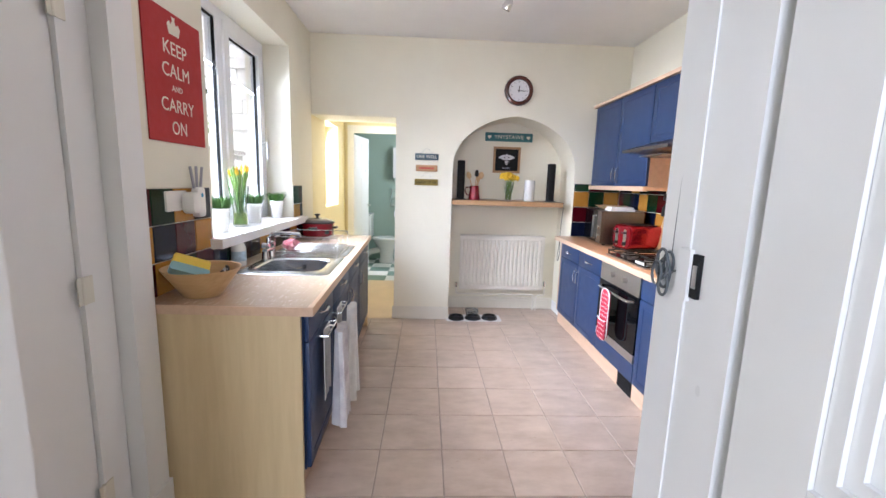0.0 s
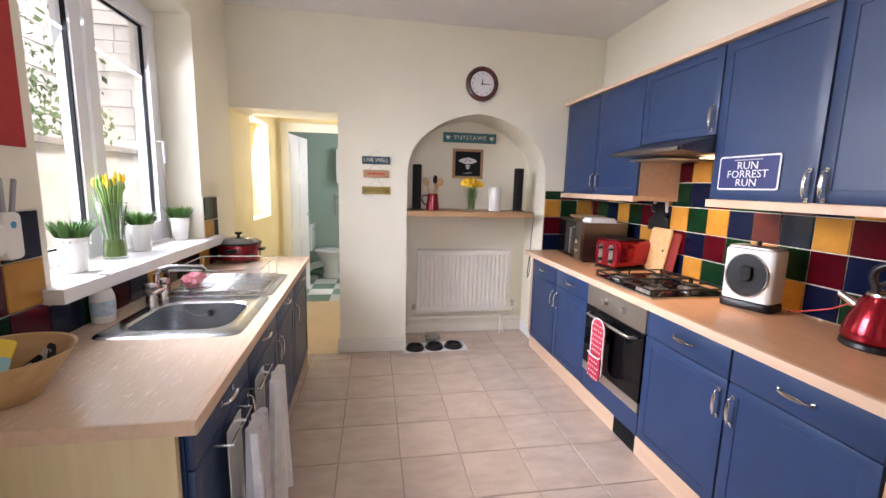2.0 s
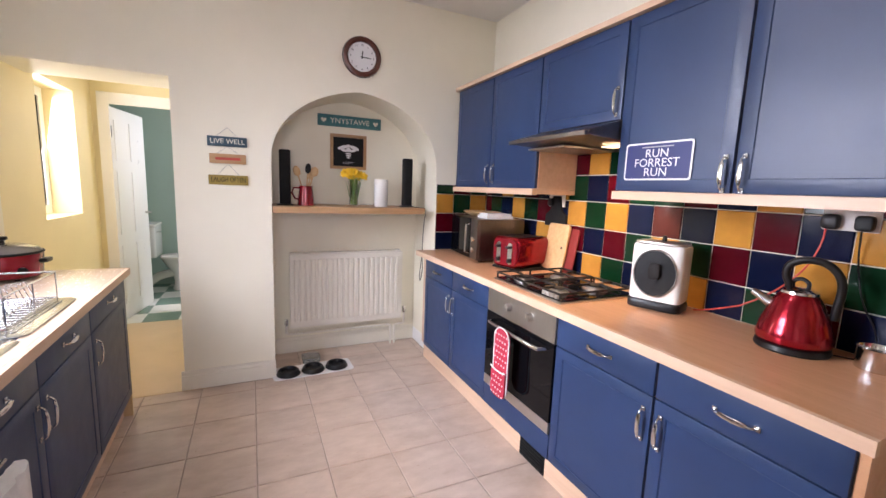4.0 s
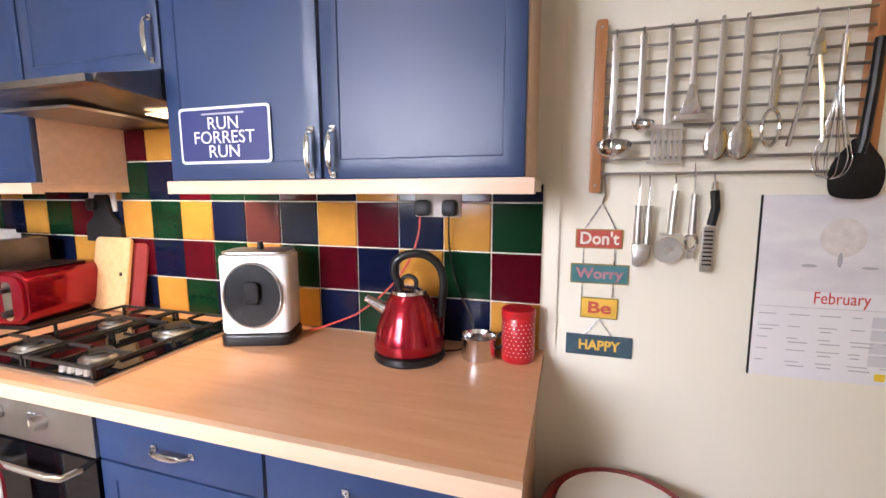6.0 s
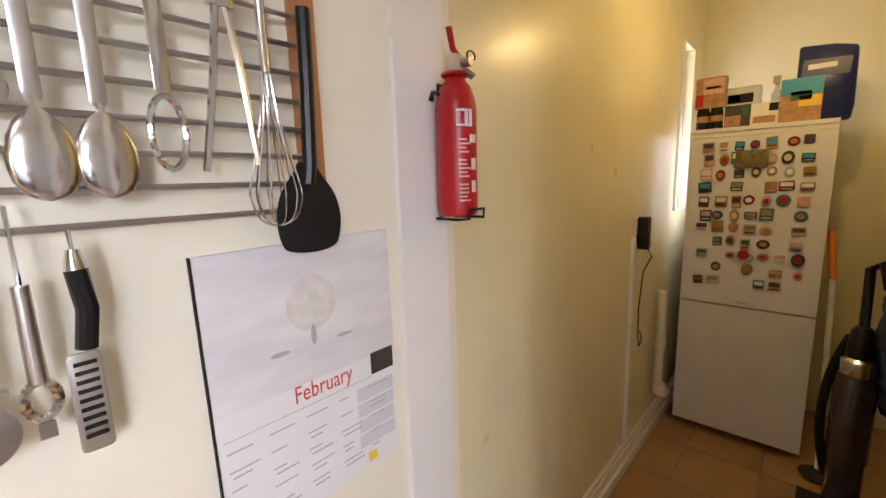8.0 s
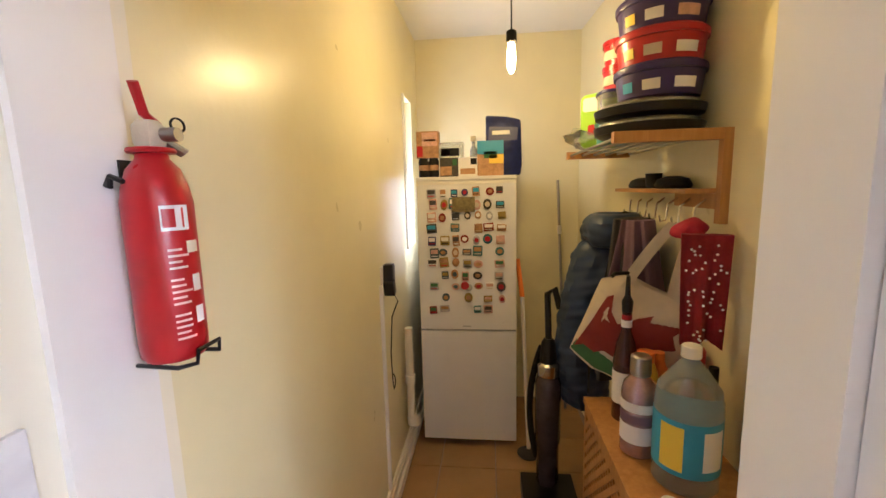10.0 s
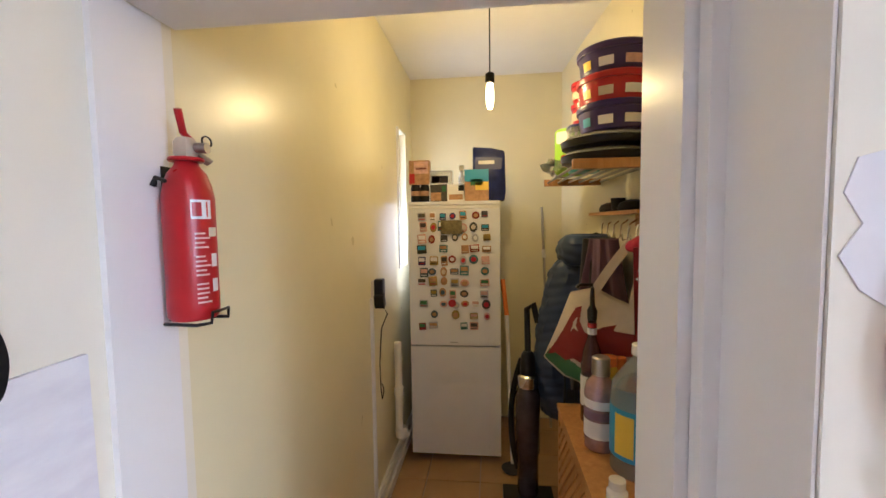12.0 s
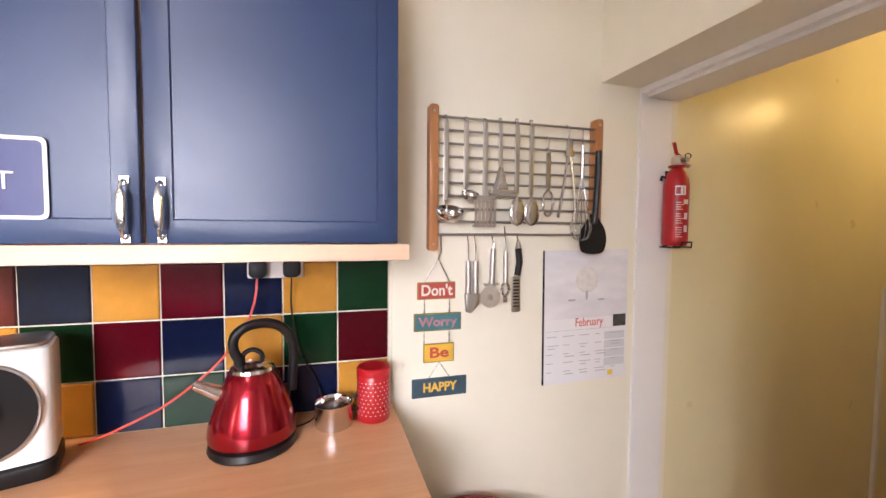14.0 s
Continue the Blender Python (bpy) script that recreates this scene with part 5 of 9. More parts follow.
mpart(toaster, tm, "shell", bm, "red_metal", "glossy metallic red shell", bevel=0.004)
mpart(toaster, tm, "base", box(-0.135, -0.10, 0.0005, 0.135, 0.10, 0.0125), "black", bevel=0.003)
mpart(toaster, tm, "end_panel", prism([(u, v + 0.1) for u, v in rounded(0.185, 0.15, 0.04, 6)], Matrix(((0, 0, 1, -0.139), (1, 0, 0, 0), (0, 1, 0, 0), (0, 0, 0, 1))), 0.008), "red_gloss")
for y in (-0.045, 0.045):
    mpart(toaster, tm, "lever_plate", prism(rounded(0.032, 0.125, 0.015), Matrix(((0, 0, 1, -0.144), (1, 0, 0, y), (0, 1, 0, 0.095), (0, 0, 0, 1))), 0.0045), "chrome")
    mpart(toaster, tm, "lever", box(-0.165, y - 0.014, 0.125, -0.1445, y + 0.014, 0.138), "black", bevel=0.003)
    mpart(toaster, tm, "dial", cyl((-0.1445, y, 0.055), (-0.158, y, 0.055), 0.012), "black")
    for dx in (-0.0225, 0.0225):
        mpart(toaster, tm, "slot", box(-0.105, y + dx - 0.012, 0.1878, 0.105, y + dx + 0.012, 0.1892), "matt_black")

board = thing("chopping_board", "pale wooden chopping board leaning on the tiles", "chopping board")
bmx = Matrix(((0, 0, -1, 1.905), (-1, 0, 0, 3.04), (0, 1, 0, WZ + 0.149), (0, 0, 0, 1))) @ pose(0, 0, 0, -10, 0, 0)
bm = prism(rounded(0.19, 0.29, 0.02), bmx, 0.016)
part("board", bm, "bamboo", board, bevel=0.003)
part("hole", prism([(u + 0.06, v + 0.0) for u, v in disc(0.008, 14)], bmx @ T(0, 0, 0.0162), 0.0006), "matt_black", board)
bd2 = thing("chopping_board", "dark red chopping board standing behind the wooden one", "chopping board")
part("board", prism(rounded(0.20, 0.27, 0.02), T(0.018, -0.055, -0.012) @ bmx, 0.010), "dark_red", bd2, bevel=0.003)
pad = thing("oven_mitt", "black silicone mitt hanging on the tiles from a hook", "oven mitt")
pmx = on_east(3.10, 1.20, XE - 0.012)
part("mitt", prism([(-0.10, -0.05), (0.10, -0.05), (0.095, 0.02), (0.05, 0.055), (0.035, 0.14), (-0.035, 0.14), (-0.05, 0.055), (-0.095, 0.02)], pmx, 0.022), "matt_black", pad, bevel=0.006)


def socket(y, z, plugs, label):
    s = thing("wall_socket", label, "socket")
    m = on_east(y, z, XE - 0.009)
    part("plate", prism(rounded(0.146, 0.080, 0.006), m @ T(0, 0, 0.0005), 0.011), "white", s, bevel=0.002)
    for u in plugs:
        part("plug", prism([(u + a, b - 0.012) for a, b in rounded(0.046, 0.050, 0.014)], m @ T(0, 0, 0.0120), 0.030), "black", s, bevel=0.006)
    return s


socket(1.679, 1.312, (-0.043, 0.043), "white double wall socket with two black plugs")
socket(3.11, 1.312, (-0.03,), "white double wall socket with one black plug")
leads = thing("power_lead", "red cable running from the socket to the coffee machine", "cable")
part("lead", tube(bend((1.895, 1.722, 1.275), (1.885, 1.72, 1.12), (1.90, 1.90, 0.985), 10) + bend((1.90, 1.95, 0.95), (1.88, 2.06, 0.90), (1.885, 2.12, 0.885), 6), 0.0032, 6), "copper", leads)
lead2 = thing("power_lead", "black cable hanging from the socket to the kettle", "cable")
part("lead", tube(flow([(1.905, 1.636, 1.275), (1.925, 1.638, 1.18), (1.93, 1.615, 1.06), (1.93, 1.572, 0.97), (1.915, 1.560, 0.91), (1.885, 1.585, WZ + 0.004), (1.85, 1.63, WZ + 0.004)], 5), 0.0026, 6), "black", lead2)

# pod coffee machine: white slab body with a round black front
cof = thing("coffee_machine", "white coffee machine with large round black front", "coffee machine")
cm = T(1.795, 2.228, WZ) @ pose(0, 0, 0, 0, 0, 20)
mpart(cof, cm, "base", prism(rounded(0.150, 0.216, 0.03), T(-0.002, 0, 0.0005), 0.036), "black", "dark grey base", bevel=0.006)
mpart(cof, cm, "body", prism(rounded(0.140, 0.210, 0.028), T(0, 0, 0.037), 0.245), "ceramic", "white plastic shell", bevel=0.010)
mpart(cof, cm, "lid", prism(rounded(0.130, 0.198, 0.03), T(0, 0, 0.2825), 0.010), "steel", bevel=0.004)
mpart(cof, cm, "top_knob", lathe([(0.011, 0), (0.009, 0.02), (0.005, 0.024)], 12, center=(0.01, 0.0, 0.293)), "black")
FM = Matrix(((0, 0, -1, -0.0703), (-1, 0, 0, 0), (0, 1, 0, 0.160), (0, 0, 0, 1)))
mpart(cof, cm, "front_disc", prism(disc(1, 40, 0.086, 0.100), FM, 0.004), "black", "large round black front")
mpart(cof, cm, "front_ring", tube([FM @ Vector((0.086 * math.cos(a), 0.100 * math.sin(a), 0.004)) for a in [k * 2 * math.pi / 40 for k in range(40)]], 0.0035, 6, closed=True), "wire")
mpart(cof, cm, "spout", prism([(u, v + 0.01) for u, v in rounded(0.045, 0.07, 0.015)], FM @ T(0, 0, 0.0042), 0.016), "matt_black", bevel=0.004)

kettle = thing("kettle", "metallic red pyramid kettle with black handle on its base", "kettle")
kc = (1.80, 1.722)
part("base", lathe([(0.100, 0.0), (0.103, 0.006), (0.100, 0.020), (0.092, 0.024)], 36, center=(*kc, WZ)), "black", kettle)
part("body", lathe([(0.094, 0.0245), (0.1005, 0.030), (0.1025, 0.042), (0.1000, 0.062), (0.0935, 0.088), (0.0845, 0.116), (0.0740, 0.143), (0.0640, 0.166), (0.0560, 0.180), (0.050, 0.188)], 40, center=(*kc, WZ)), "red_metal", kettle, "metallic red body")
part("lid", lathe([(0.052, 0.1885), (0.050, 0.196), (0.030, 0.207), (0.008, 0.210)], 32, center=(*kc, WZ)), "chrome", kettle)
part("lid_knob", tube(flow([(kc[0], kc[1] + 0.022, WZ + 0.206), (kc[0], kc[1] + 0.020, WZ + 0.226), (kc[0], kc[1], WZ + 0.236), (kc[0], kc[1] - 0.020, WZ + 0.226), (kc[0], kc[1] - 0.022, WZ + 0.206)]), 0.006, 10), "black", kettle)
kd = Vector((-0.25, 0.97, 0)).normalized()
K = Vector((*kc, WZ))
part("spout", cyl(K + kd * 0.062 + Vector((0, 0, 0.135)), K + kd * 0.125 + Vector((0, 0, 0.172)), 0.020, 0.011, 16), "chrome", kettle)
hp = [K + kd * a + Vector((0, 0, b)) for a, b in ((0.030, 0.215), (0.042, 0.245), (0.035, 0.278), (0.0, 0.298), (-0.05, 0.295), (-0.085, 0.265), (-0.098, 0.22), (-0.094, 0.16), (-0.092, 0.12))]
part("handle", tube(flow(hp, 5), 0.012, 14), "black", kettle, "black arched plastic handle")
part("handle_post", tube([K + kd * 0.030 + Vector((0, 0, 0.198)), K + kd * 0.032 + Vector((0, 0, 0.222))], 0.011, 10), "black", kettle)
part("gauge", cyl(K - kd * 0.086 + Vector((0, 0, 0.06)), K - kd * 0.076 + Vector((0, 0, 0.135)), 0.010, 0.008, 10), "black", kettle)

pan = thing("milk_jug", "small polished steel jug with curved handle", "jug")
pc = (1.845, 1.527, WZ)
part("body", lathe([(0.046, 0.0), (0.050, 0.004), (0.050, 0.060), (0.053, 0.066), (0.050, 0.066), (0.047, 0.060), (0.046, 0.008)], 32, center=pc), "chrome", pan)
part("handle", tube([(pc[0] + 0.01, pc[1] - 0.048, WZ + 0.058), (pc[0] + 0.02, pc[1] - 0.075, WZ + 0.085), (pc[0] + 0.02, pc[1] - 0.086, WZ + 0.07), (pc[0] + 0.01, pc[1] - 0.074, WZ + 0.04), (pc[0] + 0.005, pc[1] - 0.05, WZ + 0.03)], 0.005), "black", pan)
tin = thing("storage_tin", "red metal storage tin with pale dotted pattern", "tin")
tc_ = (1.865, 1.418, WZ)
part("can", lathe([(0.044, 0.0), (0.046, 0.003), (0.046, 0.125), (0.044, 0.128)], 36, center=tc_), "red_paint", tin)
part("lid", lathe([(0.0475, 0.1285), (0.0475, 0.145), (0.044, 0.149), (0.03, 0.1485)], 36, center=tc_), "red_paint", tin)
bm = bmesh.new()
for j in range(9):
    for i in range(22):
        a = 2 * math.pi * (i + 0.5 * (j % 2)) / 22
        c, s = math.cos(a), math.sin(a)
        p = Vector((tc_[0] + 0.0464 * c, tc_[1] + 0.0464 * s, WZ + 0.022 + j * 0.0112))
        u, v = Vector((-s, c, 0)) * 0.0026, Vector((0, 0, 0.0022))
        bm.faces.new([bm.verts.new(p + q) for q in (-u, -v, u, v)])
tagged(part("dots", bm, "dot", tin), kind="stuff")

# ---- east wall: utensil rack ----
rack = thing("utensil_rack", "steel bar utensil rack with orange-brown wooden uprights", "utensil rack")
RXX = XE - 0.030
for y, z0, z1 in ((1.230, 1.345, 1.786), (0.648, 1.380, 1.788)):
    bm = prism(rounded(0.028, z1 - z0, 0.008, 3), on_east(y, (z0 + z1) / 2, XE - 0.001), 0.036)
    up = part("upright", bm, "rackwood", rack, bevel=0.002)
    for zz in (z0 + 0.02, z1 - 0.02):
        part("screw", prism(disc(0.004, 10), on_east(y, zz, XE - 0.0372), 0.001), "wire", up)
for i in range(10):
    z = 1.752 - i * 0.0397
    part("bar", cyl((RXX, 1.2155, z), (RXX, 0.6625, z), 0.0040, seg=8), "wire", rack)


def ut(cx, cy):
    """Place on the rack by the reading grid of the rack's face."""
    return 1.215 - (cx - 117) * 0.00082, 1.745 - (cy - 55) * 0.000863


UX = RXX - 0.014


def utensil(label, cat, name="utensil"):
    return thing(name, label, cat, "utensils on the rack")


def flat_handle(u, cx, c0, c1, w=0.008, material="steel"):
    y, z0 = ut(cx, c0)
    _, z1 = ut(cx, c1)
    bm = prism(rounded(2 * w, z0 - z1, min(w, 0.006), 3), on_east(y, (z0 + z1) / 2, UX + 0.002), 0.003)
    part("handle", bm, material, u, bevel=0.001)
    part("hook", tube([(UX, y, z0 - 0.004), (UX, y, z0 + 0.012), (RXX, y, z0 + 0.016), (RXX + 0.007, y, z0 + 0.006)], 0.0022, 6), "wire", u)
    return y, z1


def bowl_head(u, y, z, r, sz=1.0, deep=0.6, name="bowl"):
    bm = lathe([(r * math.sin(a), -r * deep * math.cos(a)) for a in [math.pi / 2 * k / 9 for k in range(1, 10)]] + [(r * 0.96 * math.sin(a), -r * deep * 0.94 * math.cos(a)) for a in [math.pi / 2 * k / 9 for k in range(9, 0, -1)]], 32)
    bm.transform(T(UX - 0.030, y, z + 0.012) @ pose(0, 0, 0, 0, -30, 0) @ Matrix.Diagonal((sz, 1, 1, 1)))
    return part(name, bm, "chrome", u)


for cx, c1, by, r, sz in ((142, 345, 385, 0.043, 0.8), (220, 300, 325, 0.027, 0.9)):
    u = utensil("steel ladle hanging on the utensil rack", "ladle", "ladle")
    y, z1 = flat_handle(u, cx, 60, c1)
    _, z = ut(cx, by + 5)
    part("neck", tube([(UX, y, z1 + 0.004), (UX - 0.006, y, z1 - 0.02), (UX - 0.006, y, z + 0.010)], 0.004, 8), "chrome", u)
    bowl_head(u, y - 0.004, z, r, sz, 0.95)
u = utensil("steel slotted turner hanging on the rack", "turner", "slotted_turner")
y, z1 = flat_handle(u, 297, 60, 325)
for k in range(6):
    part("tine", box(UX - 0.006, y - 0.036 + k * 0.0125, z1 - 0.086, UX - 0.003, y - 0.028 + k * 0.0125, z1 - 0.012), "steel", u)
part("blade_edge", box(UX - 0.006, y - 0.036, z1 - 0.010, UX - 0.003, y + 0.0425, z1 + 0.002), "steel", u)
part("blade_edge", box(UX - 0.006, y - 0.036, z1 - 0.094, UX - 0.003, y + 0.0425, z1 - 0.0865), "steel", u)
u = utensil("steel potato masher hanging on the rack", "masher", "potato_masher")
y, z1 = flat_handle(u, 360, 55, 215, 0.007)
part("fan", prism([(-0.007, 0), (0.007, 0), (0.026, -0.072), (-0.026, -0.072)], on_east(y, z1, UX), 0.003), "chrome", u, bevel=0.001)
part("foot", prism(rounded(0.082, 0.014, 0.005), on_east(y, z1 - 0.080, UX), 0.03), "steel", u, bevel=0.002)
for cx in (430, 492):
    u = utensil("steel serving spoon hanging on the rack", "spoon", "serving_spoon")
    y, z1 = flat_handle(u, cx, 52, 315)
    bm = lathe([(0.004, 0.046), (0.010, 0.041), (0.018, 0.032), (0.0245, 0.018), (0.028, 0.0), (0.0275, -0.014), (0.025, -0.026), (0.0195, -0.036), (0.012, -0.042), (0.002, -0.045)], 28, sx=0.28)
    bm.transform(T(UX - 0.006, y, z1 - 0.052))
    part("bowl", bm, "chrome", u)
    part("neck", tube([(UX, y, z1 + 0.004), (UX - 0.004, y, z1 - 0.018)], 0.004), "chrome", u)
u = utensil("steel can opener hanging on the rack", "opener", "can_opener")
y, z1 = flat_handle(u, 567, 150, 290, 0.009, "chrome")
part("loop", tube([(UX, y + 0.018 * math.cos(a), z1 - 0.045 + 0.042 * math.sin(a)) for a in [k * 2 * math.pi / 20 for k in range(20)]], 0.004, 6, closed=True), "chrome", u)
part("hook", tube([(UX, y, ut(0, 150)[1] + 0.01), (UX, y, ut(0, 100)[1]), (RXX, y, ut(0, 95)[1] + 0.006)], 0.002, 6), "wire", u)
u = utensil("steel tongs hanging open on the rack", "tongs", "tongs")
y0, z0 = ut(652, 112)
for cx, c in ((608, 395), (688, 385)):
    ye, ze = ut(cx, c)
    bm = tube([(UX - 0.008, y0, z0), (UX - 0.012, (y0 + ye) / 2 - 0.002, (z0 + ze) / 2), (UX - 0.010, ye, ze)], 0.0048, 6)
    part("arm", bm, "chrome", u)
part("pivot", prism([(-0.016, -0.045), (0.018, -0.045), (0.008, 0.012), (-0.006, 0.012)], on_east(y0, z0, UX - 0.002), 0.014), "chrome", u, bevel=0.003)
part("hook", tube([(UX - 0.006, y0, z0 + 0.008), (UX - 0.006, y0, z0 + 0.05), (RXX - 0.005, y0, z0 + 0.062)], 0.002, 6), "wire", u)
u = utensil("steel balloon whisk hanging on the rack", "whisk", "whisk")
y0, z0 = ut(712, 118)
_, z1 = ut(712, 245)
part("handle", cyl((UX - 0.012, y0, z0), (UX - 0.012, y0, z1), 0.0065, 0.0065, 12), "chrome", u)
part("hook", tube([(UX - 0.012, y0, z0), (UX - 0.012, y0, z0 + 0.05), (RXX - 0.004, y0, z0 + 0.06)], 0.002, 6), "wire", u)
for k in range(6):
    a = k * math.pi / 6
    pts = [(UX - 0.012 + 0.034 * w * math.cos(a) * 0.8, y0 + 0.036 * w * math.sin(a), z1 - h) for w, h in ((0.15, 0), (0.35, 0.06), (0.9, 0.14), (1.0, 0.165), (0.7, 0.195), (0, 0.205), (-0.7, 0.195), (-1.0, 0.165), (-0.9, 0.14), (-0.35, 0.06), (-0.15, 0))]
    part("wire", tube(flow(pts, 3), 0.0011, 5), "chrome", u)
u = utensil("black nylon spatula hanging at the end of the rack", "spatula", "spatula")
y0, z0 = ut(785, 135)
_, z1 = ut(775, 405)
part("handle", tube([(UX - 0.016, y0, z0), (UX - 0.016, y0 + 0.002, z0 - 0.10), (UX - 0.014, y0 + 0.006, z1 + 0.02), (UX - 0.012, y0 + 0.010, z1 - 0.01)], 0.0105, 10), "black", u)
part("blade", prism([tuple(q.xy) for q in flow([(u_, v_, 0) for u_, v_ in ((-0.013, 0.034), (-0.024, 0.016), (-0.044, -0.014), (-0.052, -0.05), (-0.047, -0.084), (-0.034, -0.096), (0.0, -0.101), (0.034, -0.097), (0.047, -0.084), (0.053, -0.05), (0.045, -0.014), (0.024, 0.016), (0.013, 0.034))], 4)], on_east(y0 + 0.010, z1 - 0.012, UX - 0.006), 0.007), "matt_black", u, bevel=0.003)
# on the lowest bar
u = utensil("steel garlic press hanging on the lowest bar", "garlic press", "garlic_press")
for cx in (234, 263):
    y0, z0 = ut(cx, 556)
    _, z1 = ut(cx, 672)
    part("handle", cyl((UX, y0, z0), (UX, y0, z1), 0.009, 0.010, 14), "steel", u)
    part("hook", tube([(UX, y0, z0), (UX, y0, z0 + 0.045), (RXX, y0, 1.395)], 0.0022, 6), "chrome", u)
y0, z0 = ut(248, 672)
part("head", prism([(-0.024, 0), (0.024, 0), (0.020, -0.035), (-0.004, -0.062), (-0.020, -0.058)], on_east(y0, z0, UX + 0.006), 0.02), "steel", u, bevel=0.004)
u = utensil("steel pizza cutter wheel hanging on the lowest bar", "pizza cutter", "pizza_cutter")
y0, z0 = ut(335, 512)
_, z1 = ut(335, 640)
part("handle", cyl((UX, y0, z0), (UX, y0 + 0.004, z1), 0.0085, 0.0095, 14), "steel", u)
part("guard", prism(rounded(0.052, 0.006, 0.002), on_east(y0 + 0.004, z1 - 0.002, UX + 0.004), 0.010), "steel", u)
yw, zw = ut(325, 690)
part("wheel", prism(disc(0.034, 32), on_east(yw, zw, UX + 0.0012), 0.0024), "chrome", u)
part("hub", prism(disc(0.009, 16), on_east(yw, zw, UX - 0.0014), 0.005), "steel", u)
part("hook", tube([(UX, y0, z0), (UX, y0, z0 + 0.02), (RXX, y0, 1.395)], 0.0022, 6), "chrome", u)
u = utensil("steel bottle opener hanging on the lowest bar", "opener", "bottle_opener")
y0, z0 = ut(388, 522)
_, z1 = ut(388, 640)
part("handle", cyl((UX, y0, z0), (UX, y0, z1), 0.0075, 0.0085, 14), "steel", u)
part("head", tube([(UX, y0 + 0.013 * math.cos(a), z1 - 0.020 + 0.020 * math.sin(a)) for a in [k * 2 * math.pi / 18 for k in range(18)]], 0.0048, 6, closed=True), "chrome", u)
part("tip", box(UX - 0.003, y0 - 0.007, z1 - 0.062, UX + 0.003, y0 + 0.007, z1 - 0.044), "chrome", u, bevel=0.002)
part("hook", tube([(UX, y0, z0), (UX, y0, z0 + 0.025), (RXX, y0, 1.42)], 0.0022, 6), "chrome", u)
u = utensil("hand grater with black handle on the lowest bar", "grater", "grater")
y0, z0 = ut(441, 512)
_, z1 = ut(441, 612)
part("handle", tube([(UX, y0, z0), (UX - 0.003, y0 - 0.004, (z0 + z1) / 2), (UX, y0 + 0.002, z1)], 0.0105, 10), "black", u)
part("cap", cyl((UX, y0, z0 + 0.022), (UX, y0, z0 + 0.001), 0.006, 0.010, 12), "chrome", u)
part("blade", prism(rounded(0.030, 0.115, 0.006), on_east(y0 + 0.006, z1 - 0.062, UX + 0.002), 0.004), "steel", u, bevel=0.001)
for k in range(9):
    part("tooth", box(UX - 0.0045, y0 - 0.004, z1 - 0.018 - k * 0.0105, UX - 0.0022, y0 + 0.016, z1 - 0.014 - k * 0.0105), "matt_black", u)
part("hook", tube([(UX, y0, z0 + 0.02), (RXX, y0, 1.395)], 0.0022, 6), "chrome", u)

M["faded_rose"] = mat("faded_rose_ink", (0.42, 0.17, 0.20), 0.6, vary=0.2, scale=40)
# hanging words on the east wall
dwbh = thing("hanging_sign", "four small painted plates hung on chains with words", "sign")
rows4 = (("Don't", 1.2105, 1.2175, 0.124, 0.054, "sign_red", "cream_ink", 0.048), ("Worry", 1.2055, 1.118, 0.155, 0.056, "teal", "faded_rose", 0.040), ("Be", 1.2015, 1.019, 0.100, 0.060, "sign_yellow", "sign_red", 0.046), ("HAPPY", 1.198, 0.908, 0.180, 0.060, "slate_blue", "sign_yellow", 0.040))
for txt, y, z, w, h, paint, ink, size in rows4:
    m = on_east(y, z)
    b = part("edge", prism(rounded(w, h, 0.002, 2), m @ T(0, 0, 0.001), 0.005), "mustard" if txt != "HAPPY" else "slate_blue", dwbh)
    part("plate", prism(rounded(w - 0.006, h - 0.006, 0.002, 2), m @ T(0, 0, 0.0061), 0.001), paint, dwbh)
    words(txt, size, m @ T(0, 0, 0.0073), ink, dwbh, 0.0005, bold=0.0012, width=w * (0.82 if txt not in ("Be", "HAPPY") else 0.62))
def chain(p0, p1):
    p0, p1 = Vector(p0), Vector(p1)
    n = max(3, int((p1 - p0).length / 0.009))
    for i in range(n):
        a, b = p0.lerp(p1, (i + 0.08) / n), p0.lerp(p1, (i + 0.92) / n)
        part("chain_link", tube([a, b], 0.0022 if i % 2 else 0.0012, 5), "wire", dwbh)
cxx = XE - 0.006
top_hook = (cxx, 1.205, 1.318)
chain(top_hook, (cxx, 1.250, 1.246)), chain(top_hook, (cxx, 1.168, 1.246))
part("hook", tube([(cxx, 1.205, 1.318), (cxx - 0.01, 1.200, 1.34), (RXX, 1.205, 1.392)], 0.003, 6), "wire", dwbh)
for y in (1.250, 1.168):
    chain((cxx, y, 1.19), (cxx, y, 1.147)), chain((cxx, y, 1.089), (cxx, y, 1.051))
chain((cxx, 1.2, 0.988), (cxx, 1.235, 0.939)), chain((cxx, 1.2, 0.988), (cxx, 1.165, 0.939))

# calendar
cal = thing("wall_calendar", "open wall calendar showing the month of February", "calendar")
m = on_east(0.660, 1.109)
mt = m @ pose(0, 0, 0, 0, 0, 0.6) @ Matrix.Diagonal((1.04, 1.03, 1, 1))
part("page_block", prism(rounded(0.325, 0.452, 0.001, 1), mt @ T(0, 0, 0.001), 0.007), "paper", cal)
part("spine", prism([(-0.1652, -0.226), (-0.1632, -0.226), (-0.1632, 0.226), (-0.1652, 0.226)], mt @ T(0, 0, 0.0005), 0.009), "matt_black", cal)
part("photo", prism(rounded(0.325, 0.232, 0.001, 1), mt @ T(0, 0.110, 0.0082), 0.0006), mat("pale_winter_photo", (0.66, 0.64, 0.68), 0.4, other=(0.80, 0.79, 0.80), scale=7, stretch=(1, 1, 3)), cal)
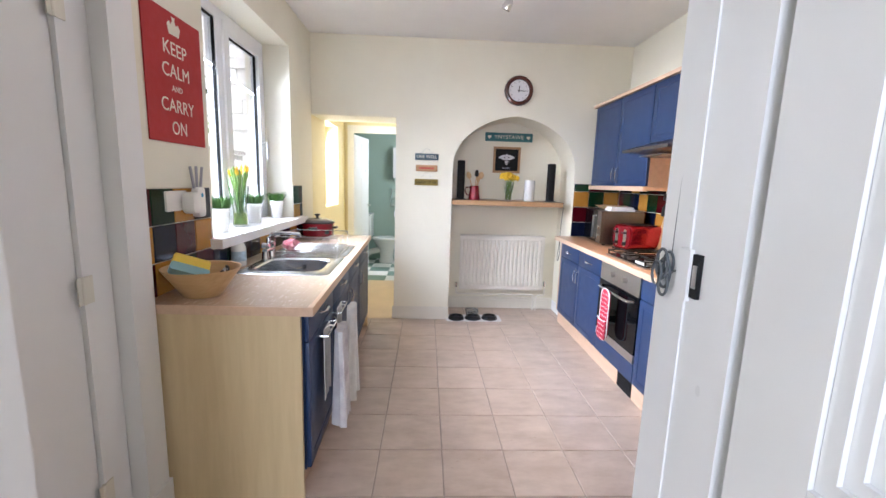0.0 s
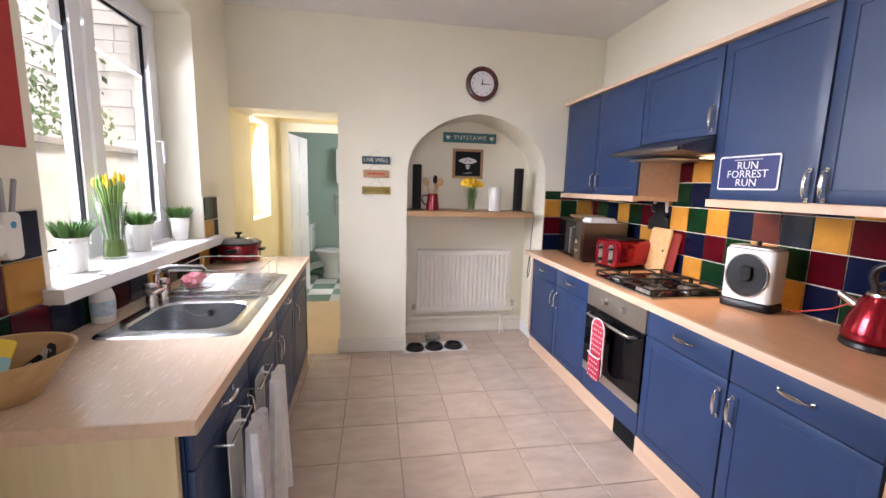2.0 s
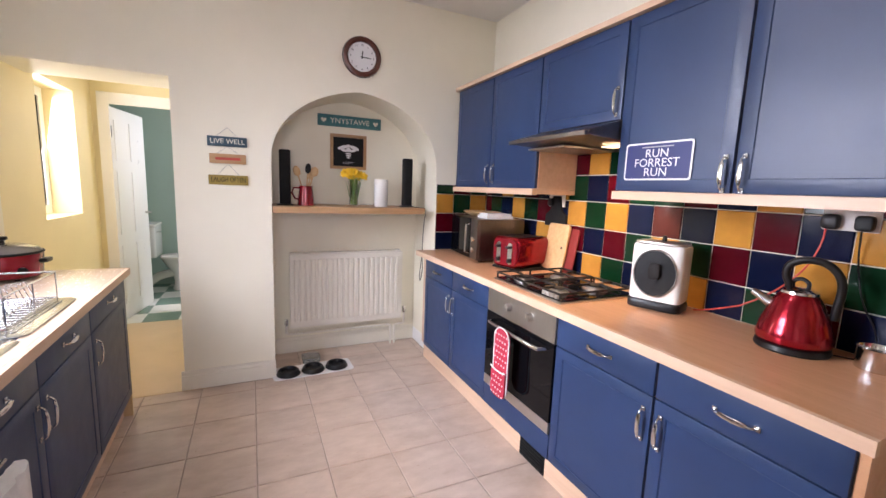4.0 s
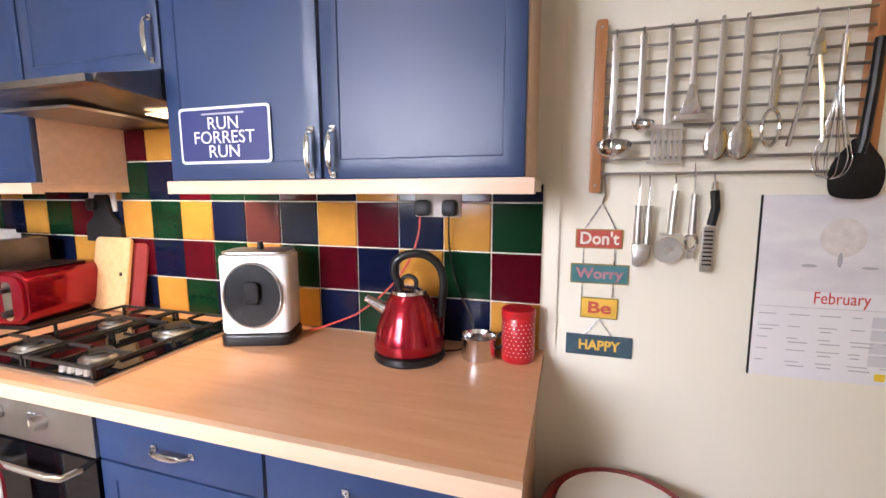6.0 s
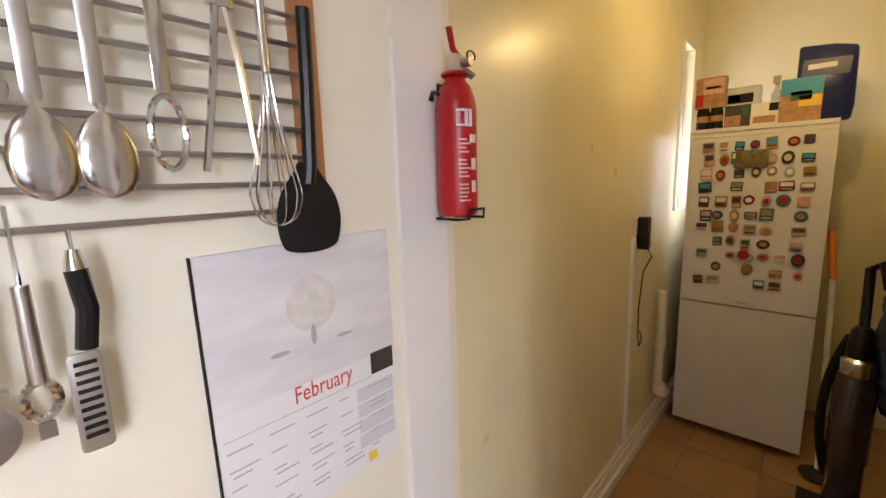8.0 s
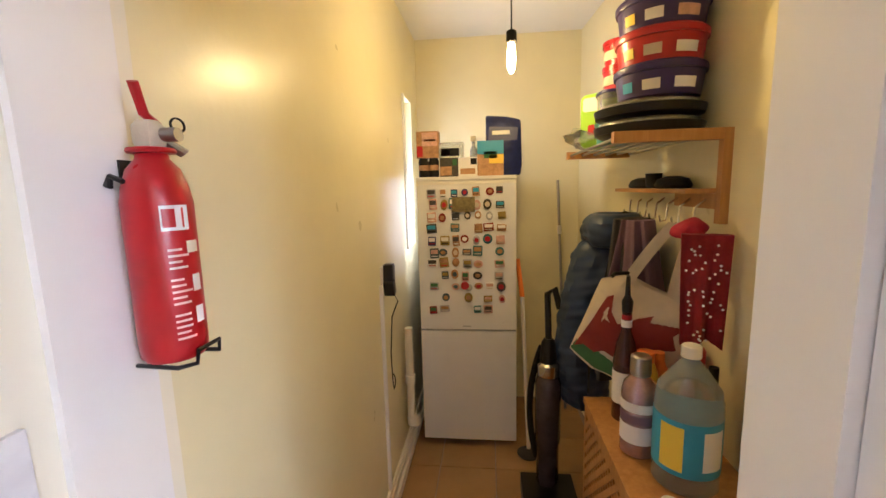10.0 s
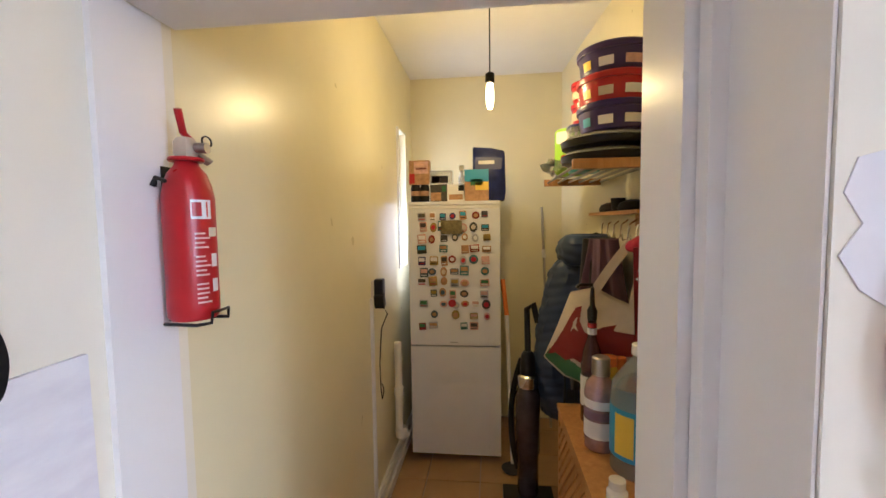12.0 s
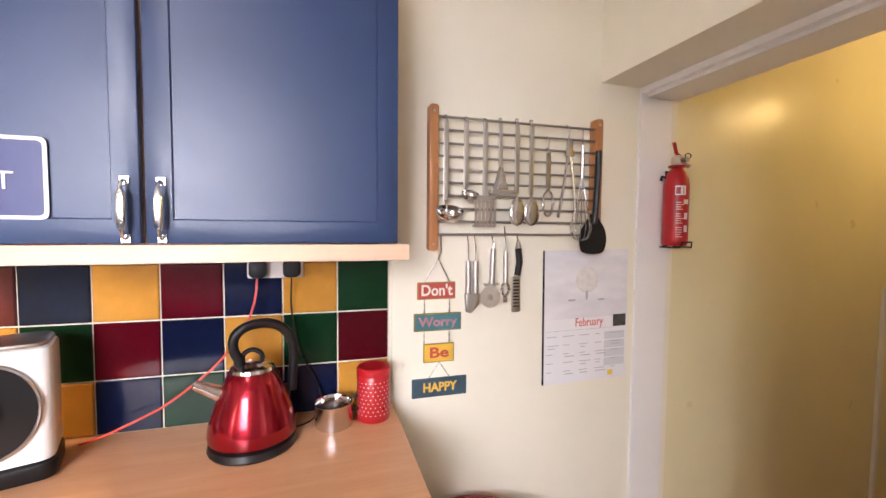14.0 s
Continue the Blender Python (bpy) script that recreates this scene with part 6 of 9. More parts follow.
part("photo_shape", prism(disc(1, 30, 0.044, 0.046), mt @ T(0.0, 0.125, 0.0089), 0.0004), mat("pale_grey_print", (0.70, 0.67, 0.64), 0.5, vary=0.12, scale=40), cal)
for u, v, a, b in ((-0.002, 0.072, 0.005, 0.018), (-0.06, 0.057, 0.016, 0.004), (0.055, 0.055, 0.016, 0.003)):
    part("photo_shape", prism(disc(1, 14, a, b), mt @ T(u, v, 0.0094), 0.0003), "grey_ink", cal)
words("February", 0.042, mt @ T(0.01, -0.022, 0.0084), "red_ink", cal, 0.0003, width=0.108)
part("inset_photo", prism(rounded(0.052, 0.042, 0.001, 1), mt @ T(0.132, -0.022, 0.0089), 0.0004), "slate", cal)
part("rule", box(-0.155, -0.0465, 0.0082, 0.105, -0.0455, 0.0085), "grey_ink", cal).matrix_local = mt
rnd = random.Random(5)
for j in range(5):
    for i in range(5):
        if i >= 0:
            u, v = -0.152 + i * 0.062, -0.066 - j * 0.030
            part("printed_line", box(u, v, 0.0082, u + rnd.uniform(0.018, 0.048), v + 0.0022, 0.0085), "grey_ink", cal).matrix_local = mt
            if rnd.random() < 0.45:
                part("printed_line", box(u + 0.004, v - 0.010, 0.0082, u + rnd.uniform(0.02, 0.045), v - 0.0075, 0.0085), "grey_ink", cal).matrix_local = mt
for j in range(4):
    part("column_shade", box(0.072, -0.087 - j * 0.031, 0.0082, 0.155, -0.060 - j * 0.031, 0.0084), mat("pale_grey_cell", (0.62, 0.62, 0.65), 0.7), cal).matrix_local = mt
part("badge", prism(rounded(0.020, 0.018, 0.003), mt @ T(0.098, -0.206, 0.0082), 0.0004), "label_yellow", cal)

# round bin lid below
binn = thing("pedal_bin", "red enamel kitchen bin with a domed lid", "bin")
BN = (1.742, 1.135, 0)
part("drum", lathe([(0.165, 0.001), (0.172, 0.01), (0.188, 0.50), (0.185, 0.505)], 44, center=BN), "red_gloss", binn)
part("rim", lathe([(0.182, 0.5055), (0.196, 0.510), (0.201, 0.522), (0.200, 0.538), (0.190, 0.548), (0.172, 0.549), (0.166, 0.540)], 44, center=BN), "red_gloss", binn)
# pale colour paints the reflection on the red lid's centre
part("lid", lathe([(0.165, 0.5405), (0.164, 0.552), (0.120, 0.562), (0.02, 0.566)], 44, center=BN), "ceramic", binn, "domed lid with a pale reflection put into its colour")

# ---- fire extinguisher on the pantry wall ----
ext = thing("fire_extinguisher", "red fire extinguisher on a black wall bracket", "fire extinguisher")
EC = (XE - 0.050, 0.328)
part("cylinder", lathe([(0.040, 1.335), (0.045, 1.342), (0.046, 1.36), (0.046, 1.575), (0.042, 1.60), (0.034, 1.625), (0.022, 1.640), (0.020, 1.648)], 40, center=(*EC, 0)), "red_paint", ext)
part("collar", lathe([(0.030, 1.6485), (0.032, 1.652), (0.030, 1.658), (0.02, 1.66)], 24, center=(*EC, 0)), "red_paint", ext)
part("valve", lathe([(0.016, 1.6605), (0.018, 1.668), (0.018, 1.70), (0.012, 1.712)], 14, center=(*EC, 0), power=4), "canvas", ext, "cream metal valve head")
part("gauge", cyl((EC[0] - 0.018, EC[1] - 0.006, 1.685), (EC[0] - 0.038, EC[1] - 0.010, 1.685), 0.014), "wire", ext)
part("lever", tube([(EC[0] - 0.004, EC[1] - 0.012, 1.706), (EC[0] - 0.006, EC[1] + 0.012, 1.722), (EC[0] - 0.012, EC[1] + 0.028, 1.760), (EC[0] - 0.016, EC[1] + 0.036, 1.775)], 0.007, 8), "red_paint", ext)
part("ring", tube([(EC[0] - 0.03, EC[1] - 0.020 + 0.014 * math.cos(a), 1.705 + 0.014 * math.sin(a)) for a in [k * 2 * math.pi / 18 for k in range(18)]], 0.002, 6, closed=True), "matt_black", ext)
part("nozzle", tube([(EC[0] - 0.01, EC[1] - 0.018, 1.672), (EC[0] - 0.02, EC[1] - 0.04, 1.652)], 0.009, 8), "wire", ext)
part("bracket", box(XE - 0.0075, EC[1] - 0.012, 1.33, XE - 0.0045, EC[1] + 0.012, 1.64), "black", ext)
part("bracket_wire", tube([(XE - 0.010, EC[1] + 0.03, 1.328), (EC[0] - 0.03, EC[1] + 0.035, 1.328), (EC[0] - 0.050, EC[1] + 0.02, 1.330), (EC[0] - 0.052, EC[1] + 0.018, 1.350), (EC[0] - 0.052, EC[1] - 0.03, 1.350), (EC[0] - 0.048, EC[1] - 0.034, 1.330), (XE - 0.010, EC[1] - 0.034, 1.328)], 0.0035, 6), "black", ext)
part("strap", tube([(XE - 0.006, EC[1] + 0.030, 1.60), (XE - 0.018, EC[1] + 0.040, 1.615), (XE - 0.040, EC[1] + 0.044, 1.607)], 0.004, 6), "black", ext)


def wrap(parent, a0, a1, z0, z1, material, name="label_print", r=0.0464):
    bm = bmesh.new()
    n = 8
    lo = [bm.verts.new((EC[0] + r * math.cos(a0 + (a1 - a0) * i / n), EC[1] + r * math.sin(a0 + (a1 - a0) * i / n), z0)) for i in range(n + 1)]
    hi = [bm.verts.new((EC[0] + r * math.cos(a0 + (a1 - a0) * i / n), EC[1] + r * math.sin(a0 + (a1 - a0) * i / n), z1)) for i in range(n + 1)]
    for i in range(n):
        bm.faces.new((lo[i], lo[i + 1], hi[i + 1], hi[i]))
    return part(name, bm, material, parent)


A = math.pi * 0.90
wrap(ext, A - 0.55, A + 0.28, 1.535, 1.572, "paper")
wrap(ext, A - 0.50, A - 0.14, 1.540, 1.567, "red_paint", r=0.0467)
wrap(ext, A + 0.05, A + 0.12, 1.539, 1.568, "red_ink", r=0.0467)
rnd = random.Random(8)
for k in range(16):
    z = 1.505 - k * 0.009
    if k % 6 != 4:
        wrap(ext, A - 0.45, A - 0.45 + rnd.uniform(0.35, 0.62), z, z + 0.0034, "dot")
for z in (1.44, 1.39):
    wrap(ext, A + 0.20, A + 0.55, z, z + 0.026, "paper")
wrap(ext, A + 0.12, A + 0.6, 1.50, 1.518, "cream_ink")

for ob in ext.children:
    for v in ob.data.vertices:
        v.co.z = 1.358 + (v.co.z - 1.335) * 0.895 if v.co.z < 1.65 else 1.640 + (v.co.z - 1.65) * 0.66
        if v.co.x < XE - 0.0044:
            v.co.x, v.co.y = EC[0] + (v.co.x - EC[0]) * 0.92, EC[1] + (v.co.y - EC[1]) * 0.92

# ---- padded letter holder on the south wall ----
hold = thing("letter_holder", "round red spotted padded letter holder with lace ribbons", "letter holder")
HM = on_south(0.849, 1.407)
HR = 0.175
bm = lathe([(HR * 0.96, 0.002), (HR, 0.010), (HR * 0.985, 0.020), (HR * 0.9, 0.028), (HR * 0.5, 0.032), (0.01, 0.028)], 56)
bm.transform(HM)
part("pad", bm, "cloth_red", hold)
bm = bmesh.new()
for j in range(-19, 20):
    for i in range(-17, 18):
        u, v = i * 0.0106 + (0.0053 if j % 2 else 0), j * 0.0094
        q = math.hypot(u, v)
        if q < HR * 0.94:
            w = 0.0325 - 0.0045 * max(0, (q / HR - 0.5) * 2) ** 2
            bm.faces.new([bm.verts.new(HM @ Vector((u + 0.0015 * math.cos(a), v + 0.0015 * math.sin(a), w))) for a in [k * math.pi / 3 for k in range(6)]])
tagged(part("spot_pattern", bm, "dot", hold), kind="stuff")
BU, BV = -0.109, 0.035
for du, dv in ((-0.66, 0.75), (-0.78, -0.62), (0.66, -0.75), (0.78, 0.62)):
    bm = bmesh.new()
    prev = None
    for k in range(26):
        u, v = BU + du * 0.012 * k, BV + dv * 0.012 * k
        q = math.hypot(u, v)
        if q > HR * 0.985:
            break
        w = 0.0342 - 0.006 * max(0, (q / HR - 0.5) * 2) ** 2
        e = [bm.verts.new(HM @ Vector((u - t * dv * 0.0085, v + t * du * 0.0085, w))) for t in (-1, 1)]
        if prev:
            bm.faces.new((prev[0], prev[1], e[1], e[0]))
        prev = e
    part("ribbon", bm, "lace", hold)
bm = lathe([(0.014, 0.030), (0.016, 0.038), (0.010, 0.044), (0.002, 0.045)], 20)
bm.transform(HM @ T(BU, BV, 0))
part("button", bm, "cloth_red", hold)
letter = thing("letter", "white printed letter tucked in the holder", "letter", "papers in the holder")
lm = HM @ T(-0.035, 0.105, 0.036) @ pose(0, 0, 0, 0, 0, 35)
part("sheet", prism(rounded(0.17, 0.12, 0.001, 1), lm, 0.0012), "paper", letter)
for k in range(4):
    part("printed_line", box(-0.05, 0.03 - k * 0.012, 0.0014, 0.03 + 0.02 * (k % 2), 0.0325 - k * 0.012, 0.0017), "grey_ink", letter).matrix_local = lm
card = thing("greeting_card", "white card with a blue drop emblem tucked in the holder", "card", "papers in the holder")
lm = HM @ T(-0.045, -0.085, 0.036) @ pose(0, 0, 0, 0, 0, 38)
part("sheet", prism(rounded(0.16, 0.105, 0.001, 1), lm, 0.012), "paper", card)
part("emblem", prism([(0.02 * math.sin(a) * (1 + 0.2 * math.cos(a)), 0.026 * math.cos(a)) for a in [k * math.pi / 10 for k in range(20)]], lm @ T(-0.02, 0.0, 0.0125) @ pose(0, 0, 0, 0, 0, 40), 0.0004), mat("blue_emblem", (0.03, 0.06, 0.30), 0.5), card)
cutp = thing("paper_cutout", "white paper cut-out with a scalloped edge behind the holder", "paper")
pts = [(0.045, -0.06), (0.0, -0.03), (-0.018, 0.0), (0.0, 0.028), (-0.016, 0.055), (-0.006, 0.085), (0.03, 0.095), (0.06, 0.075), (0.16, 0.135), (0.22, 0.145), (0.30, 0.13), (0.30, -0.05)]
part("sheet", prism([(u - 0.20, v + 0.085) for u, v in pts], HM @ T(0, 0, -0.0), 0.0018), "paper", cutp)
for u, v in ((-0.03, 0.19), (-0.085, 0.155), (-0.125, 0.12)):
    part("print_mark", prism(disc(1, 10, 0.012, 0.007), HM @ T(u, v, 0.0019) @ pose(0, 0, 0, 0, 0, 40), 0.0004), "grey_ink", cutp)
coil = thing("coiled_cable", "coiled dark cable hanging on the doorway lining", "cable")
M["grey_cable"] = mat("dark_grey_cable", (0.10, 0.11, 0.12), 0.45)
for k in range(5):
    rr = 0.013 + 0.003 * (k % 2)
    part("loop", tube([(DX1 - 0.0575 - 0.004 * k, 0.622 + rr * math.cos(a) + 0.004 * math.sin(k * 2), 1.238 - 0.016 * (k % 3) + 1.5 * rr * math.sin(a)) for a in [q * 2 * math.pi / 22 for q in range(22)]], 0.0024, 6, closed=True), "grey_cable", coil)
part("tail", tube([(DX1 - 0.056, 0.618, 1.25), (DX1 - 0.055, 0.6145, 1.40), (DX1 - 0.055, 0.6145, 1.95)], 0.0014, 6), "grey_cable", coil)
part("tail", tube([(DX1 - 0.060, 0.622, 1.235), (DX1 - 0.060, 0.605, 1.228), (DX1 - 0.060, 0.588, 1.235)], 0.0014, 6), "grey_cable", coil)
# ---- sink side: what stands and hangs there ----
poster = thing("poster", "red canvas poster with white printed words and crown", "poster")
pm = on_west(1.882, 1.755)
part("canvas", prism(rounded(0.405, 0.530, 0.001, 1), pm @ T(0, 0, 0.001), 0.006), "poster_red", poster)
for txt, v, size, w in (("KEEP", 0.118, 0.078, 0.165), ("CALM", 0.028, 0.078, 0.190), ("AND", -0.040, 0.034, 0.075), ("CARRY", -0.113, 0.078, 0.235), ("ON", -0.205, 0.078, 0.105)):
    words(txt, size, pm @ T(0.0, v, 0.0074), "cream_ink", poster, 0.0004, width=w)
part("crown", prism([(-0.034, 0), (0.034, 0), (0.046, 0.036), (0.030, 0.052), (0.018, 0.040), (0.008, 0.056), (0.012, 0.072), (-0.012, 0.072), (-0.008, 0.056), (-0.018, 0.040), (-0.030, 0.052), (-0.046, 0.036)], pm @ T(0, 0.178, 0.0072), 0.0006), "cream_ink", poster)

sock = thing("wall_socket", "white double socket on the tiles", "socket")
m = on_west(1.80, 1.245, XW + 0.010)
part("plate", prism(rounded(0.146, 0.085, 0.006), m @ T(0, 0, 0.0005), 0.012), "white", sock, bevel=0.002)
fresh = thing("air_freshener", "white plug-in air freshener in the socket", "air freshener")
part("body", prism([(u, v - 0.005) for u, v in rounded(0.060, 0.095, 0.024)], m @ T(0.055, -0.005, 0.0132), 0.055), "white", fresh, bevel=0.010)
wifi = thing("wifi_extender", "white plug-in wireless extender with three grey aerials", "router")
part("body", prism(rounded(0.062, 0.135, 0.018), m @ T(0.135, -0.01, 0.0132), 0.034), "white", wifi, bevel=0.006)
for du, lean in ((-0.030, 14), (0.0, 0), (0.032, -12)):
    part("aerial", prism(rounded(0.014, 0.10, 0.005), m @ T(0.135 + du, 0.072, 0.022) @ pose(0, 0, 0, 0, 0, lean) @ T(0, 0.03, 0), 0.008), mat("grey_plastic", (0.32, 0.31, 0.34), 0.4), wifi, bevel=0.002)
part("status_light", prism(disc(0.010, 20), m @ T(0.135, 0.022, 0.0475), 0.0005), "label_blue", wifi)
part("socket_arm", prism(rounded(0.03, 0.03, 0.004), m @ T(0.100, 0, 0.0132), 0.02), "white", wifi)

SZ = 1.0438
for x, y, seed in ((-1.105, 2.365, 1), (-1.135, 2.90, 2), (-1.135, 3.335, 3)):
    p = thing("potted_plant", "small grassy plant in a white lace-edged pot", "plant", "plants on the window sill")
    part("pot", lathe([(0.037, 0.0005), (0.039, 0.004), (0.050, 0.130), (0.052, 0.134), (0.048, 0.134), (0.044, 0.118), (0.032, 0.012)], 32, center=(x, y, SZ)), "ceramic", p)
    for k in range(16):
        a = 2 * math.pi * k / 16
        part("scallop", lathe([(0.001, -0.0055), (0.0065, 0), (0.001, 0.0055)], 8, center=(x + 0.0495 * math.cos(a), y + 0.0495 * math.sin(a), SZ + 0.118)), "ceramic", p)
    part("soil", lathe([(0.0435, 0.0), (0.0435, 0.004)], 20, center=(x, y, SZ + 0.115)), "matt_black", p)
    part("foliage", grass((x, y, SZ + 0.119), 300, 0.042, 0.085, seed), "leaf", p)
vase_of_daffodils(-1.125, 2.66, SZ, 0.255, 0.046, 0.056, 26, 0.062, 0.365, 0.34, "glass vase of budding daffodils on the window sill", 0.04, 9)

soap = thing("soap_bottle", "white pump soap bottle with blue label", "soap bottle")
sc = (-0.985, 2.30, LZT + 0.0006)
part("bottle", lathe([(0.034, 0.0), (0.038, 0.006), (0.038, 0.10), (0.030, 0.125), (0.014, 0.135), (0.014, 0.145)], 24, center=sc, sy=1.15), "ceramic", soap)
part("label", lathe([(0.0385, 0.03), (0.0385, 0.085)], 24, center=sc, sy=1.15), mat("pale_blue_label", (0.45, 0.58, 0.68), 0.4, vary=0.3, scale=30), soap)
part("pump", tube([(sc[0], sc[1], sc[2] + 0.1455), (sc[0], sc[1], sc[2] + 0.185), (sc[0] + 0.015, sc[1], sc[2] + 0.190), (sc[0] + 0.045, sc[1], sc[2] + 0.180)], 0.006), "ceramic", soap)

bowl = thing("wooden_bowl", "wide tapered pale bamboo bowl on the worktop", "bowl")
bc = (-0.868, 1.70, LZT + 0.0006)
part("shell", lathe([(0.070, 0.0), (0.074, 0.004), (0.146, 0.112), (0.149, 0.118), (0.142, 0.116), (0.068, 0.010)], 44, center=bc), "bamboo", bowl)
pack = thing("snack_packet", "yellow and blue snack packet lying in the bowl", "packet")
bm = prism(rounded(0.14, 0.10, 0.012), T(bc[0] - 0.04, bc[1] - 0.02, bc[2] + 0.112) @ pose(0, 0, 0, 35, 22, 30), 0.03)
part("wrapper", bm, "label_yellow", pack, bevel=0.010)
part("band", prism(rounded(0.142, 0.045, 0.012), T(bc[0] - 0.04, bc[1] - 0.02, bc[2] + 0.112) @ pose(0, 0, 0, 35, 22, 30) @ T(0, -0.029, -0.0006), 0.0312), mat("pale_blue_wrapper", (0.25, 0.45, 0.48), 0.35), pack)
keys = thing("key_bunch", "bunch of dark keys lying in the bowl", "keys")
for k in range(4):
    part("key", prism(rounded(0.05, 0.018, 0.006), T(bc[0] + 0.055 + 0.008 * k, bc[1] + 0.02 * k - 0.01, bc[2] + 0.075 + 0.007 * k) @ pose(0, 0, 0, 15 * k, -35, 40 * k), 0.005), "matt_black" if k % 2 else "wire", keys)

drain = thing("dish_rack", "chrome wire dish rack standing on the drainer", "dish rack")
DX_0, DX_1, DY_0, DY_1, DZ = -0.915, -0.49, 2.68, 3.09, LZT + 0.012
for z in (DZ + 0.004, DZ + 0.105):
    part("rim", tube([(DX_0, DY_0, z), (DX_1, DY_0, z), (DX_1, DY_1, z), (DX_0, DY_1, z)], 0.0032, 6, closed=True), "chrome", drain)
for x, y in ((DX_0, DY_0), (DX_1, DY_0), (DX_1, DY_1), (DX_0, DY_1), (DX_1, (DY_0 + DY_1) / 2), (DX_0, (DY_0 + DY_1) / 2)):
    part("post", tube([(x, y, DZ - 0.0055), (x, y, DZ + 0.105)], 0.003, 6), "chrome", drain)
for k in range(13):
    y = DY_0 + 0.0315 * (k + 0.5)
    part("rod", tube([(DX_0, y, DZ + 0.004), (DX_1, y, DZ + 0.004)], 0.002, 5), "chrome", drain)
for k in range(10):
    y = DY_0 + 0.035 * (k + 1)
    part("divider", tube([(-0.62, y, DZ + 0.005), (-0.62, y - 0.01, DZ + 0.075), (-0.56, y - 0.012, DZ + 0.085), (-0.535, y, DZ + 0.005)], 0.0018, 5), "chrome", drain)
for k in range(4):
    x = DX_0 + 0.105 * (k + 0.5)
    part("rail", tube([(x, DY_0, DZ + 0.0095), (x, DY_1, DZ + 0.0095)], 0.002, 5), "chrome", drain)
cl = thing("dish_cloth", "crumpled pink dish cloth in the dish rack", "cloth")
bm = bmesh.new()
bmesh.ops.create_icosphere(bm, subdivisions=3, radius=0.05)
for v in bm.verts:
    d = noise.noise(v.co * 38) * 0.020 + noise.noise(v.co * 90) * 0.008
    v.co = v.co * (1 + d / 0.05)
    v.co.z *= 0.7
bm.transform(T(-0.835, 2.73, DZ + 0.052))
part("cloth", bm, mat("pink_cloth", (0.62, 0.10, 0.16), 0.9, other=(0.75, 0.45, 0.45), scale=30), cl)

cook = thing("slow_cooker", "glossy red slow cooker with glass lid", "slow cooker")
kk = (-0.885, 3.60, LZT + 0.0006)
part("base", lathe([(0.125, 0.010), (0.135, 0.015), (0.142, 0.115), (0.140, 0.12)], 40, center=kk), "red_gloss", cook)
for a in (45, 135, 225, 315):
    part("foot", cyl((kk[0] + 0.1 * math.cos(radians(a)), kk[1] + 0.1 * math.sin(radians(a)), kk[2]), (kk[0] + 0.1 * math.cos(radians(a)), kk[1] + 0.1 * math.sin(radians(a)), kk[2] + 0.0105), 0.012), "black", cook)
part("crock_rim", lathe([(0.143, 0.1205), (0.146, 0.126), (0.142, 0.131)], 40, center=kk), "matt_black", cook)
part("lid", lathe([(0.138, 0.1315), (0.125, 0.145), (0.07, 0.162), (0.012, 0.166)], 36, center=kk), mat("smoky_glass", (0.25, 0.22, 0.2), 0.08, trans=0.4), cook)
part("lid_knob", lathe([(0.012, 0.1665), (0.010, 0.178), (0.024, 0.186), (0.022, 0.198), (0.004, 0.200)], 20, center=kk), "black", cook)
for s in (-1, 1):
    part("handle", prism(rounded(0.07, 0.02, 0.008), Matrix(((1, 0, 0, kk[0]), (0, 0, s, kk[1] + s * 0.138), (0, 1, 0, kk[2] + 0.085), (0, 0, 0, 1))), 0.03), "black", cook, bevel=0.003)
    part("handle", prism(rounded(0.07, 0.02, 0.008), Matrix(((0, 0, s, kk[0] + s * 0.138), (1, 0, 0, kk[1]), (0, 1, 0, kk[2] + 0.085), (0, 0, 0, 1))), 0.03), "black", cook, bevel=0.003)
part("dial", cyl((kk[0] + 0.1, kk[1] - 0.1, kk[2] + 0.05), (kk[0] + 0.112, kk[1] - 0.112, kk[2] + 0.05), 0.016), "black", cook)

for y, w, h, seed, lab in ((1.84, 0.15, 0.46, 3, "pale patterned tea towel over a chrome door rail"), (2.17, 0.15, 0.52, 6, "white tea towel over a chrome door rail")):
    rl = thing("towel_rail", "chrome over-door towel rail", "towel rail", "towel rails")
    X = FXW + 0.045
    part("bar", tube([(FXW + 0.001, y - w / 2 - 0.03, 0.672), (X, y - w / 2 - 0.03, 0.672), (X, y + w / 2 + 0.03, 0.672), (FXW + 0.001, y + w / 2 + 0.03, 0.672)], 0.005, 8), "chrome", rl)
    tw = thing("tea_towel", lab, "tea towel", "tea towels")
    mm_ = Matrix(((0, 0, 1, X - 0.002), (-1, 0, 0, y), (0, 1, 0, 0.682), (0, 0, 0, 1)))
    part("front_fall", drape(mm_, w, h, 0.040, 4, 0.026, 0.95, seed), "cloth_white" if seed == 6 else mat("grey_print_towel", (0.76, 0.73, 0.71), 0.95, other=(0.55, 0.50, 0.53), scale=14, bump=0.4, bump_scale=180), tw)
    part("back_fall", drape(Matrix(((0, 0, 1, FXW + 0.012), (-1, 0, 0, y + 0.01), (0, 1, 0, 0.680), (0, 0, 0, 1))), w * 0.9, h * 0.72, 0.006, 4, 0.003, 0.95, seed + 1), "cloth_white", tw)
    part("fold", tube([(FXW + 0.020, y, 0.682), (X - 0.01, y, 0.688), (X + 0.012, y, 0.684)], 0.004, 6), "cloth_white", tw)

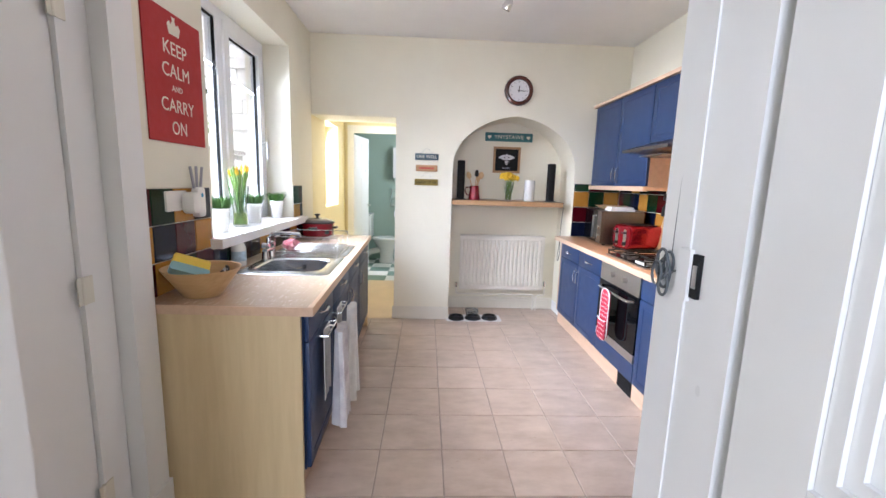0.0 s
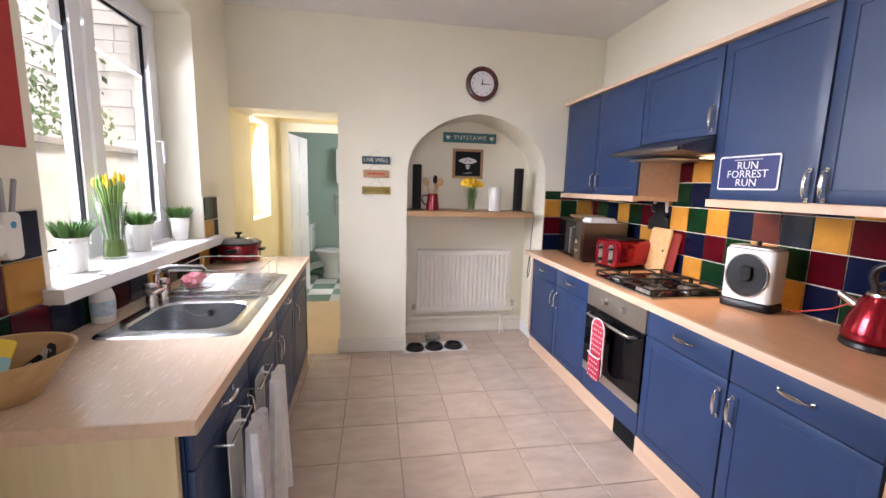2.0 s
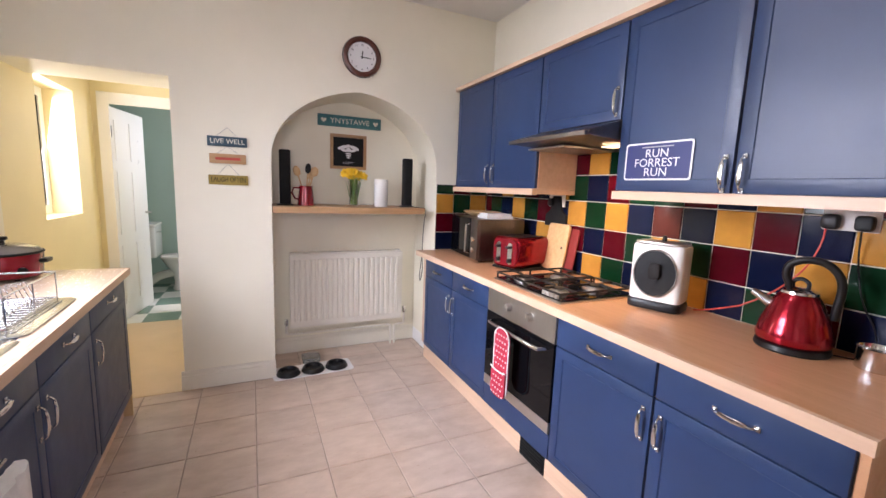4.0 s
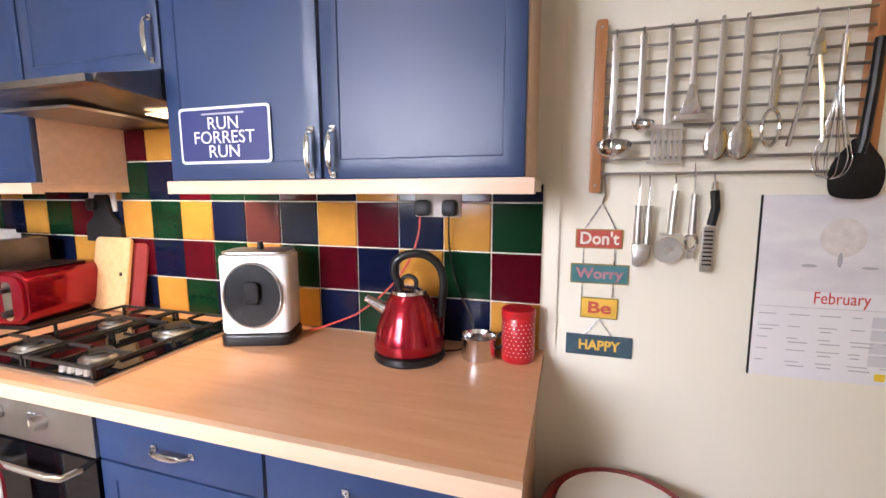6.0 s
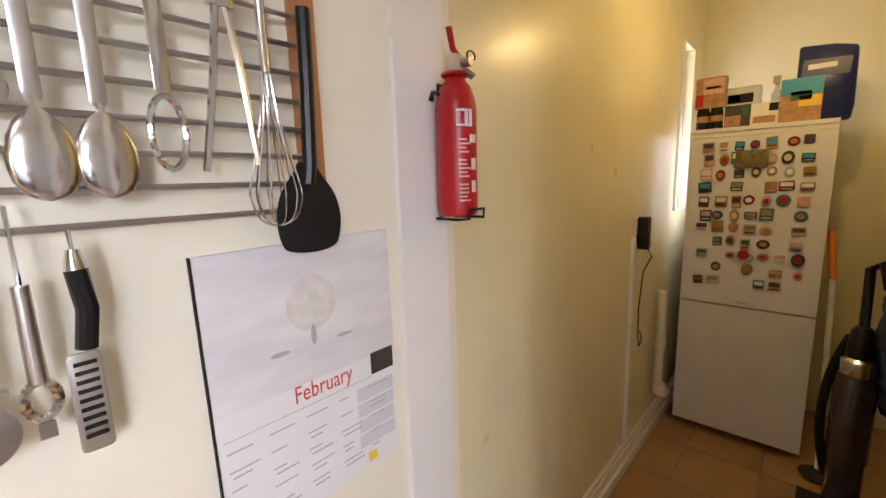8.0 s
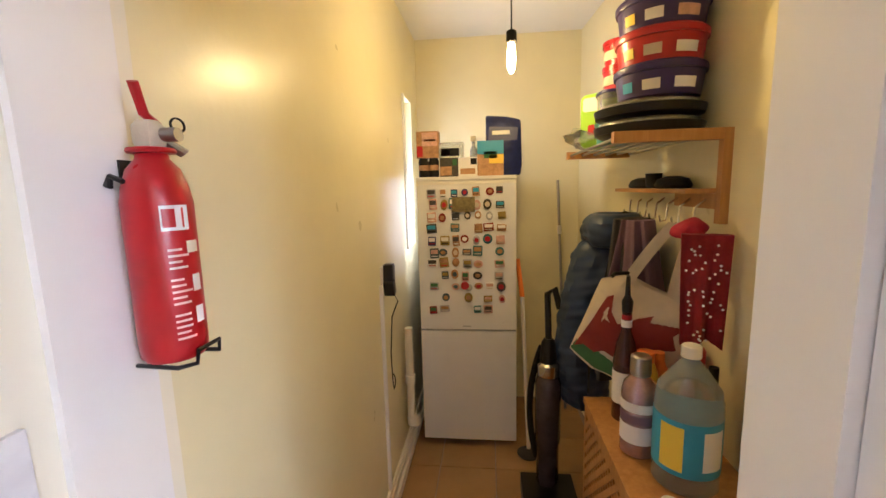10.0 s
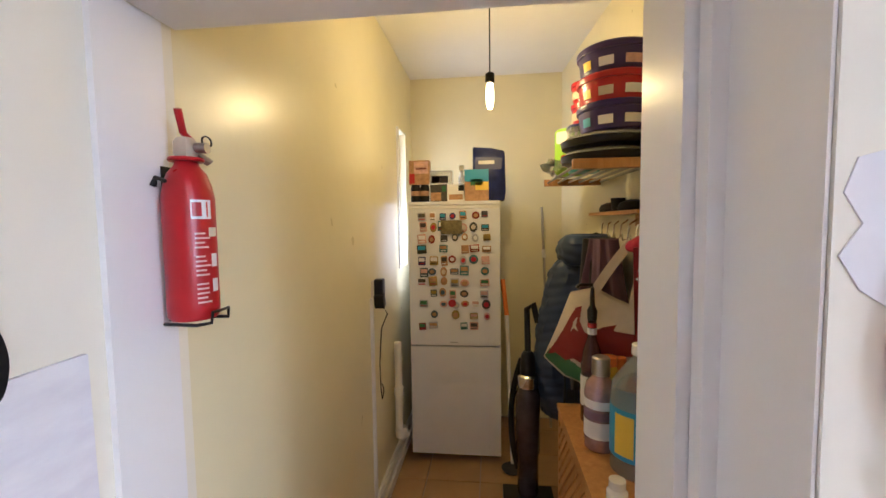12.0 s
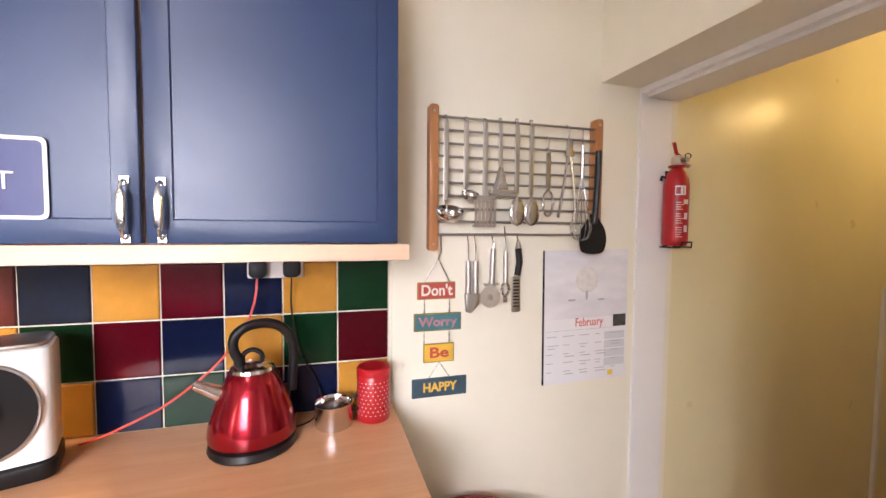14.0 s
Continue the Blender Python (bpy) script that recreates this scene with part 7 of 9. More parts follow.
# the sink counter narrows towards the passage: every piece of it follows the slanting front
for top in [o for o in bpy.data.objects if o.parent is None and (o in (worktop_w, sink, drain, pw, end_pw) or o.get("group", "") in ("base cabinets under the sink worktop", "towel rails", "tea towels"))]:
    for ob in top.children_recursive or [top]:
        for v in ob.data.vertices:
            v.co.x = XW + (v.co.x - XW) * (1 - 0.048 * max(0.0, v.co.y - LY0))

# ceiling spotlight bar
spot = thing("ceiling_spotlight", "chrome ceiling spotlight bar with swivel heads", "spotlight")
SC = Vector((0.60, 2.95, ZC))
part("rose", lathe([(0.055, -0.022), (0.06, -0.016), (0.06, -0.0005)], 28, center=SC), "chrome", spot)
part("bar", tube([SC + Vector((0, -0.45, -0.03)), SC + Vector((0, 0.02, -0.03))], 0.008), "chrome", spot)
for dy, tx, ty in ((-0.42, 25, -20), (-0.20, -30, 10), (0.0, 15, 25)):
    m = T(*(SC + Vector((0, dy, -0.045)))) @ pose(0, 0, 0, tx, ty, 0)
    bm = lathe([(0.034, -0.10), (0.034, -0.085), (0.026, -0.045), (0.012, -0.02), (0.008, 0.0)], 22)
    bm.transform(m)
    h_ = part("head", bm, "chrome", spot)
    bm = lathe([(0.029, -0.1015), (0.020, -0.1005)], 20)
    bm.transform(m)
    part("lens", bm, "glass", h_)

# ---- pantry ----
fr = thing("fridge_freezer", "white upright fridge freezer in the pantry", "fridge")
FX0, FX1, FY, FH = 1.304, 1.868, -1.512, 1.648
part("body", box(FX0 + 0.004, -2.10, 0.03, FX1 - 0.004, FY - 0.052, FH - 0.02), "fridge", fr, bevel=0.008)
part("top", box(FX0, -2.10, FH - 0.0195, FX1, FY + 0.004, FH), "fridge", fr, bevel=0.006)
part("fridge_door", box(FX0, FY - 0.050, 0.752, FX1, FY, FH - 0.045), "fridge", fr, bevel=0.010)
part("control_strip", box(FX0, FY - 0.050, FH - 0.043, FX1, FY - 0.002, FH - 0.0205), "white", fr, bevel=0.003)
part("freezer_door", box(FX0, FY - 0.050, 0.045, FX1, FY, 0.742), "fridge", fr, bevel=0.010)
part("grip", box(FX0 + 0.03, FY - 0.044, 0.7425, FX1 - 0.03, FY - 0.012, 0.7515), "grey_ink", fr)
part("badge", box(FX1 - 0.30, FY + 0.0003, 0.768, FX1 - 0.25, FY + 0.0012, 0.774), "grey_ink", fr)
for x in (FX0 + 0.05, FX1 - 0.05):
    part("foot", cyl((x, FY - 0.10, 0.0), (x, FY - 0.10, 0.031), 0.02), "black", fr)
rnd = random.Random(21)
mats = ["slate", "tan", "pinkcard", "grey_ink", "slate_blue", "dark_red", "paper", "slate", "grey_ink", "tan", "mustard", "slate", "pinkcard", "navy_ink", "teal"]
cellx, cellz = 7, 11
for j in range(cellz):
    for i in range(cellx):
        if rnd.random() < 0.07 or (j > 8 and rnd.random() < 0.40):
            continue
        w, h = rnd.uniform(0.038, 0.060), rnd.uniform(0.036, 0.062)
        x = FX1 - 0.085 - i * 0.065 + rnd.uniform(-0.01, 0.01)
        z = 1.560 - j * 0.0685 + rnd.uniform(-0.008, 0.008)
        round_ = rnd.random() < 0.35
        o = prism(disc(1, 16, w / 2, h / 2) if round_ else rounded(w, h, 0.004, 2), on_south(x, z, FY + 0.0006) @ pose(0, 0, 0, 0, 0, rnd.uniform(-6, 6)), rnd.uniform(0.004, 0.009))
        g = tagged(part("fridge_magnet", o, rnd.choice(mats), bevel=0.001), "small souvenir magnet on the white fridge door", "fridge magnet", "magnets on the fridge")
        if not round_:
            mq = on_south(x, z, FY + 0.0106)
            part("picture", prism(rounded(w * 0.78, h * 0.42, 0.002, 2), mq @ T(0, h * 0.16, 0), 0.0006), rnd.choice(("label_blue", "paper", "pinkcard", "green_print", "slate", "tan", "mustard")), g)
            part("caption", prism(rounded(w * 0.7, h * 0.10, 0.001, 1), mq @ T(0, -h * 0.28, 0), 0.0005), rnd.choice(("paper", "red_paint", "canvas", "matt_black")), g)
        else:
            part("picture", prism(disc(1, 12, w * 0.30, h * 0.26), on_south(x, z, FY + 0.0106), 0.0006), rnd.choice(("paper", "red_paint", "slate_blue", "tan", "canvas")), g)
o = tagged(part("fridge_magnet", prism(rounded(0.13, 0.085, 0.004), on_south(1.60, 1.49, FY + 0.0098), 0.006), mat("olive_photo", (0.16, 0.13, 0.05), 0.5, vary=0.5, scale=40), bevel=0.001), "large olive picture magnet on the fridge door", "fridge magnet", "magnets on the fridge")
o = tagged(part("fridge_magnet", prism(disc(0.024, 20), on_south(1.60, 1.02, FY + 0.0098), 0.006), "red_paint", bevel=0.001), "round red flower magnet on the fridge door", "fridge magnet", "magnets on the fridge")

FT = FH + 0.0006


def carton(name, label, x0, x1, z0, z1, y, d, material, bands=()):
    b = thing(name, label, "packet", "packets on the fridge")
    part("carton", box(x0, y - d, FT + z0, x1, y, FT + z1), material, b, bevel=0.003)
    for a0, a1, b0, b1, mm2 in bands:
        part("print", box(x0 + (x1 - x0) * a0, y + 0.0004, FT + z0 + (z1 - z0) * b0, x0 + (x1 - x0) * a1, y + 0.0012, FT + z0 + (z1 - z0) * b1), mm2, b)
    return b


jar = thing("coffee_pack", "pack of dark coffee jars on the fridge", "packet", "packets on the fridge")
for x in (1.775, 1.835):
    part("jar", lathe([(0.028, 0), (0.030, 0.006), (0.030, 0.09), (0.026, 0.105), (0.026, 0.11)], 20, center=(x, -1.60, FT)), "matt_black", jar)
    part("print", lathe([(0.0304, 0.04), (0.0304, 0.07)], 20, center=(x, -1.60, FT)), "tan", jar)
carton("cereal_carton", "pink and brown carton stacked on the fridge", 1.742, 1.872, 0.111, 0.262, -1.58, 0.07, "tan", ((0.05, 0.75, 0.45, 0.95, "pinkcard"), (0.15, 0.65, 0.62, 0.70, "dark_red"), (0.72, 0.98, 0.05, 0.45, "red_paint")))
carton("coffee_carton", "dark carton with tan print on the fridge", 1.632, 1.738, 0.0, 0.108, -1.58, 0.08, "slate", ((0.35, 0.98, 0.08, 0.55, "tan"), (0.06, 0.3, 0.6, 0.92, "green_print")))
carton("storage_tub", "clear tub with black label stacked on the fridge", 1.600, 1.742, 0.1085, 0.196, -1.59, 0.09, "clear_tub", ((0.18, 0.92, 0.12, 0.62, "matt_black"), (0.55, 0.9, 0.15, 0.6, "pinkcard")))
carton("coffee_carton", "white carton with brown print on the fridge", 1.522, 1.630, 0.0, 0.108, -1.58, 0.08, "paper", ((0.1, 0.9, 0.12, 0.42, "tan"), (0.02, 0.35, 0.62, 0.95, "matt_black")))
carton("tea_packet", "pale blue and tan food packet on the fridge", 1.372, 1.520, 0.0, 0.195, -1.565, 0.05, "tan", ((0.0, 1.0, 0.62, 1.0, "label_blue"), (0.25, 0.75, 0.50, 0.70, "green_print"), (0.0, 0.55, 0.35, 0.6, "label_yellow")))
bag = thing("tea_bag_pouch", "large navy foil tea pouch standing on the fridge", "pouch", "packets on the fridge")
part("pouch", prism([(-0.10, 0), (0.10, 0), (0.108, 0.06), (0.103, 0.28), (0.10, 0.315), (0.02, 0.335), (-0.10, 0.345)], on_south(1.372, FT, -1.70), 0.07), mat("navy_foil", (0.015, 0.025, 0.13), 0.25, 0.2, vary=0.3, scale=14, bump=0.5, bump_scale=18), bag, bevel=0.012)
part("band", prism([(-0.085, 0.20), (0.08, 0.20), (0.085, 0.27), (-0.08, 0.28)], on_south(1.372, FT, -1.6296), 0.001), "navy_ink", bag)
part("emblem", prism(rounded(0.10, 0.022, 0.004), on_south(1.385, FT + 0.245, -1.6283), 0.0006), "paper", bag)
spray = thing("spray_bottle", "small silver spray bottle on the fridge", "bottle")
part("bottle", lathe([(0.02, 0), (0.022, 0.005), (0.022, 0.16), (0.010, 0.18), (0.010, 0.20)], 16, center=(1.545, -1.70, FT)), "clear_tub", spray)
part("trigger", box(1.530, -1.715, FT + 0.2005, 1.560, -1.66, FT + 0.235), "chrome", spray, bevel=0.004)

bulb = thing("pendant_bulb", "lit bare filament bulb on a black pendant cord", "pendant lamp")
BC = (1.363, -0.915)
part("cord", cyl((*BC, 2.195), (*BC, PZC - 0.012), 0.003, seg=8), "matt_black", bulb)
part("ceiling_rose", lathe([(0.035, PZC - 0.0115), (0.045, PZC - 0.0005)], 20, center=(*BC, 0)), "white", bulb)
part("holder", lathe([(0.012, 2.195), (0.020, 2.19), (0.021, 2.150), (0.018, 2.148)], 18, center=(*BC, 0)), "matt_black", bulb)
gl = part("globe", lathe([(0.012, 2.147), (0.016, 2.125), (0.0175, 2.09), (0.016, 2.055), (0.010, 2.036), (0.002, 2.031)], 24, center=(*BC, 0)), "bulb", bulb, "glowing warm glass bulb")
gl.visible_shadow = False

# plug, trunking and pipes on the pantry wall
sk2 = thing("wall_socket", "white single socket with black adapter on the pantry wall", "socket")
m = on_east(-1.015, 1.19, XE + 0.004)
part("plate", prism(rounded(0.085, 0.085, 0.006), m @ T(0, 0, 0.0005), 0.010), "white", sk2, bevel=0.002)
part("adapter", prism(rounded(0.055, 0.09, 0.010), m @ T(0.0, 0.005, 0.0108), 0.045), "black", sk2, bevel=0.005)
part("adapter", prism(rounded(0.045, 0.075, 0.010), m @ T(-0.01, -0.06, 0.0108) @ pose(0, 0, 0, 0, 0, 18), 0.05), "black", sk2, bevel=0.005)
part("lead", tube([(XE - 0.04, -1.03, 1.10), (XE - 0.055, -1.06, 1.05), (XE - 0.03, -1.03, 0.98), (XE - 0.02, -1.02, 0.80), (XE - 0.02, -1.03, 0.66)] + bend((XE - 0.02, -1.05, 0.60), (XE - 0.02, -1.12, 0.62), (XE - 0.02, -1.05, 0.68), 6), 0.003, 6), "matt_black", sk2)
setting(part("trim_cable_trunking", box(XE - 0.012, -0.965, 0.127, XE + 0.003, -0.945, 1.15), "gloss"), "white plastic cable trunking on the pantry wall", "trim")
pipe = thing("waste_pipe", "white painted waste pipe with elbow beside the fridge", "pipe")
part("pipe", tube([(XE - 0.045, -1.33, 0.82), (XE - 0.045, -1.33, 0.30), (XE - 0.05, -1.34, 0.25), (XE - 0.06, -1.38, 0.22), (XE - 0.06, -1.46, 0.20)], 0.022, 12), "skirt", pipe)
part("collar", cyl((XE - 0.045, -1.33, 0.50), (XE - 0.045, -1.33, 0.545), 0.029, seg=14), "skirt", pipe)
part("elbow", lathe([(0.02, -0.03), (0.034, -0.02), (0.036, 0.02), (0.026, 0.04)], 14, center=(XE - 0.052, -1.345, 0.26)), "skirt", pipe)
part("pipe", tube([(XE - 0.03, -1.40, 0.78), (XE - 0.03, -1.40, 0.28)], 0.011, 10), "skirt", pipe)

# coat rack and shelf on the west side
HWX = 0.715
cr = thing("coat_rack_shelf", "pine wall rack with slatted shelf, peg rail and hooks", "coat rack")
SY_0, SY_1, SZT = -1.33, -0.53, 1.745
for y in (SY_0 + 0.015, SY_1 - 0.015):
    part("end_board", box(HWX + 0.03, y - 0.015, SZT - 0.035, 1.068, y + 0.015, SZT), "pine", cr, bevel=0.003)
    part("upright", box(HWX - 0.02, y - 0.015, 1.45, HWX + 0.029, y + 0.015, SZT), "pine", cr, bevel=0.003)
for k in range(6):
    x = HWX + 0.06 + k * 0.055
    part("shelf_bar", cyl((x, SY_0 + 0.031, SZT - 0.018), (x, SY_1 - 0.031, SZT - 0.018), 0.006, seg=8), "wire", cr)
part("peg_rail", box(HWX, SY_0 + 0.031, 1.495, HWX + 0.026, SY_1 - 0.031, 1.545), "pine", cr, bevel=0.003)
part("back_rail", box(HWX, SY_0 + 0.031, 1.546, HWX + 0.12, SY_1 - 0.031, 1.561), "pine", cr, bevel=0.003)
for k in range(7):
    y = SY_0 + 0.08 + k * 0.105
    part("hook", tube([(HWX + 0.0265, y, 1.525), (HWX + 0.06, y, 1.50), (HWX + 0.065, y, 1.44), (HWX + 0.085, y, 1.435), (HWX + 0.09, y, 1.46)], 0.004, 6), "chrome", cr)
hat = thing("shoe_pair", "dark shoes lying on the rack's back rail", "shoes")
for k, (y, w) in enumerate(((-1.10, 0.10), (-0.80, 0.13))):
    bm = lathe([(0.05, 0.0), (0.055, 0.012), (0.045, 0.035), (0.02, 0.045)], 18, center=(HWX + 0.06, y, 1.5615), sx=0.9, sy=2.2)
    part("shoe", bm, "matt_black", hat)
cup = thing("mug", "small dark mug on the rack's back rail", "mug")
part("cup", lathe([(0.028, 0.0005), (0.032, 0.06), (0.029, 0.06), (0.025, 0.006)], 18, center=(HWX + 0.07, -0.955, 1.5615)), "matt_black", cup)

SH = SZT + 0.0008
for k, z in enumerate((0.0, 0.058)):
    ctr = thing("cake_carrier", "black cupcake tray with clear domed cover", "cake tray", "trays on the rack")
    part("tray", lathe([(0.155, 0.0), (0.176, 0.010), (0.182, 0.036), (0.174, 0.038)], 36, center=(0.893, -0.75, SH + z)), "black", ctr)
    part("cover", lathe([(0.168, 0.0385), (0.162, 0.050), (0.14, 0.056), (0.05, 0.0572)], 36, center=(0.893, -0.75, SH + z)), "clear_tub", ctr)
for k, (body, lid, z) in enumerate((("purple", "purple", 0.118), ("red_paint", "red_paint", 0.224), ("purple", "purple", 0.330))):
    tb = thing("sweet_tub", ("purple" if body == "purple" else "red") + " round plastic sweet tub stacked on the rack", "tub", "sweet tubs")
    c0 = (0.872, -0.72, SH + z)
    part("tub", lathe([(0.125, 0.0), (0.128, 0.003), (0.138, 0.078)], 40, center=c0), body, tb)
    part("lid", lathe([(0.144, 0.0785), (0.146, 0.084), (0.146, 0.098), (0.140, 0.1045)], 40, center=c0), lid, tb)
    for a0, a1, mm2 in ((0.85, 1.25, "paper" if k != 1 else "canvas"), (1.55, 2.1, "pinkcard" if k == 2 else "paper"), (0.3, 0.6, "label_blue" if k == 0 else "label_yellow")):
        bm = bmesh.new()
        nn = 6
        lo = [bm.verts.new((c0[0] + 0.1335 * math.cos(a0 + (a1 - a0) * i / nn), c0[1] + 0.1335 * math.sin(a0 + (a1 - a0) * i / nn), c0[2] + 0.018)) for i in range(nn + 1)]
        hi = [bm.verts.new((c0[0] + 0.1375 * math.cos(a0 + (a1 - a0) * i / nn), c0[1] + 0.1375 * math.sin(a0 + (a1 - a0) * i / nn), c0[2] + 0.050)) for i in range(nn + 1)]
        for i in range(nn):
            bm.faces.new((lo[i], lo[i + 1], hi[i + 1], hi[i]))
        part("print", bm, mm2, tb)
stack = [("aqua_tub", "aqua plastic food tub on the rack", "aqua", 0.075, 0.0, 0.095), ("clear_tub", "cloudy plastic food tub stacked on the rack", "clear_tub", 0.072, 0.0965, 0.12)]
for nm, lab, mm2, r, z, h in stack:
    tb = thing("food_tub", lab, "tub")
    part("tub", lathe([(r * 0.85, 0.0), (r * 0.88, 0.003), (r, h - 0.012), (r * 0.97, h - 0.012)], 28, center=(0.925, -1.02, SH + z), power=4), mm2, tb)
    part("lid", lathe([(r * 1.05, h - 0.0115), (r * 1.05, h - 0.002), (r, h)], 28, center=(0.925, -1.02, SH + z), power=4), "aqua" if mm2 == "aqua" else "navy_ink", tb)
for k in range(2):
    tb = thing("sweet_tub", "small red plastic sweet tub stacked on the rack", "tub", "sweet tubs")
    c0 = (0.905, -1.02, SH + 0.2175 + k * 0.098)
    part("tub", lathe([(0.066, 0.0), (0.074, 0.075)], 28, center=c0), "red_paint", tb)
    part("lid", lathe([(0.078, 0.0755), (0.079, 0.094), (0.074, 0.0965)], 28, center=c0), "red_paint", tb)
    part("print", lathe([(0.0715, 0.02), (0.0745, 0.055)], 28, center=c0), "canvas", tb)
kt = thing("kitchen_roll_pack", "lime green wrapped pack of kitchen rolls on the rack", "packet")
part("wrap", prism(rounded(0.16, 0.24, 0.03), Matrix(((0.8, 0.0, -0.6, 0.98), (-0.6, 0.0, -0.8, -1.12), (0, 1, 0, SH + 0.121), (0, 0, 0, 1))), 0.11), "lime", kt, bevel=0.02)
part("label", prism(rounded(0.07, 0.045, 0.012), Matrix(((-0.8, 0.0, 0.6, 0.983), (0.6, 0.0, 0.8, -1.116), (0, 1, 0, SH + 0.08), (0, 0, 0, 1))), 0.001), "red_paint", kt)
part("label", prism(rounded(0.12, 0.06, 0.012), Matrix(((-0.8, 0.0, 0.6, 0.983), (0.6, 0.0, 0.8, -1.116), (0, 1, 0, SH + 0.19), (0, 0, 0, 1))), 0.0008), "paper", kt)
cb = thing("carrier_bag", "crumpled translucent carrier bag on the end of the rack", "bag")
bm = bmesh.new()
bmesh.ops.create_icosphere(bm, subdivisions=3, radius=0.10)
for v in bm.verts:
    v.co *= 1 + noise.noise(v.co * 20) * 0.5 + noise.noise(v.co * 55) * 0.2
    v.co.z *= 0.45
    v.co.y *= 1.2
bm.transform(T(0.99, -1.24, SH + 0.055))
part("bag", bm, "clear_tub", cb)

# hanging coats, tote bag and spotted cloth
coat = thing("padded_coat", "navy quilted padded coat with stand-up hood hanging on the rack", "coat")


def puffed(rows, ns=40, pitch=0.046, swell=0.005, seed=1, lid=False):
    """A quilted sleeve of cloth: rows of (x, y, z, half width x, half width y), swollen between the stitch lines."""
    bm = bmesh.new()
    rings = []
    fine = []
    for a, b in zip(rows, rows[1:]):
        n = max(2, int(abs(a[2] - b[2]) / pitch * 6))
        fine += [tuple(p + (q - p) * (k / n) ** 1.0 for p, q in zip(a, b)) for k in range(n)]
    fine.append(rows[-1])
    for x, y, z, rx, ry in fine:
        ring_ = []
        for i in range(ns):
            a = 2 * math.pi * i / ns
            sag = 0.012 * math.sin(2 * a + seed) + 0.008 * noise.noise((math.cos(a) * 3, math.sin(a) * 3, z * 4 + seed))
            sw = swell * abs(math.sin((z + sag) * math.pi / pitch)) ** 0.7
            wob = 0.014 * math.sin(a * 3 + z * 5 + seed) + 0.012 * noise.noise((math.cos(a) * 5, math.sin(a) * 5, z * 14 + seed))
            ring_.append(bm.verts.new((x + (rx + sw + wob) * math.cos(a), y + (ry + sw + wob) * math.sin(a), z)))
        rings.append(ring_)
    for p, q in zip(rings, rings[1:]):
        for i in range(ns):
            k = (i + 1) % ns
            bm.faces.new((p[i], p[k], q[k], q[i]))
    for r in ((rings[0], rings[-1]) if lid else (rings[-1],)):
        bm.faces.new(r)
    bmesh.ops.recalc_face_normals(bm, faces=bm.faces)
    return bm


part("body", puffed([(0.900, -1.15, 1.345, 0.035, 0.03), (0.905, -1.15, 1.335, 0.085, 0.075), (0.925, -1.15, 1.28, 0.115, 0.10), (0.965, -1.15, 1.12, 0.125, 0.11), (1.005, -1.15, 0.95, 0.128, 0.11), (1.020, -1.15, 0.80, 0.130, 0.11), (1.010, -1.15, 0.62, 0.120, 0.10), (0.990, -1.15, 0.515, 0.105, 0.085), (0.985, -1.15, 0.505, 0.07, 0.05)], lid=True), "navy_quilt", coat)
part("hood", puffed([(0.885, -1.145, 1.415, 0.03, 0.02), (0.885, -1.145, 1.435, 0.055, 0.035), (0.887, -1.14, 1.452, 0.085, 0.065), (0.890, -1.135, 1.445, 0.105, 0.085), (0.902, -1.13, 1.41, 0.125, 0.105), (0.908, -1.13, 1.35, 0.125, 0.105), (0.908, -1.13, 1.305, 0.105, 0.09), (0.908, -1.13, 1.295, 0.06, 0.05)], pitch=0.050, swell=0.008, seed=4, lid=True), "navy_quilt", coat)
part("sleeve", puffed([(0.845, -1.06, 1.29, 0.03, 0.03), (0.850, -1.05, 1.27, 0.062, 0.055), (0.865, -1.03, 1.05, 0.068, 0.060), (0.885, -1.02, 0.85, 0.062, 0.055), (0.890, -1.02, 0.72, 0.050, 0.045), (0.890, -1.02, 0.71, 0.02, 0.02)], ns=28, seed=7, lid=True), "navy_quilt", coat)
part("zip", tube([(0.925, -1.018, 1.28), (0.955, -1.020, 1.12), (0.985, -1.020, 0.95), (1.005, -1.022, 0.80), (1.005, -1.03, 0.62)], 0.005, 6), "matt_black", coat)
part("hanging_loop", tube([(0.885, -1.14, 1.435), (0.84, -1.12, 1.455), (HWX + 0.088, -1.10, 1.44)], 0.006, 6), "matt_black", coat)
for k, (y, mm2, w, h) in enumerate(((-1.02, "grey_cloth", 0.20, 0.55), (-0.92, "mauve", 0.22, 0.36), (-0.97, "grey_cloth", 0.22, 0.7))):
    gar = thing("hanging_garment", "dark " + ("mauve" if mm2 == "mauve" else "grey") + " garment hanging on the rack", "garment", "garments on the rack")
    part("cloth", drape(T(HWX + 0.07 + 0.02 * k, y, 1.44) @ pose(0, 0, 0, 90, 0, 130), w, h, 0.10, 4, 0.03, 1.15, 20 + k, gather=0.5), mm2, gar)
tote = thing("tote_bag", "natural canvas tote bag with dark red and green print", "bag")
TOP = ((-0.175, 1.215), (-0.08, 1.240), (0.0, 1.200), (0.08, 1.170), (0.16, 1.180), (0.225, 1.150))
BOT = ((-0.290, 0.915), (-0.20, 0.845), (-0.05, 0.800), (0.08, 0.795), (0.18, 0.83), (0.235, 0.90))


def along(row, s):
    k = min(len(row) - 2, int(s * (len(row) - 1)))
    f = s * (len(row) - 1) - k
    return tuple(a + (b - a) * f for a, b in zip(row[k], row[k + 1]))


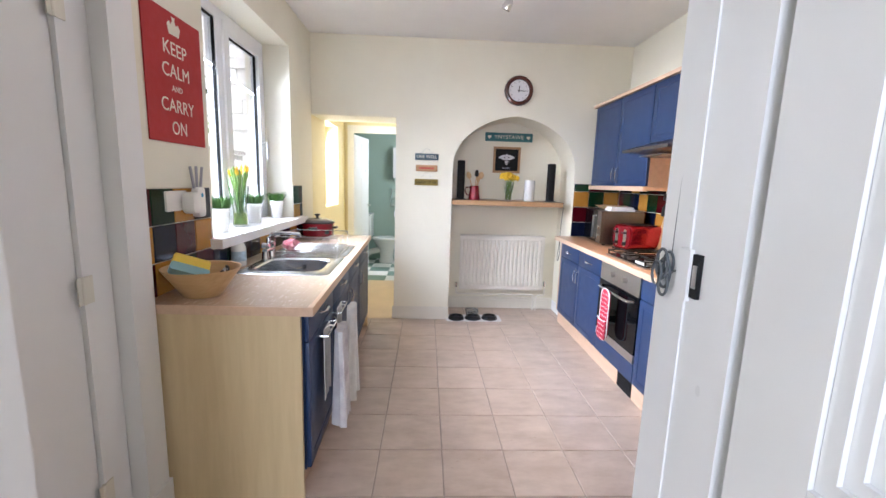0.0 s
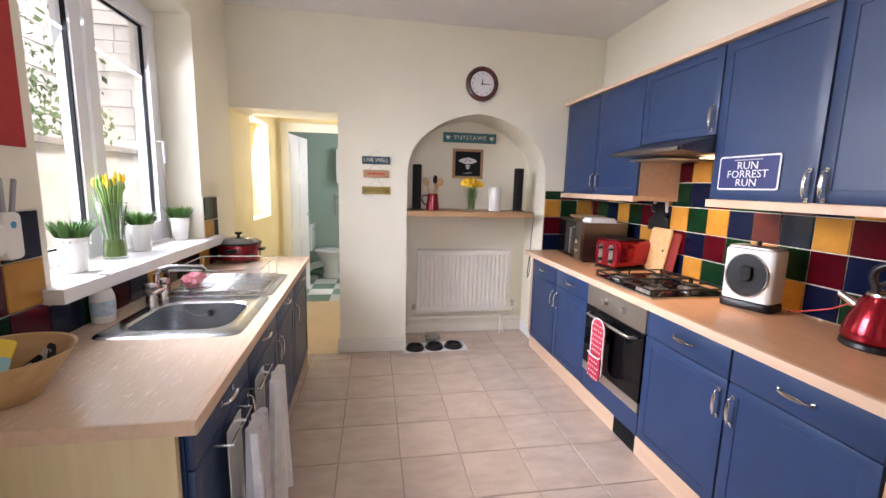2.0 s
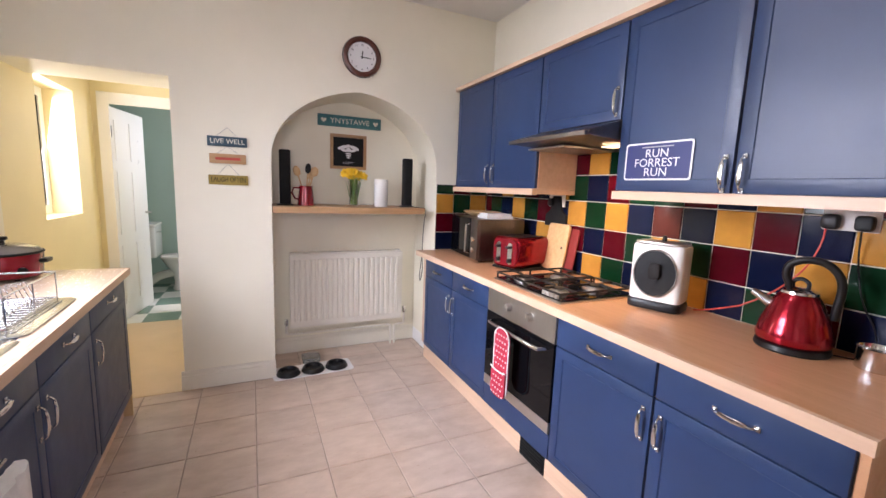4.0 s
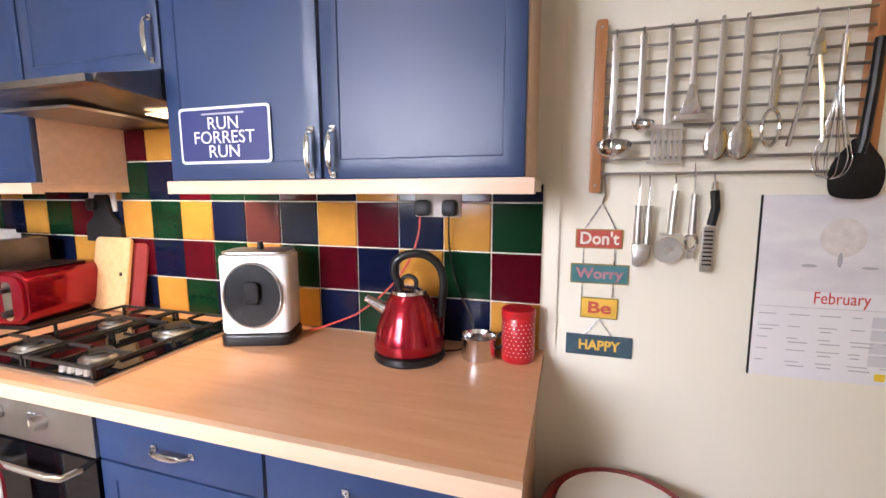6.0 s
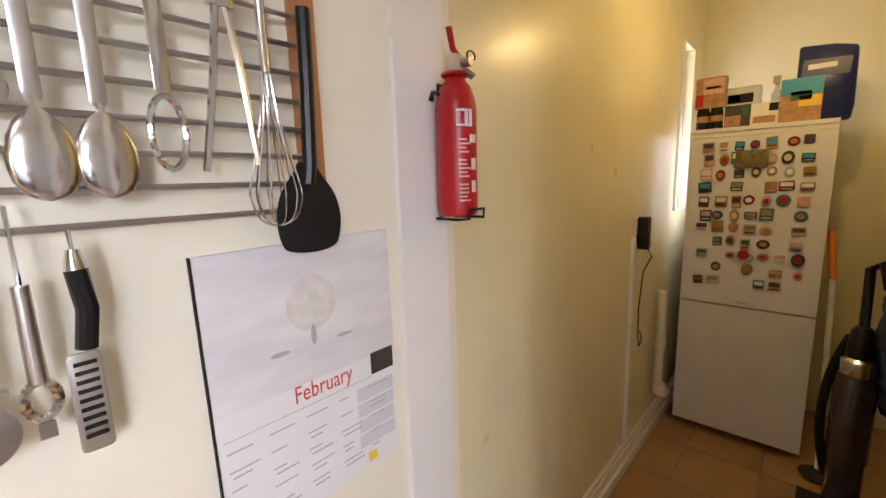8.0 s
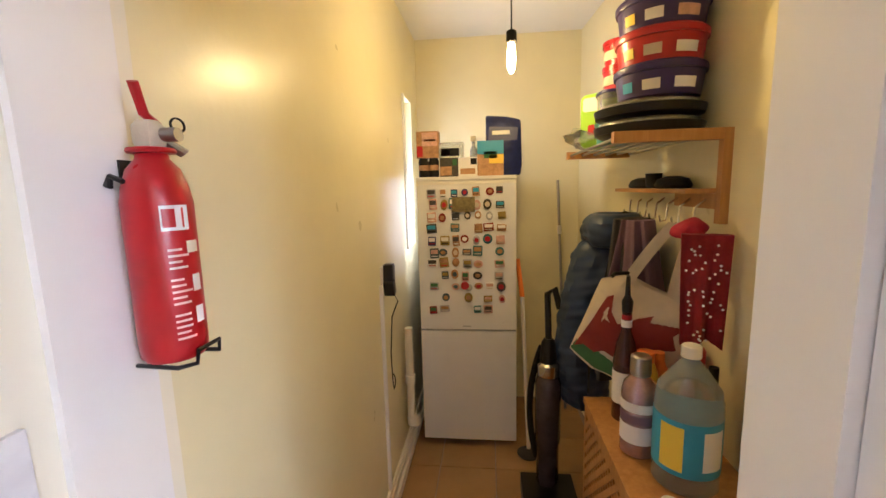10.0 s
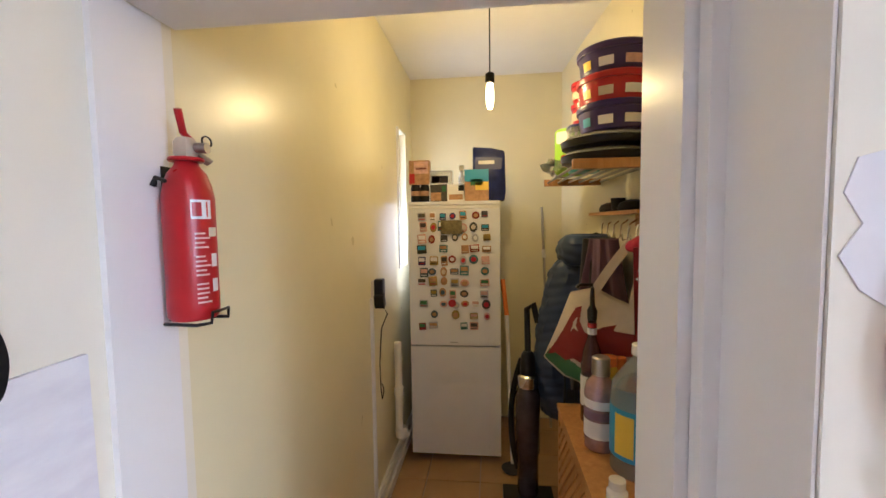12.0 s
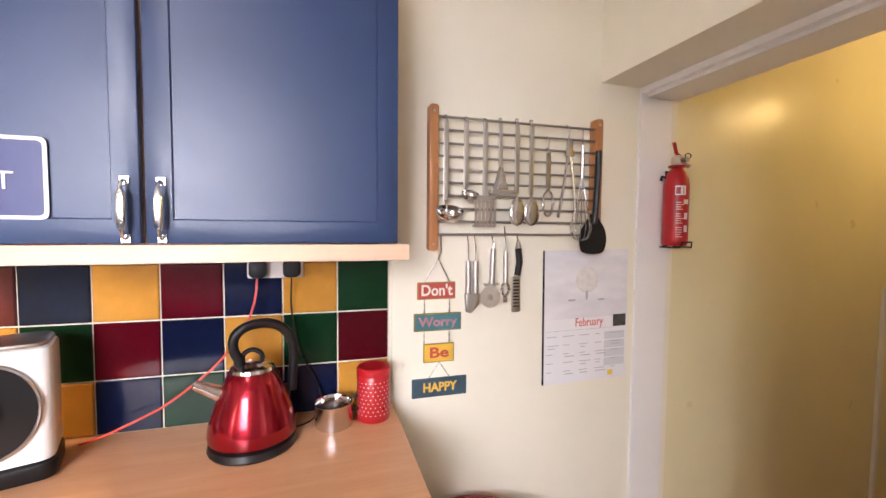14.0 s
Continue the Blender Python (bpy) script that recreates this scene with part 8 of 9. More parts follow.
def on_bag(s, t, lift=0.0):
    (u0, z0), (u1, z1) = along(TOP, s), along(BOT, s)
    u, z = u0 + (u1 - u0) * t, z0 + (z1 - z0) * t
    d = 0.055 * math.sin(math.pi * s) ** 0.6 * math.sin(math.pi * (0.12 + 0.80 * t)) ** 0.7 + 0.010 * math.sin(u * 34 + z * 12) * t + 0.008 * noise.noise((u * 12, z * 12, 3)) + lift
    return Vector((0.865 - 0.90 * u + 0.43 * d, -0.725 + 0.43 * u + 0.90 * d, z))


bm = bmesh.new()
gs, gt = 40, 30
sheets = []
for back in (False, True):
    g = []
    for i in range(gs + 1):
        g.append([bm.verts.new(on_bag(i / gs, k / gt, 0.0) if not back else Vector((0.865 - 0.90 * along(TOP, i / gs)[0] * (1 - k / gt) - 0.90 * along(BOT, i / gs)[0] * k / gt - 0.012, -0.745 + 0.43 * (along(TOP, i / gs)[0] * (1 - k / gt) + along(BOT, i / gs)[0] * k / gt), along(TOP, i / gs)[1] * (1 - k / gt) + along(BOT, i / gs)[1] * k / gt)) ) for k in range(gt + 1)])
    for i in range(gs):
        for k in range(gt):
            q = (g[i][k], g[i + 1][k], g[i + 1][k + 1], g[i][k + 1])
            bm.faces.new(q if back else q[::-1])
    sheets.append(g)
for i in range(gs):
    bm.faces.new((sheets[0][i][gt], sheets[0][i + 1][gt], sheets[1][i + 1][gt], sheets[1][i][gt]))
for k in range(gt):
    for i in (0, gs):
        bm.faces.new((sheets[0][i][k], sheets[0][i][k + 1], sheets[1][i][k + 1], sheets[1][i][k]))
bmesh.ops.recalc_face_normals(bm, faces=bm.faces)
part("bag", bm, "canvas", tote)


def inside(u, z, poly):
    hit = False
    for (ax, ay), (bx, by) in zip(poly, poly[1:] + poly[:1]):
        if (ay > z) != (by > z) and u < (bx - ax) * (z - ay) / (by - ay) + ax:
            hit = not hit
    return hit


def bag_print(poly, lift, mm2):
    n_s, n_t = 150, 110
    bm = bmesh.new()
    grid = {}
    def vert(i, k):
        if (i, k) not in grid:
            grid[i, k] = bm.verts.new(on_bag(i / n_s, k / n_t, lift))
        return grid[i, k]
    for i in range(n_s):
        for k in range(n_t):
            (u0, z0), (u1, z1) = along(TOP, (i + 0.5) / n_s), along(BOT, (i + 0.5) / n_s)
            t = (k + 0.5) / n_t
            if inside(u0 + (u1 - u0) * t, z0 + (z1 - z0) * t, poly):
                bm.faces.new((vert(i, k), vert(i, k + 1), vert(i + 1, k + 1), vert(i + 1, k)))
    part("print", bm, mm2, tote)


bag_print([(-0.27, 0.935), (-0.21, 1.035), (-0.175, 1.10), (-0.145, 1.155), (-0.12, 1.165), (-0.125, 1.10), (-0.10, 1.055), (-0.03, 1.09), (0.02, 1.105), (0.01, 1.08), (0.065, 1.075), (0.13, 1.072), (0.085, 1.04), (0.095, 0.99), (0.03, 0.98), (0.02, 0.945), (-0.05, 0.955), (-0.10, 0.92), (-0.15, 0.935), (-0.19, 0.92), (-0.23, 0.945)], 0.0035, "dark_red")
bag_print([(-0.285, 0.92), (-0.26, 0.96), (-0.21, 0.958), (-0.17, 0.925), (-0.08, 0.88), (0.07, 0.88), (0.10, 0.81), (-0.05, 0.805), (-0.19, 0.85)], 0.0022, "green_print")
bag_print([(-0.165, 1.05), (-0.15, 1.10), (-0.135, 1.12), (-0.14, 1.08), (-0.13, 1.06), (-0.15, 1.07)], 0.0045, "canvas")
for (u0, z0), (x1, z1) in (((-0.085, 1.225), (0.804, 1.44)), ((0.075, 1.165), (0.735, 1.42))):
    p = Vector((0.865 - 0.90 * u0 + 0.01, -0.70 + 0.43 * u0, z0))
    q = Vector((x1, -0.68, z1))
    for off in (0.0, -0.03):
        bm = bmesh.new()
        pts = bend(p + Vector((0, off, -0.03)), (p + q) / 2 + Vector((0.012, 0.01 + off, 0)), q + Vector((0, off, 0)), 8)
        w, th = Vector((0.013, -0.006, 0.004)), Vector((0.001, 0.0022, 0))
        rows_ = [[bm.verts.new(Vector(c) + a * w + b * th) for a, b in ((-1, -1), (1, -1), (1, 1), (-1, 1))] for c in pts]
        for r0, r1 in zip(rows_, rows_[1:]):
            for i in range(4):
                bm.faces.new((r0[i], r0[(i + 1) % 4], r1[(i + 1) % 4], r1[i]))
        bm.faces.new(rows_[0]), bm.faces.new(rows_[-1])
        bmesh.ops.recalc_face_normals(bm, faces=bm.faces)
        part("strap", bm, "canvas", tote)
spc = thing("spotted_cloth", "red cloth with white spots hanging on the rack", "cloth")
SM = T(HWX + 0.072, -0.52, 1.425) @ pose(0, 0, 0, 90, 0, 160)
part("cloth", drape(SM, 0.15, 0.34, 0.05, 4, 0.022, 0.75, 41, gather=0.1), mat("dark_red_fabric", (0.22, 0.008, 0.018), 0.85, vary=0.2, scale=20), spc)
rnd = random.Random(14)
bm = bmesh.new()
for k in range(46):
    v = -rnd.uniform(0.02, 0.32)
    u = rnd.uniform(-0.06, 0.06) * (1 + 0.6 * v)
    p = SM @ Vector((u, v, 0.104))
    bm.faces.new([bm.verts.new(SM @ Vector((u + 0.004 * math.cos(a), v + 0.004 * math.sin(a), 0.104))) for a in [q * math.pi / 3 for q in range(6)]])
tagged(part("spot_pattern", bm, "paper", spc), kind="stuff")
bm = bmesh.new()
bmesh.ops.create_icosphere(bm, subdivisions=4, radius=0.05)
for v in bm.verts:
    v.co *= 1 + 0.5 * noise.noise(v.co * 18)
    v.co.z *= 0.7
bm.transform(T(HWX + 0.10, -0.56, 1.435))
part("gathered_top", bm, "cloth_red", spc)

# lattice chest with bottles
CXF, CY0, CY1, CT = 1.068, -0.80, 0.20, 0.715
chest = thing("lattice_chest", "pine storage chest with rows of diamond cut-outs", "chest")
# black core paints the dark inside that shows through the cut-outs
part("body", box(HWX + 0.01, CY0, 0.02, CXF - 0.016, CY1, CT - 0.022), "matt_black", chest)
part("lid", box(HWX + 0.005, CY0 - 0.012, CT - 0.0215, CXF + 0.008, CY1 + 0.01, CT), "pine", chest, bevel=0.004)
step = 0.052
for k in range(-13, 22):
    for s in (1, -1):
        y = CY0 + k * step
        p0, p1 = Vector((CXF - 0.006 + 0.005 * (s > 0), y, 0.06)), Vector((CXF - 0.006 + 0.005 * (s > 0), y + s * 0.60, 0.66))
        # clip to the panel
        def clip(p, q):
            for lim, sign in ((CY0 + 0.02, 1), (CY1 - 0.02, -1)):
                if (p.y - lim) * sign < 0 and (q.y - lim) * sign < 0:
                    return None
                if (p.y - lim) * sign < 0:
                    p = p.lerp(q, (lim - p.y) / (q.y - p.y))
                elif (q.y - lim) * sign < 0:
                    q = q.lerp(p, (lim - q.y) / (p.y - q.y))
            return p, q
        r = clip(p0.copy(), p1.copy())
        if r and (r[0] - r[1]).length > 0.03:
            a, b = r
            d = (b - a).normalized()
            nrm = Vector((1, 0, 0))
            w = d.cross(nrm) * 0.011
            bm = bmesh.new()
            vs = [bm.verts.new(p) for p in (a - w, a + w, b + w, b - w, a - w + nrm * 0.005, a + w + nrm * 0.005, b + w + nrm * 0.005, b - w + nrm * 0.005)]
            for f in ((0, 1, 2, 3), (7, 6, 5, 4), (0, 4, 5, 1), (1, 5, 6, 2), (2, 6, 7, 3), (3, 7, 4, 0)):
                bm.faces.new([vs[i] for i in f])
            bmesh.ops.recalc_face_normals(bm, faces=bm.faces)
            part("slat", bm, "pine", chest, smooth=False)
for q in ((CY0, 0.02, CY1, 0.06), (CY0, 0.655, CY1, CT - 0.0225), (CY0, 0.0605, CY0 + 0.025, 0.6545), (CY1 - 0.025, 0.0605, CY1, 0.6545)):
    part("frame_rail", box(CXF - 0.012, q[0], q[1], CXF + 0.004, q[2], q[3]), "pine", chest, bevel=0.002)
part("end_board", box(HWX + 0.01, CY0 - 0.008, 0.02, CXF - 0.013, CY0 - 0.0005, CT - 0.022), "pine", chest)
for y in (CY0 + 0.04, CY1 - 0.04):
    part("foot", box(CXF - 0.06, y - 0.02, 0.0, CXF - 0.02, y + 0.02, 0.0195), "pine", chest)
CTT = CT + 0.0006


def bottle(label, x, y, prof, material, seg=26, cap=None, capmat="ceramic", bands=()):
    b = thing("bottle", label, "bottle", "bottles on the chest")
    part("glass", lathe(prof, seg, center=(x, y, CTT)), material, b)
    if cap:
        part("cap", lathe(cap, 20, center=(x, y, CTT)), capmat, b)
    for z0, z1, r, mm2 in bands:
        part("label", lathe([(r, z0), (r, z1)], seg, center=(x, y, CTT)), mm2, b)
    return b


bottle("large clear squash bottle with blue and yellow label", 0.895, -0.33, [(0.080, 0.0), (0.088, 0.008), (0.086, 0.05), (0.088, 0.24), (0.082, 0.29), (0.045, 0.345), (0.022, 0.372), (0.022, 0.38)], "clear_tub", 36, [(0.026, 0.3805), (0.027, 0.384), (0.026, 0.412), (0.022, 0.415)], "ceramic", ((0.06, 0.22, 0.0888, "label_blue"),))
b_ = bpy.data.objects["bottle"]
part("label_panel", lathe([(0.0893, 0.09), (0.0893, 0.20)], 36, center=(0.895, -0.33, CTT)), "label_blue", b_)
bm = bmesh.new()
lo = [bm.verts.new((0.895 + 0.0898 * math.cos(a), -0.33 + 0.0898 * math.sin(a), CTT + 0.075)) for a in [0.35 + 0.08 * i for i in range(10)]]
hi = [bm.verts.new((0.895 + 0.0898 * math.cos(a), -0.33 + 0.0898 * math.sin(a), CTT + 0.205)) for a in [0.35 + 0.08 * i for i in range(10)]]
for i in range(9):
    bm.faces.new((lo[i], lo[i + 1], hi[i + 1], hi[i]))
part("label_panel", bm, "label_yellow", b_)
bm = bmesh.new()
lo = [bm.verts.new((0.895 + 0.0898 * math.cos(a), -0.33 + 0.0898 * math.sin(a), CTT + 0.085)) for a in [1.62 + 0.08 * i for i in range(10)]]
hi = [bm.verts.new((0.895 + 0.0898 * math.cos(a), -0.33 + 0.0898 * math.sin(a), CTT + 0.200)) for a in [1.62 + 0.08 * i for i in range(10)]]
for i in range(9):
    bm.faces.new((lo[i], lo[i + 1], hi[i + 1], hi[i]))
part("label_panel", bm, "paper", b_)
bottle("silver and pink drink bottle with grey cap", 0.982, -0.46, [(0.049, 0.0), (0.055, 0.006), (0.055, 0.205), (0.049, 0.235), (0.030, 0.258), (0.027, 0.265)], mat("silver_pink", (0.46, 0.30, 0.32), 0.25, 0.6, vary=0.3, scale=18), 28, [(0.0305, 0.2655), (0.0315, 0.27), (0.0305, 0.325), (0.024, 0.330)], "wire", ((0.05, 0.11, 0.0558, "paper"), (0.118, 0.145, 0.0558, "mauve"), (0.155, 0.185, 0.0558, "paper")))
pb = bottle("dark pink spirit bottle with black pump", 0.965, -0.66, [(0.038, 0.0), (0.042, 0.006), (0.042, 0.22), (0.034, 0.29), (0.017, 0.34), (0.016, 0.41)], "amber", 26, [(0.018, 0.4105), (0.020, 0.45), (0.010, 0.47), (0.007, 0.54)], "black", ((0.07, 0.19, 0.0428, "paper"), (0.355, 0.380, 0.0185, "paper"), (0.383, 0.40, 0.0178, "red_paint")))
part("pump_head", tube([(0.965, -0.66, CTT + 0.538), (0.968, -0.655, CTT + 0.553), (1.02, -0.635, CTT + 0.556), (1.032, -0.63, CTT + 0.545)], 0.007, 8), "black", pb)
bottle("yellow and orange detergent bottle", 0.915, -0.60, [(0.036, 0.0), (0.040, 0.01), (0.040, 0.21), (0.026, 0.25)], "label_yellow", 20, [(0.028, 0.2505), (0.030, 0.285)], "orange")
bottle("orange juice bottle with orange cap", 0.865, -0.62, [(0.034, 0.0), (0.038, 0.01), (0.036, 0.2), (0.018, 0.25)], "orange", 20, [(0.020, 0.2505), (0.020, 0.275)], "orange")
bottle("aqua plastic drinks bottle", 0.80, -0.70, [(0.040, 0.0), (0.042, 0.01), (0.042, 0.24), (0.028, 0.26)], "aqua", 20, [(0.030, 0.2605), (0.030, 0.30), (0.018, 0.305)], "aqua")
bottle("slim red metal drinks flask", 0.765, -0.58, [(0.032, 0.0), (0.034, 0.01), (0.034, 0.30), (0.028, 0.31)], "red_paint", 20)
bottle("small white and green supplement bottle", 1.03, -0.10, [(0.026, 0.0), (0.028, 0.005), (0.028, 0.075), (0.020, 0.085)], "ceramic", 20, [(0.022, 0.0855), (0.022, 0.108)], "ceramic", ((0.015, 0.055, 0.0286, "lime"),))
bottle("dark glass bottle in the shadow", 0.785, -0.42, [(0.034, 0.0), (0.036, 0.01), (0.036, 0.2), (0.014, 0.26), (0.014, 0.31)], "matt_black", 20)

vac = thing("vacuum_cleaner", "black upright vacuum cleaner with steel collar", "vacuum cleaner")
VC = Vector((1.175, -1.12, 0))
part("head", box(VC.x - 0.13, VC.y - 0.06, 0.0, VC.x + 0.13, VC.y + 0.16, 0.085), "black", vac, bevel=0.02)
part("canister", lathe([(0.050, 0.0865), (0.055, 0.10), (0.055, 0.30), (0.062, 0.32), (0.062, 0.62), (0.052, 0.66)], 28, center=VC), mat("smoked_plastic", (0.05, 0.04, 0.05), 0.15, vary=0.3, scale=12), vac, "smoked plastic dust canister")
part("collar", lathe([(0.050, 0.6605), (0.054, 0.67), (0.054, 0.72), (0.042, 0.73)], 28, center=VC), "chrome", vac)
part("motor", lathe([(0.040, 0.7305), (0.042, 0.75), (0.034, 0.83), (0.022, 0.85)], 24, center=VC), "black", vac)
part("handle", tube([VC + Vector((0, 0, 0.845)), VC + Vector((0.0, -0.03, 0.95)), VC + Vector((0.0, -0.05, 1.06)), VC + Vector((-0.03, -0.02, 1.09)), VC + Vector((-0.05, 0.01, 1.00))], 0.016, 10), "black", vac)
part("hose", tube(bend(VC + Vector((0.05, -0.03, 0.2)), VC + Vector((0.13, -0.05, 0.5)), VC + Vector((0.03, -0.02, 0.80)), 14), 0.016, 10), "matt_black", vac)
part("clear_cup", lathe([(0.04, 0.05), (0.055, 0.16), (0.052, 0.16), (0.036, 0.055)], 22, center=(VC.x - 0.06, VC.y + 0.26, 0.0)), "clear_tub", vac)
mop = thing("mop", "pale mop handle with an orange grip", "mop")
part("pole", tube([(1.235, -1.45, 0.02), (1.262, -1.62, 0.92)], 0.012, 10), "white", mop)
part("grip", tube([(1.262, -1.621, 0.921), (1.285, -1.70, 1.14)], 0.015, 10), "orange", mop)
part("head", lathe([(0.06, 0.0), (0.07, 0.012), (0.02, 0.04)], 18, center=(1.235, -1.45, 0.001)), "grey_cloth", mop)
pole = thing("telescopic_pole", "grey metal telescopic pole leaning in the corner", "pole")
part("pole", tube([(0.93, -1.98, 0.01), (0.985, -2.10, 1.62)], 0.009, 8), "wire", pole)
part("joint", tube([(0.972, -2.075, 1.25), (0.974, -2.08, 1.31)], 0.014, 10), "white", pole)
cb2 = thing("orange_crate", "small orange plastic crate on the pantry floor", "crate")
part("crate", lathe([(0.085, 0.0005), (0.10, 0.11), (0.094, 0.11), (0.08, 0.008)], 24, center=(1.19, -0.62, 0), power=5), "orange", cb2)

# ---- bathroom ----
wc = thing("toilet", "white ceramic toilet with cistern and closed seat", "toilet")
WC = Vector((-0.60, 6.92, 0))
part("pan", lathe([(0.10, 0.0), (0.105, 0.02), (0.085, 0.10), (0.10, 0.22), (0.165, 0.34), (0.180, 0.39)], 32, center=WC, sx=1.25, sy=1.0), "ceramic", wc)
part("seat", lathe([(0.182, 0.3905), (0.190, 0.40), (0.188, 0.412), (0.182, 0.4125)], 32, center=WC, sx=1.27, sy=1.0), "ceramic", wc)
part("lid", lathe([(0.186, 0.4135), (0.188, 0.424), (0.178, 0.432), (0.05, 0.434)], 32, center=WC, sx=1.27, sy=1.0), "ceramic", wc)
part("cistern", prism(rounded(0.18, 0.42, 0.03), T(-0.935, 6.92, 0.43), 0.36), "ceramic", wc, bevel=0.012)
part("cistern_lid", prism(rounded(0.20, 0.44, 0.03), T(-0.935, 6.92, 0.7905), 0.03), "ceramic", wc, bevel=0.008)
part("lever", tube([(-0.842, 6.78, 0.73), (-0.815, 6.78, 0.73), (-0.810, 6.84, 0.725)], 0.007), "chrome", wc)
part("soil_pipe", tube([(-0.70, 6.92, 0.22), (-0.86, 6.92, 0.18), (-0.98, 6.92, 0.10)], 0.05, 14), "ceramic", wc)
cabn = thing("bathroom_cabinet", "small white wall cabinet above the toilet", "cabinet")
part("box", box(-0.52, 7.10, 1.42, -0.22, 7.249, 1.92), "white", cabn, bevel=0.005)
part("door", box(-0.518, 7.082, 1.425, -0.222, 7.098, 1.915), "white", cabn, bevel=0.004)
twr = thing("towel_warmer", "chrome towel rail and paper roll on the wall", "towel rail")
for z in (0.95, 1.08, 1.21):
    part("bar", cyl((-0.56, 7.21, z), (-0.40, 7.21, z), 0.008), "chrome", twr)
for x in (-0.56, -0.40):
    part("post", cyl((x, 7.21, 0.92), (x, 7.21, 1.25), 0.009), "chrome", twr)
    part("bracket", cyl((x, 7.21, 1.15), (x, 7.249, 1.15), 0.007), "chrome", twr)
prl = thing("toilet_roll", "white toilet roll on the bathroom wall", "toilet roll")
part("roll", cyl((-0.50, 7.19, 0.80), (-0.40, 7.19, 0.80), 0.052, seg=24), "paper", prl)
part("holder", tube([(-0.52, 7.19, 0.80), (-0.52, 7.248, 0.80)], 0.006), "chrome", prl)

# ---- outside the kitchen window ----
gw = setting(new("garden_wall"), "pale rendered garden wall with coping stones", "wall")
part("render", box(-3.6, 0.0, -0.31, -3.4, 8.0, 1.75), "outside_wall", gw)
for k in range(12):
    part("coping", box(-3.66, 0.0 + k * 0.667, 1.752, -3.34, 0.655 + k * 0.667, 1.82), "paving", gw, bevel=0.01)
hedge = bmesh.new()
rnd = random.Random(77)
for k in range(1500):
    y, z = rnd.uniform(4.6, 8.0), 1.8 + 2.4 * rnd.random() ** 1.4
    x = -4.2 + rnd.uniform(-0.5, 0.5) + 0.2 * math.sin(y * 2.1)
    if noise.noise(Vector((y * 0.9, z * 0.9, 3.1))) + 0.35 < (z - 1.8) * 0.32:
        continue
    p, s = Vector((x, y, z)), rnd.uniform(0.03, 0.07)
    q = Euler((rnd.uniform(0, 6), rnd.uniform(0, 6), rnd.uniform(0, 6))).to_matrix()
    hedge.faces.new([hedge.verts.new(p + q @ Vector(c) * s) for c in ((-1, 0, 0), (0, -0.5, 0.1), (1, 0, 0), (0, 0.5, 0.1))])
hd = tagged(part("hedge", hedge, "hedge"), "loose green hedge above the garden wall", "hedge", kind="stuff")
bank = setting(part("bank", box(-5.0, 0.0, -0.31, -3.62, 9.0, 1.70), "outside_wall"), "raised garden bank behind the wall", "ground")
uw = setting(new("upper_garden_wall"), "tall pale stone garden wall on the bank", "wall")
part("mortar", box(-5.45, -1.0, 1.70, -5.045, 9.5, 5.2), "pale_stone", uw, smooth=False)
rnd = random.Random(78)
z = 1.702
while z < 5.2:
    h = rnd.uniform(0.16, 0.30)
    y = -1.0
    while y < 9.5:
        w = rnd.uniform(0.25, 0.60)
        d = rnd.uniform(0.0, 0.05)
        part("stone", box(-5.4, y, z, -5.02 + d, y + w - 0.015, z + h - 0.015), "pale_stone", uw, smooth=False)
        y += w
    z += h

rw = setting(new("garden_return_wall"), "pale stone wall closing the garden", "wall")
part("mortar", box(-5.0, 8.515, -0.3, -2.02, 8.95, 5.2), "pale_stone", rw, smooth=False)
z = -0.3
while z < 5.2:
    h = rnd.uniform(0.18, 0.32)
    x = -5.0
    while x < -2.05:
        w = min(rnd.uniform(0.30, 0.65), -2.0 - x)
        part("stone", box(x, 8.50 - rnd.uniform(0.0, 0.04), z, x + w - 0.015, 8.9, z + h - 0.015), "pale_stone", rw, smooth=False)
        x += w
    z += h

# ---- tiles, last ----
tile_mesh = {}


def tile(parent, m, w, h, key, depth=0.007, gap=0.0022):
    k = (round(w, 4), round(h, 4), key)
    if k not in tile_mesh:
        bm = bmesh.new()
        a, b, c = w / 2 - gap, h / 2 - gap, 0.0028
        lo = [bm.verts.new(p) for p in ((-a, -b, 0), (a, -b, 0), (a, b, 0), (-a, b, 0))]
        mi = [bm.verts.new(p) for p in ((-a, -b, depth - c), (a, -b, depth - c), (a, b, depth - c), (-a, b, depth - c))]
        hi = [bm.verts.new(p) for p in ((-a + c, -b + c, depth), (a - c, -b + c, depth), (a - c, b - c, depth), (-a + c, b - c, depth))]
        for r, s in ((lo, mi), (mi, hi)):
            for i in range(4):
                j = (i + 1) % 4
                bm.faces.new((r[i], r[j], s[j], s[i]))
        bm.faces.new(hi)
        me = bpy.data.meshes.new("tile")
        bm.to_mesh(me)
        bm.free()
        me.materials.append(M[key])
        tile_mesh[k] = me
    o = new("tile", tile_mesh[k])
    o.parent = parent
    o.matrix_world = m
    return o


P = 0.1497
ROWZ = [0.8675, 1.0172, 1.1669, 1.3166, 1.4663, 1.6160]
EY0 = 1.3635
east = {0: "YNMGNYMNGYNMGYNMGN", 1: "MGYNMGYGMNMGYNMGMG", 2: "GYNMYSBNYGYNMGYNGM", 3: "NMGYNMGGMNGYNMGYNM", 4: "GYNMGYNNGYMNGYMGNY"}
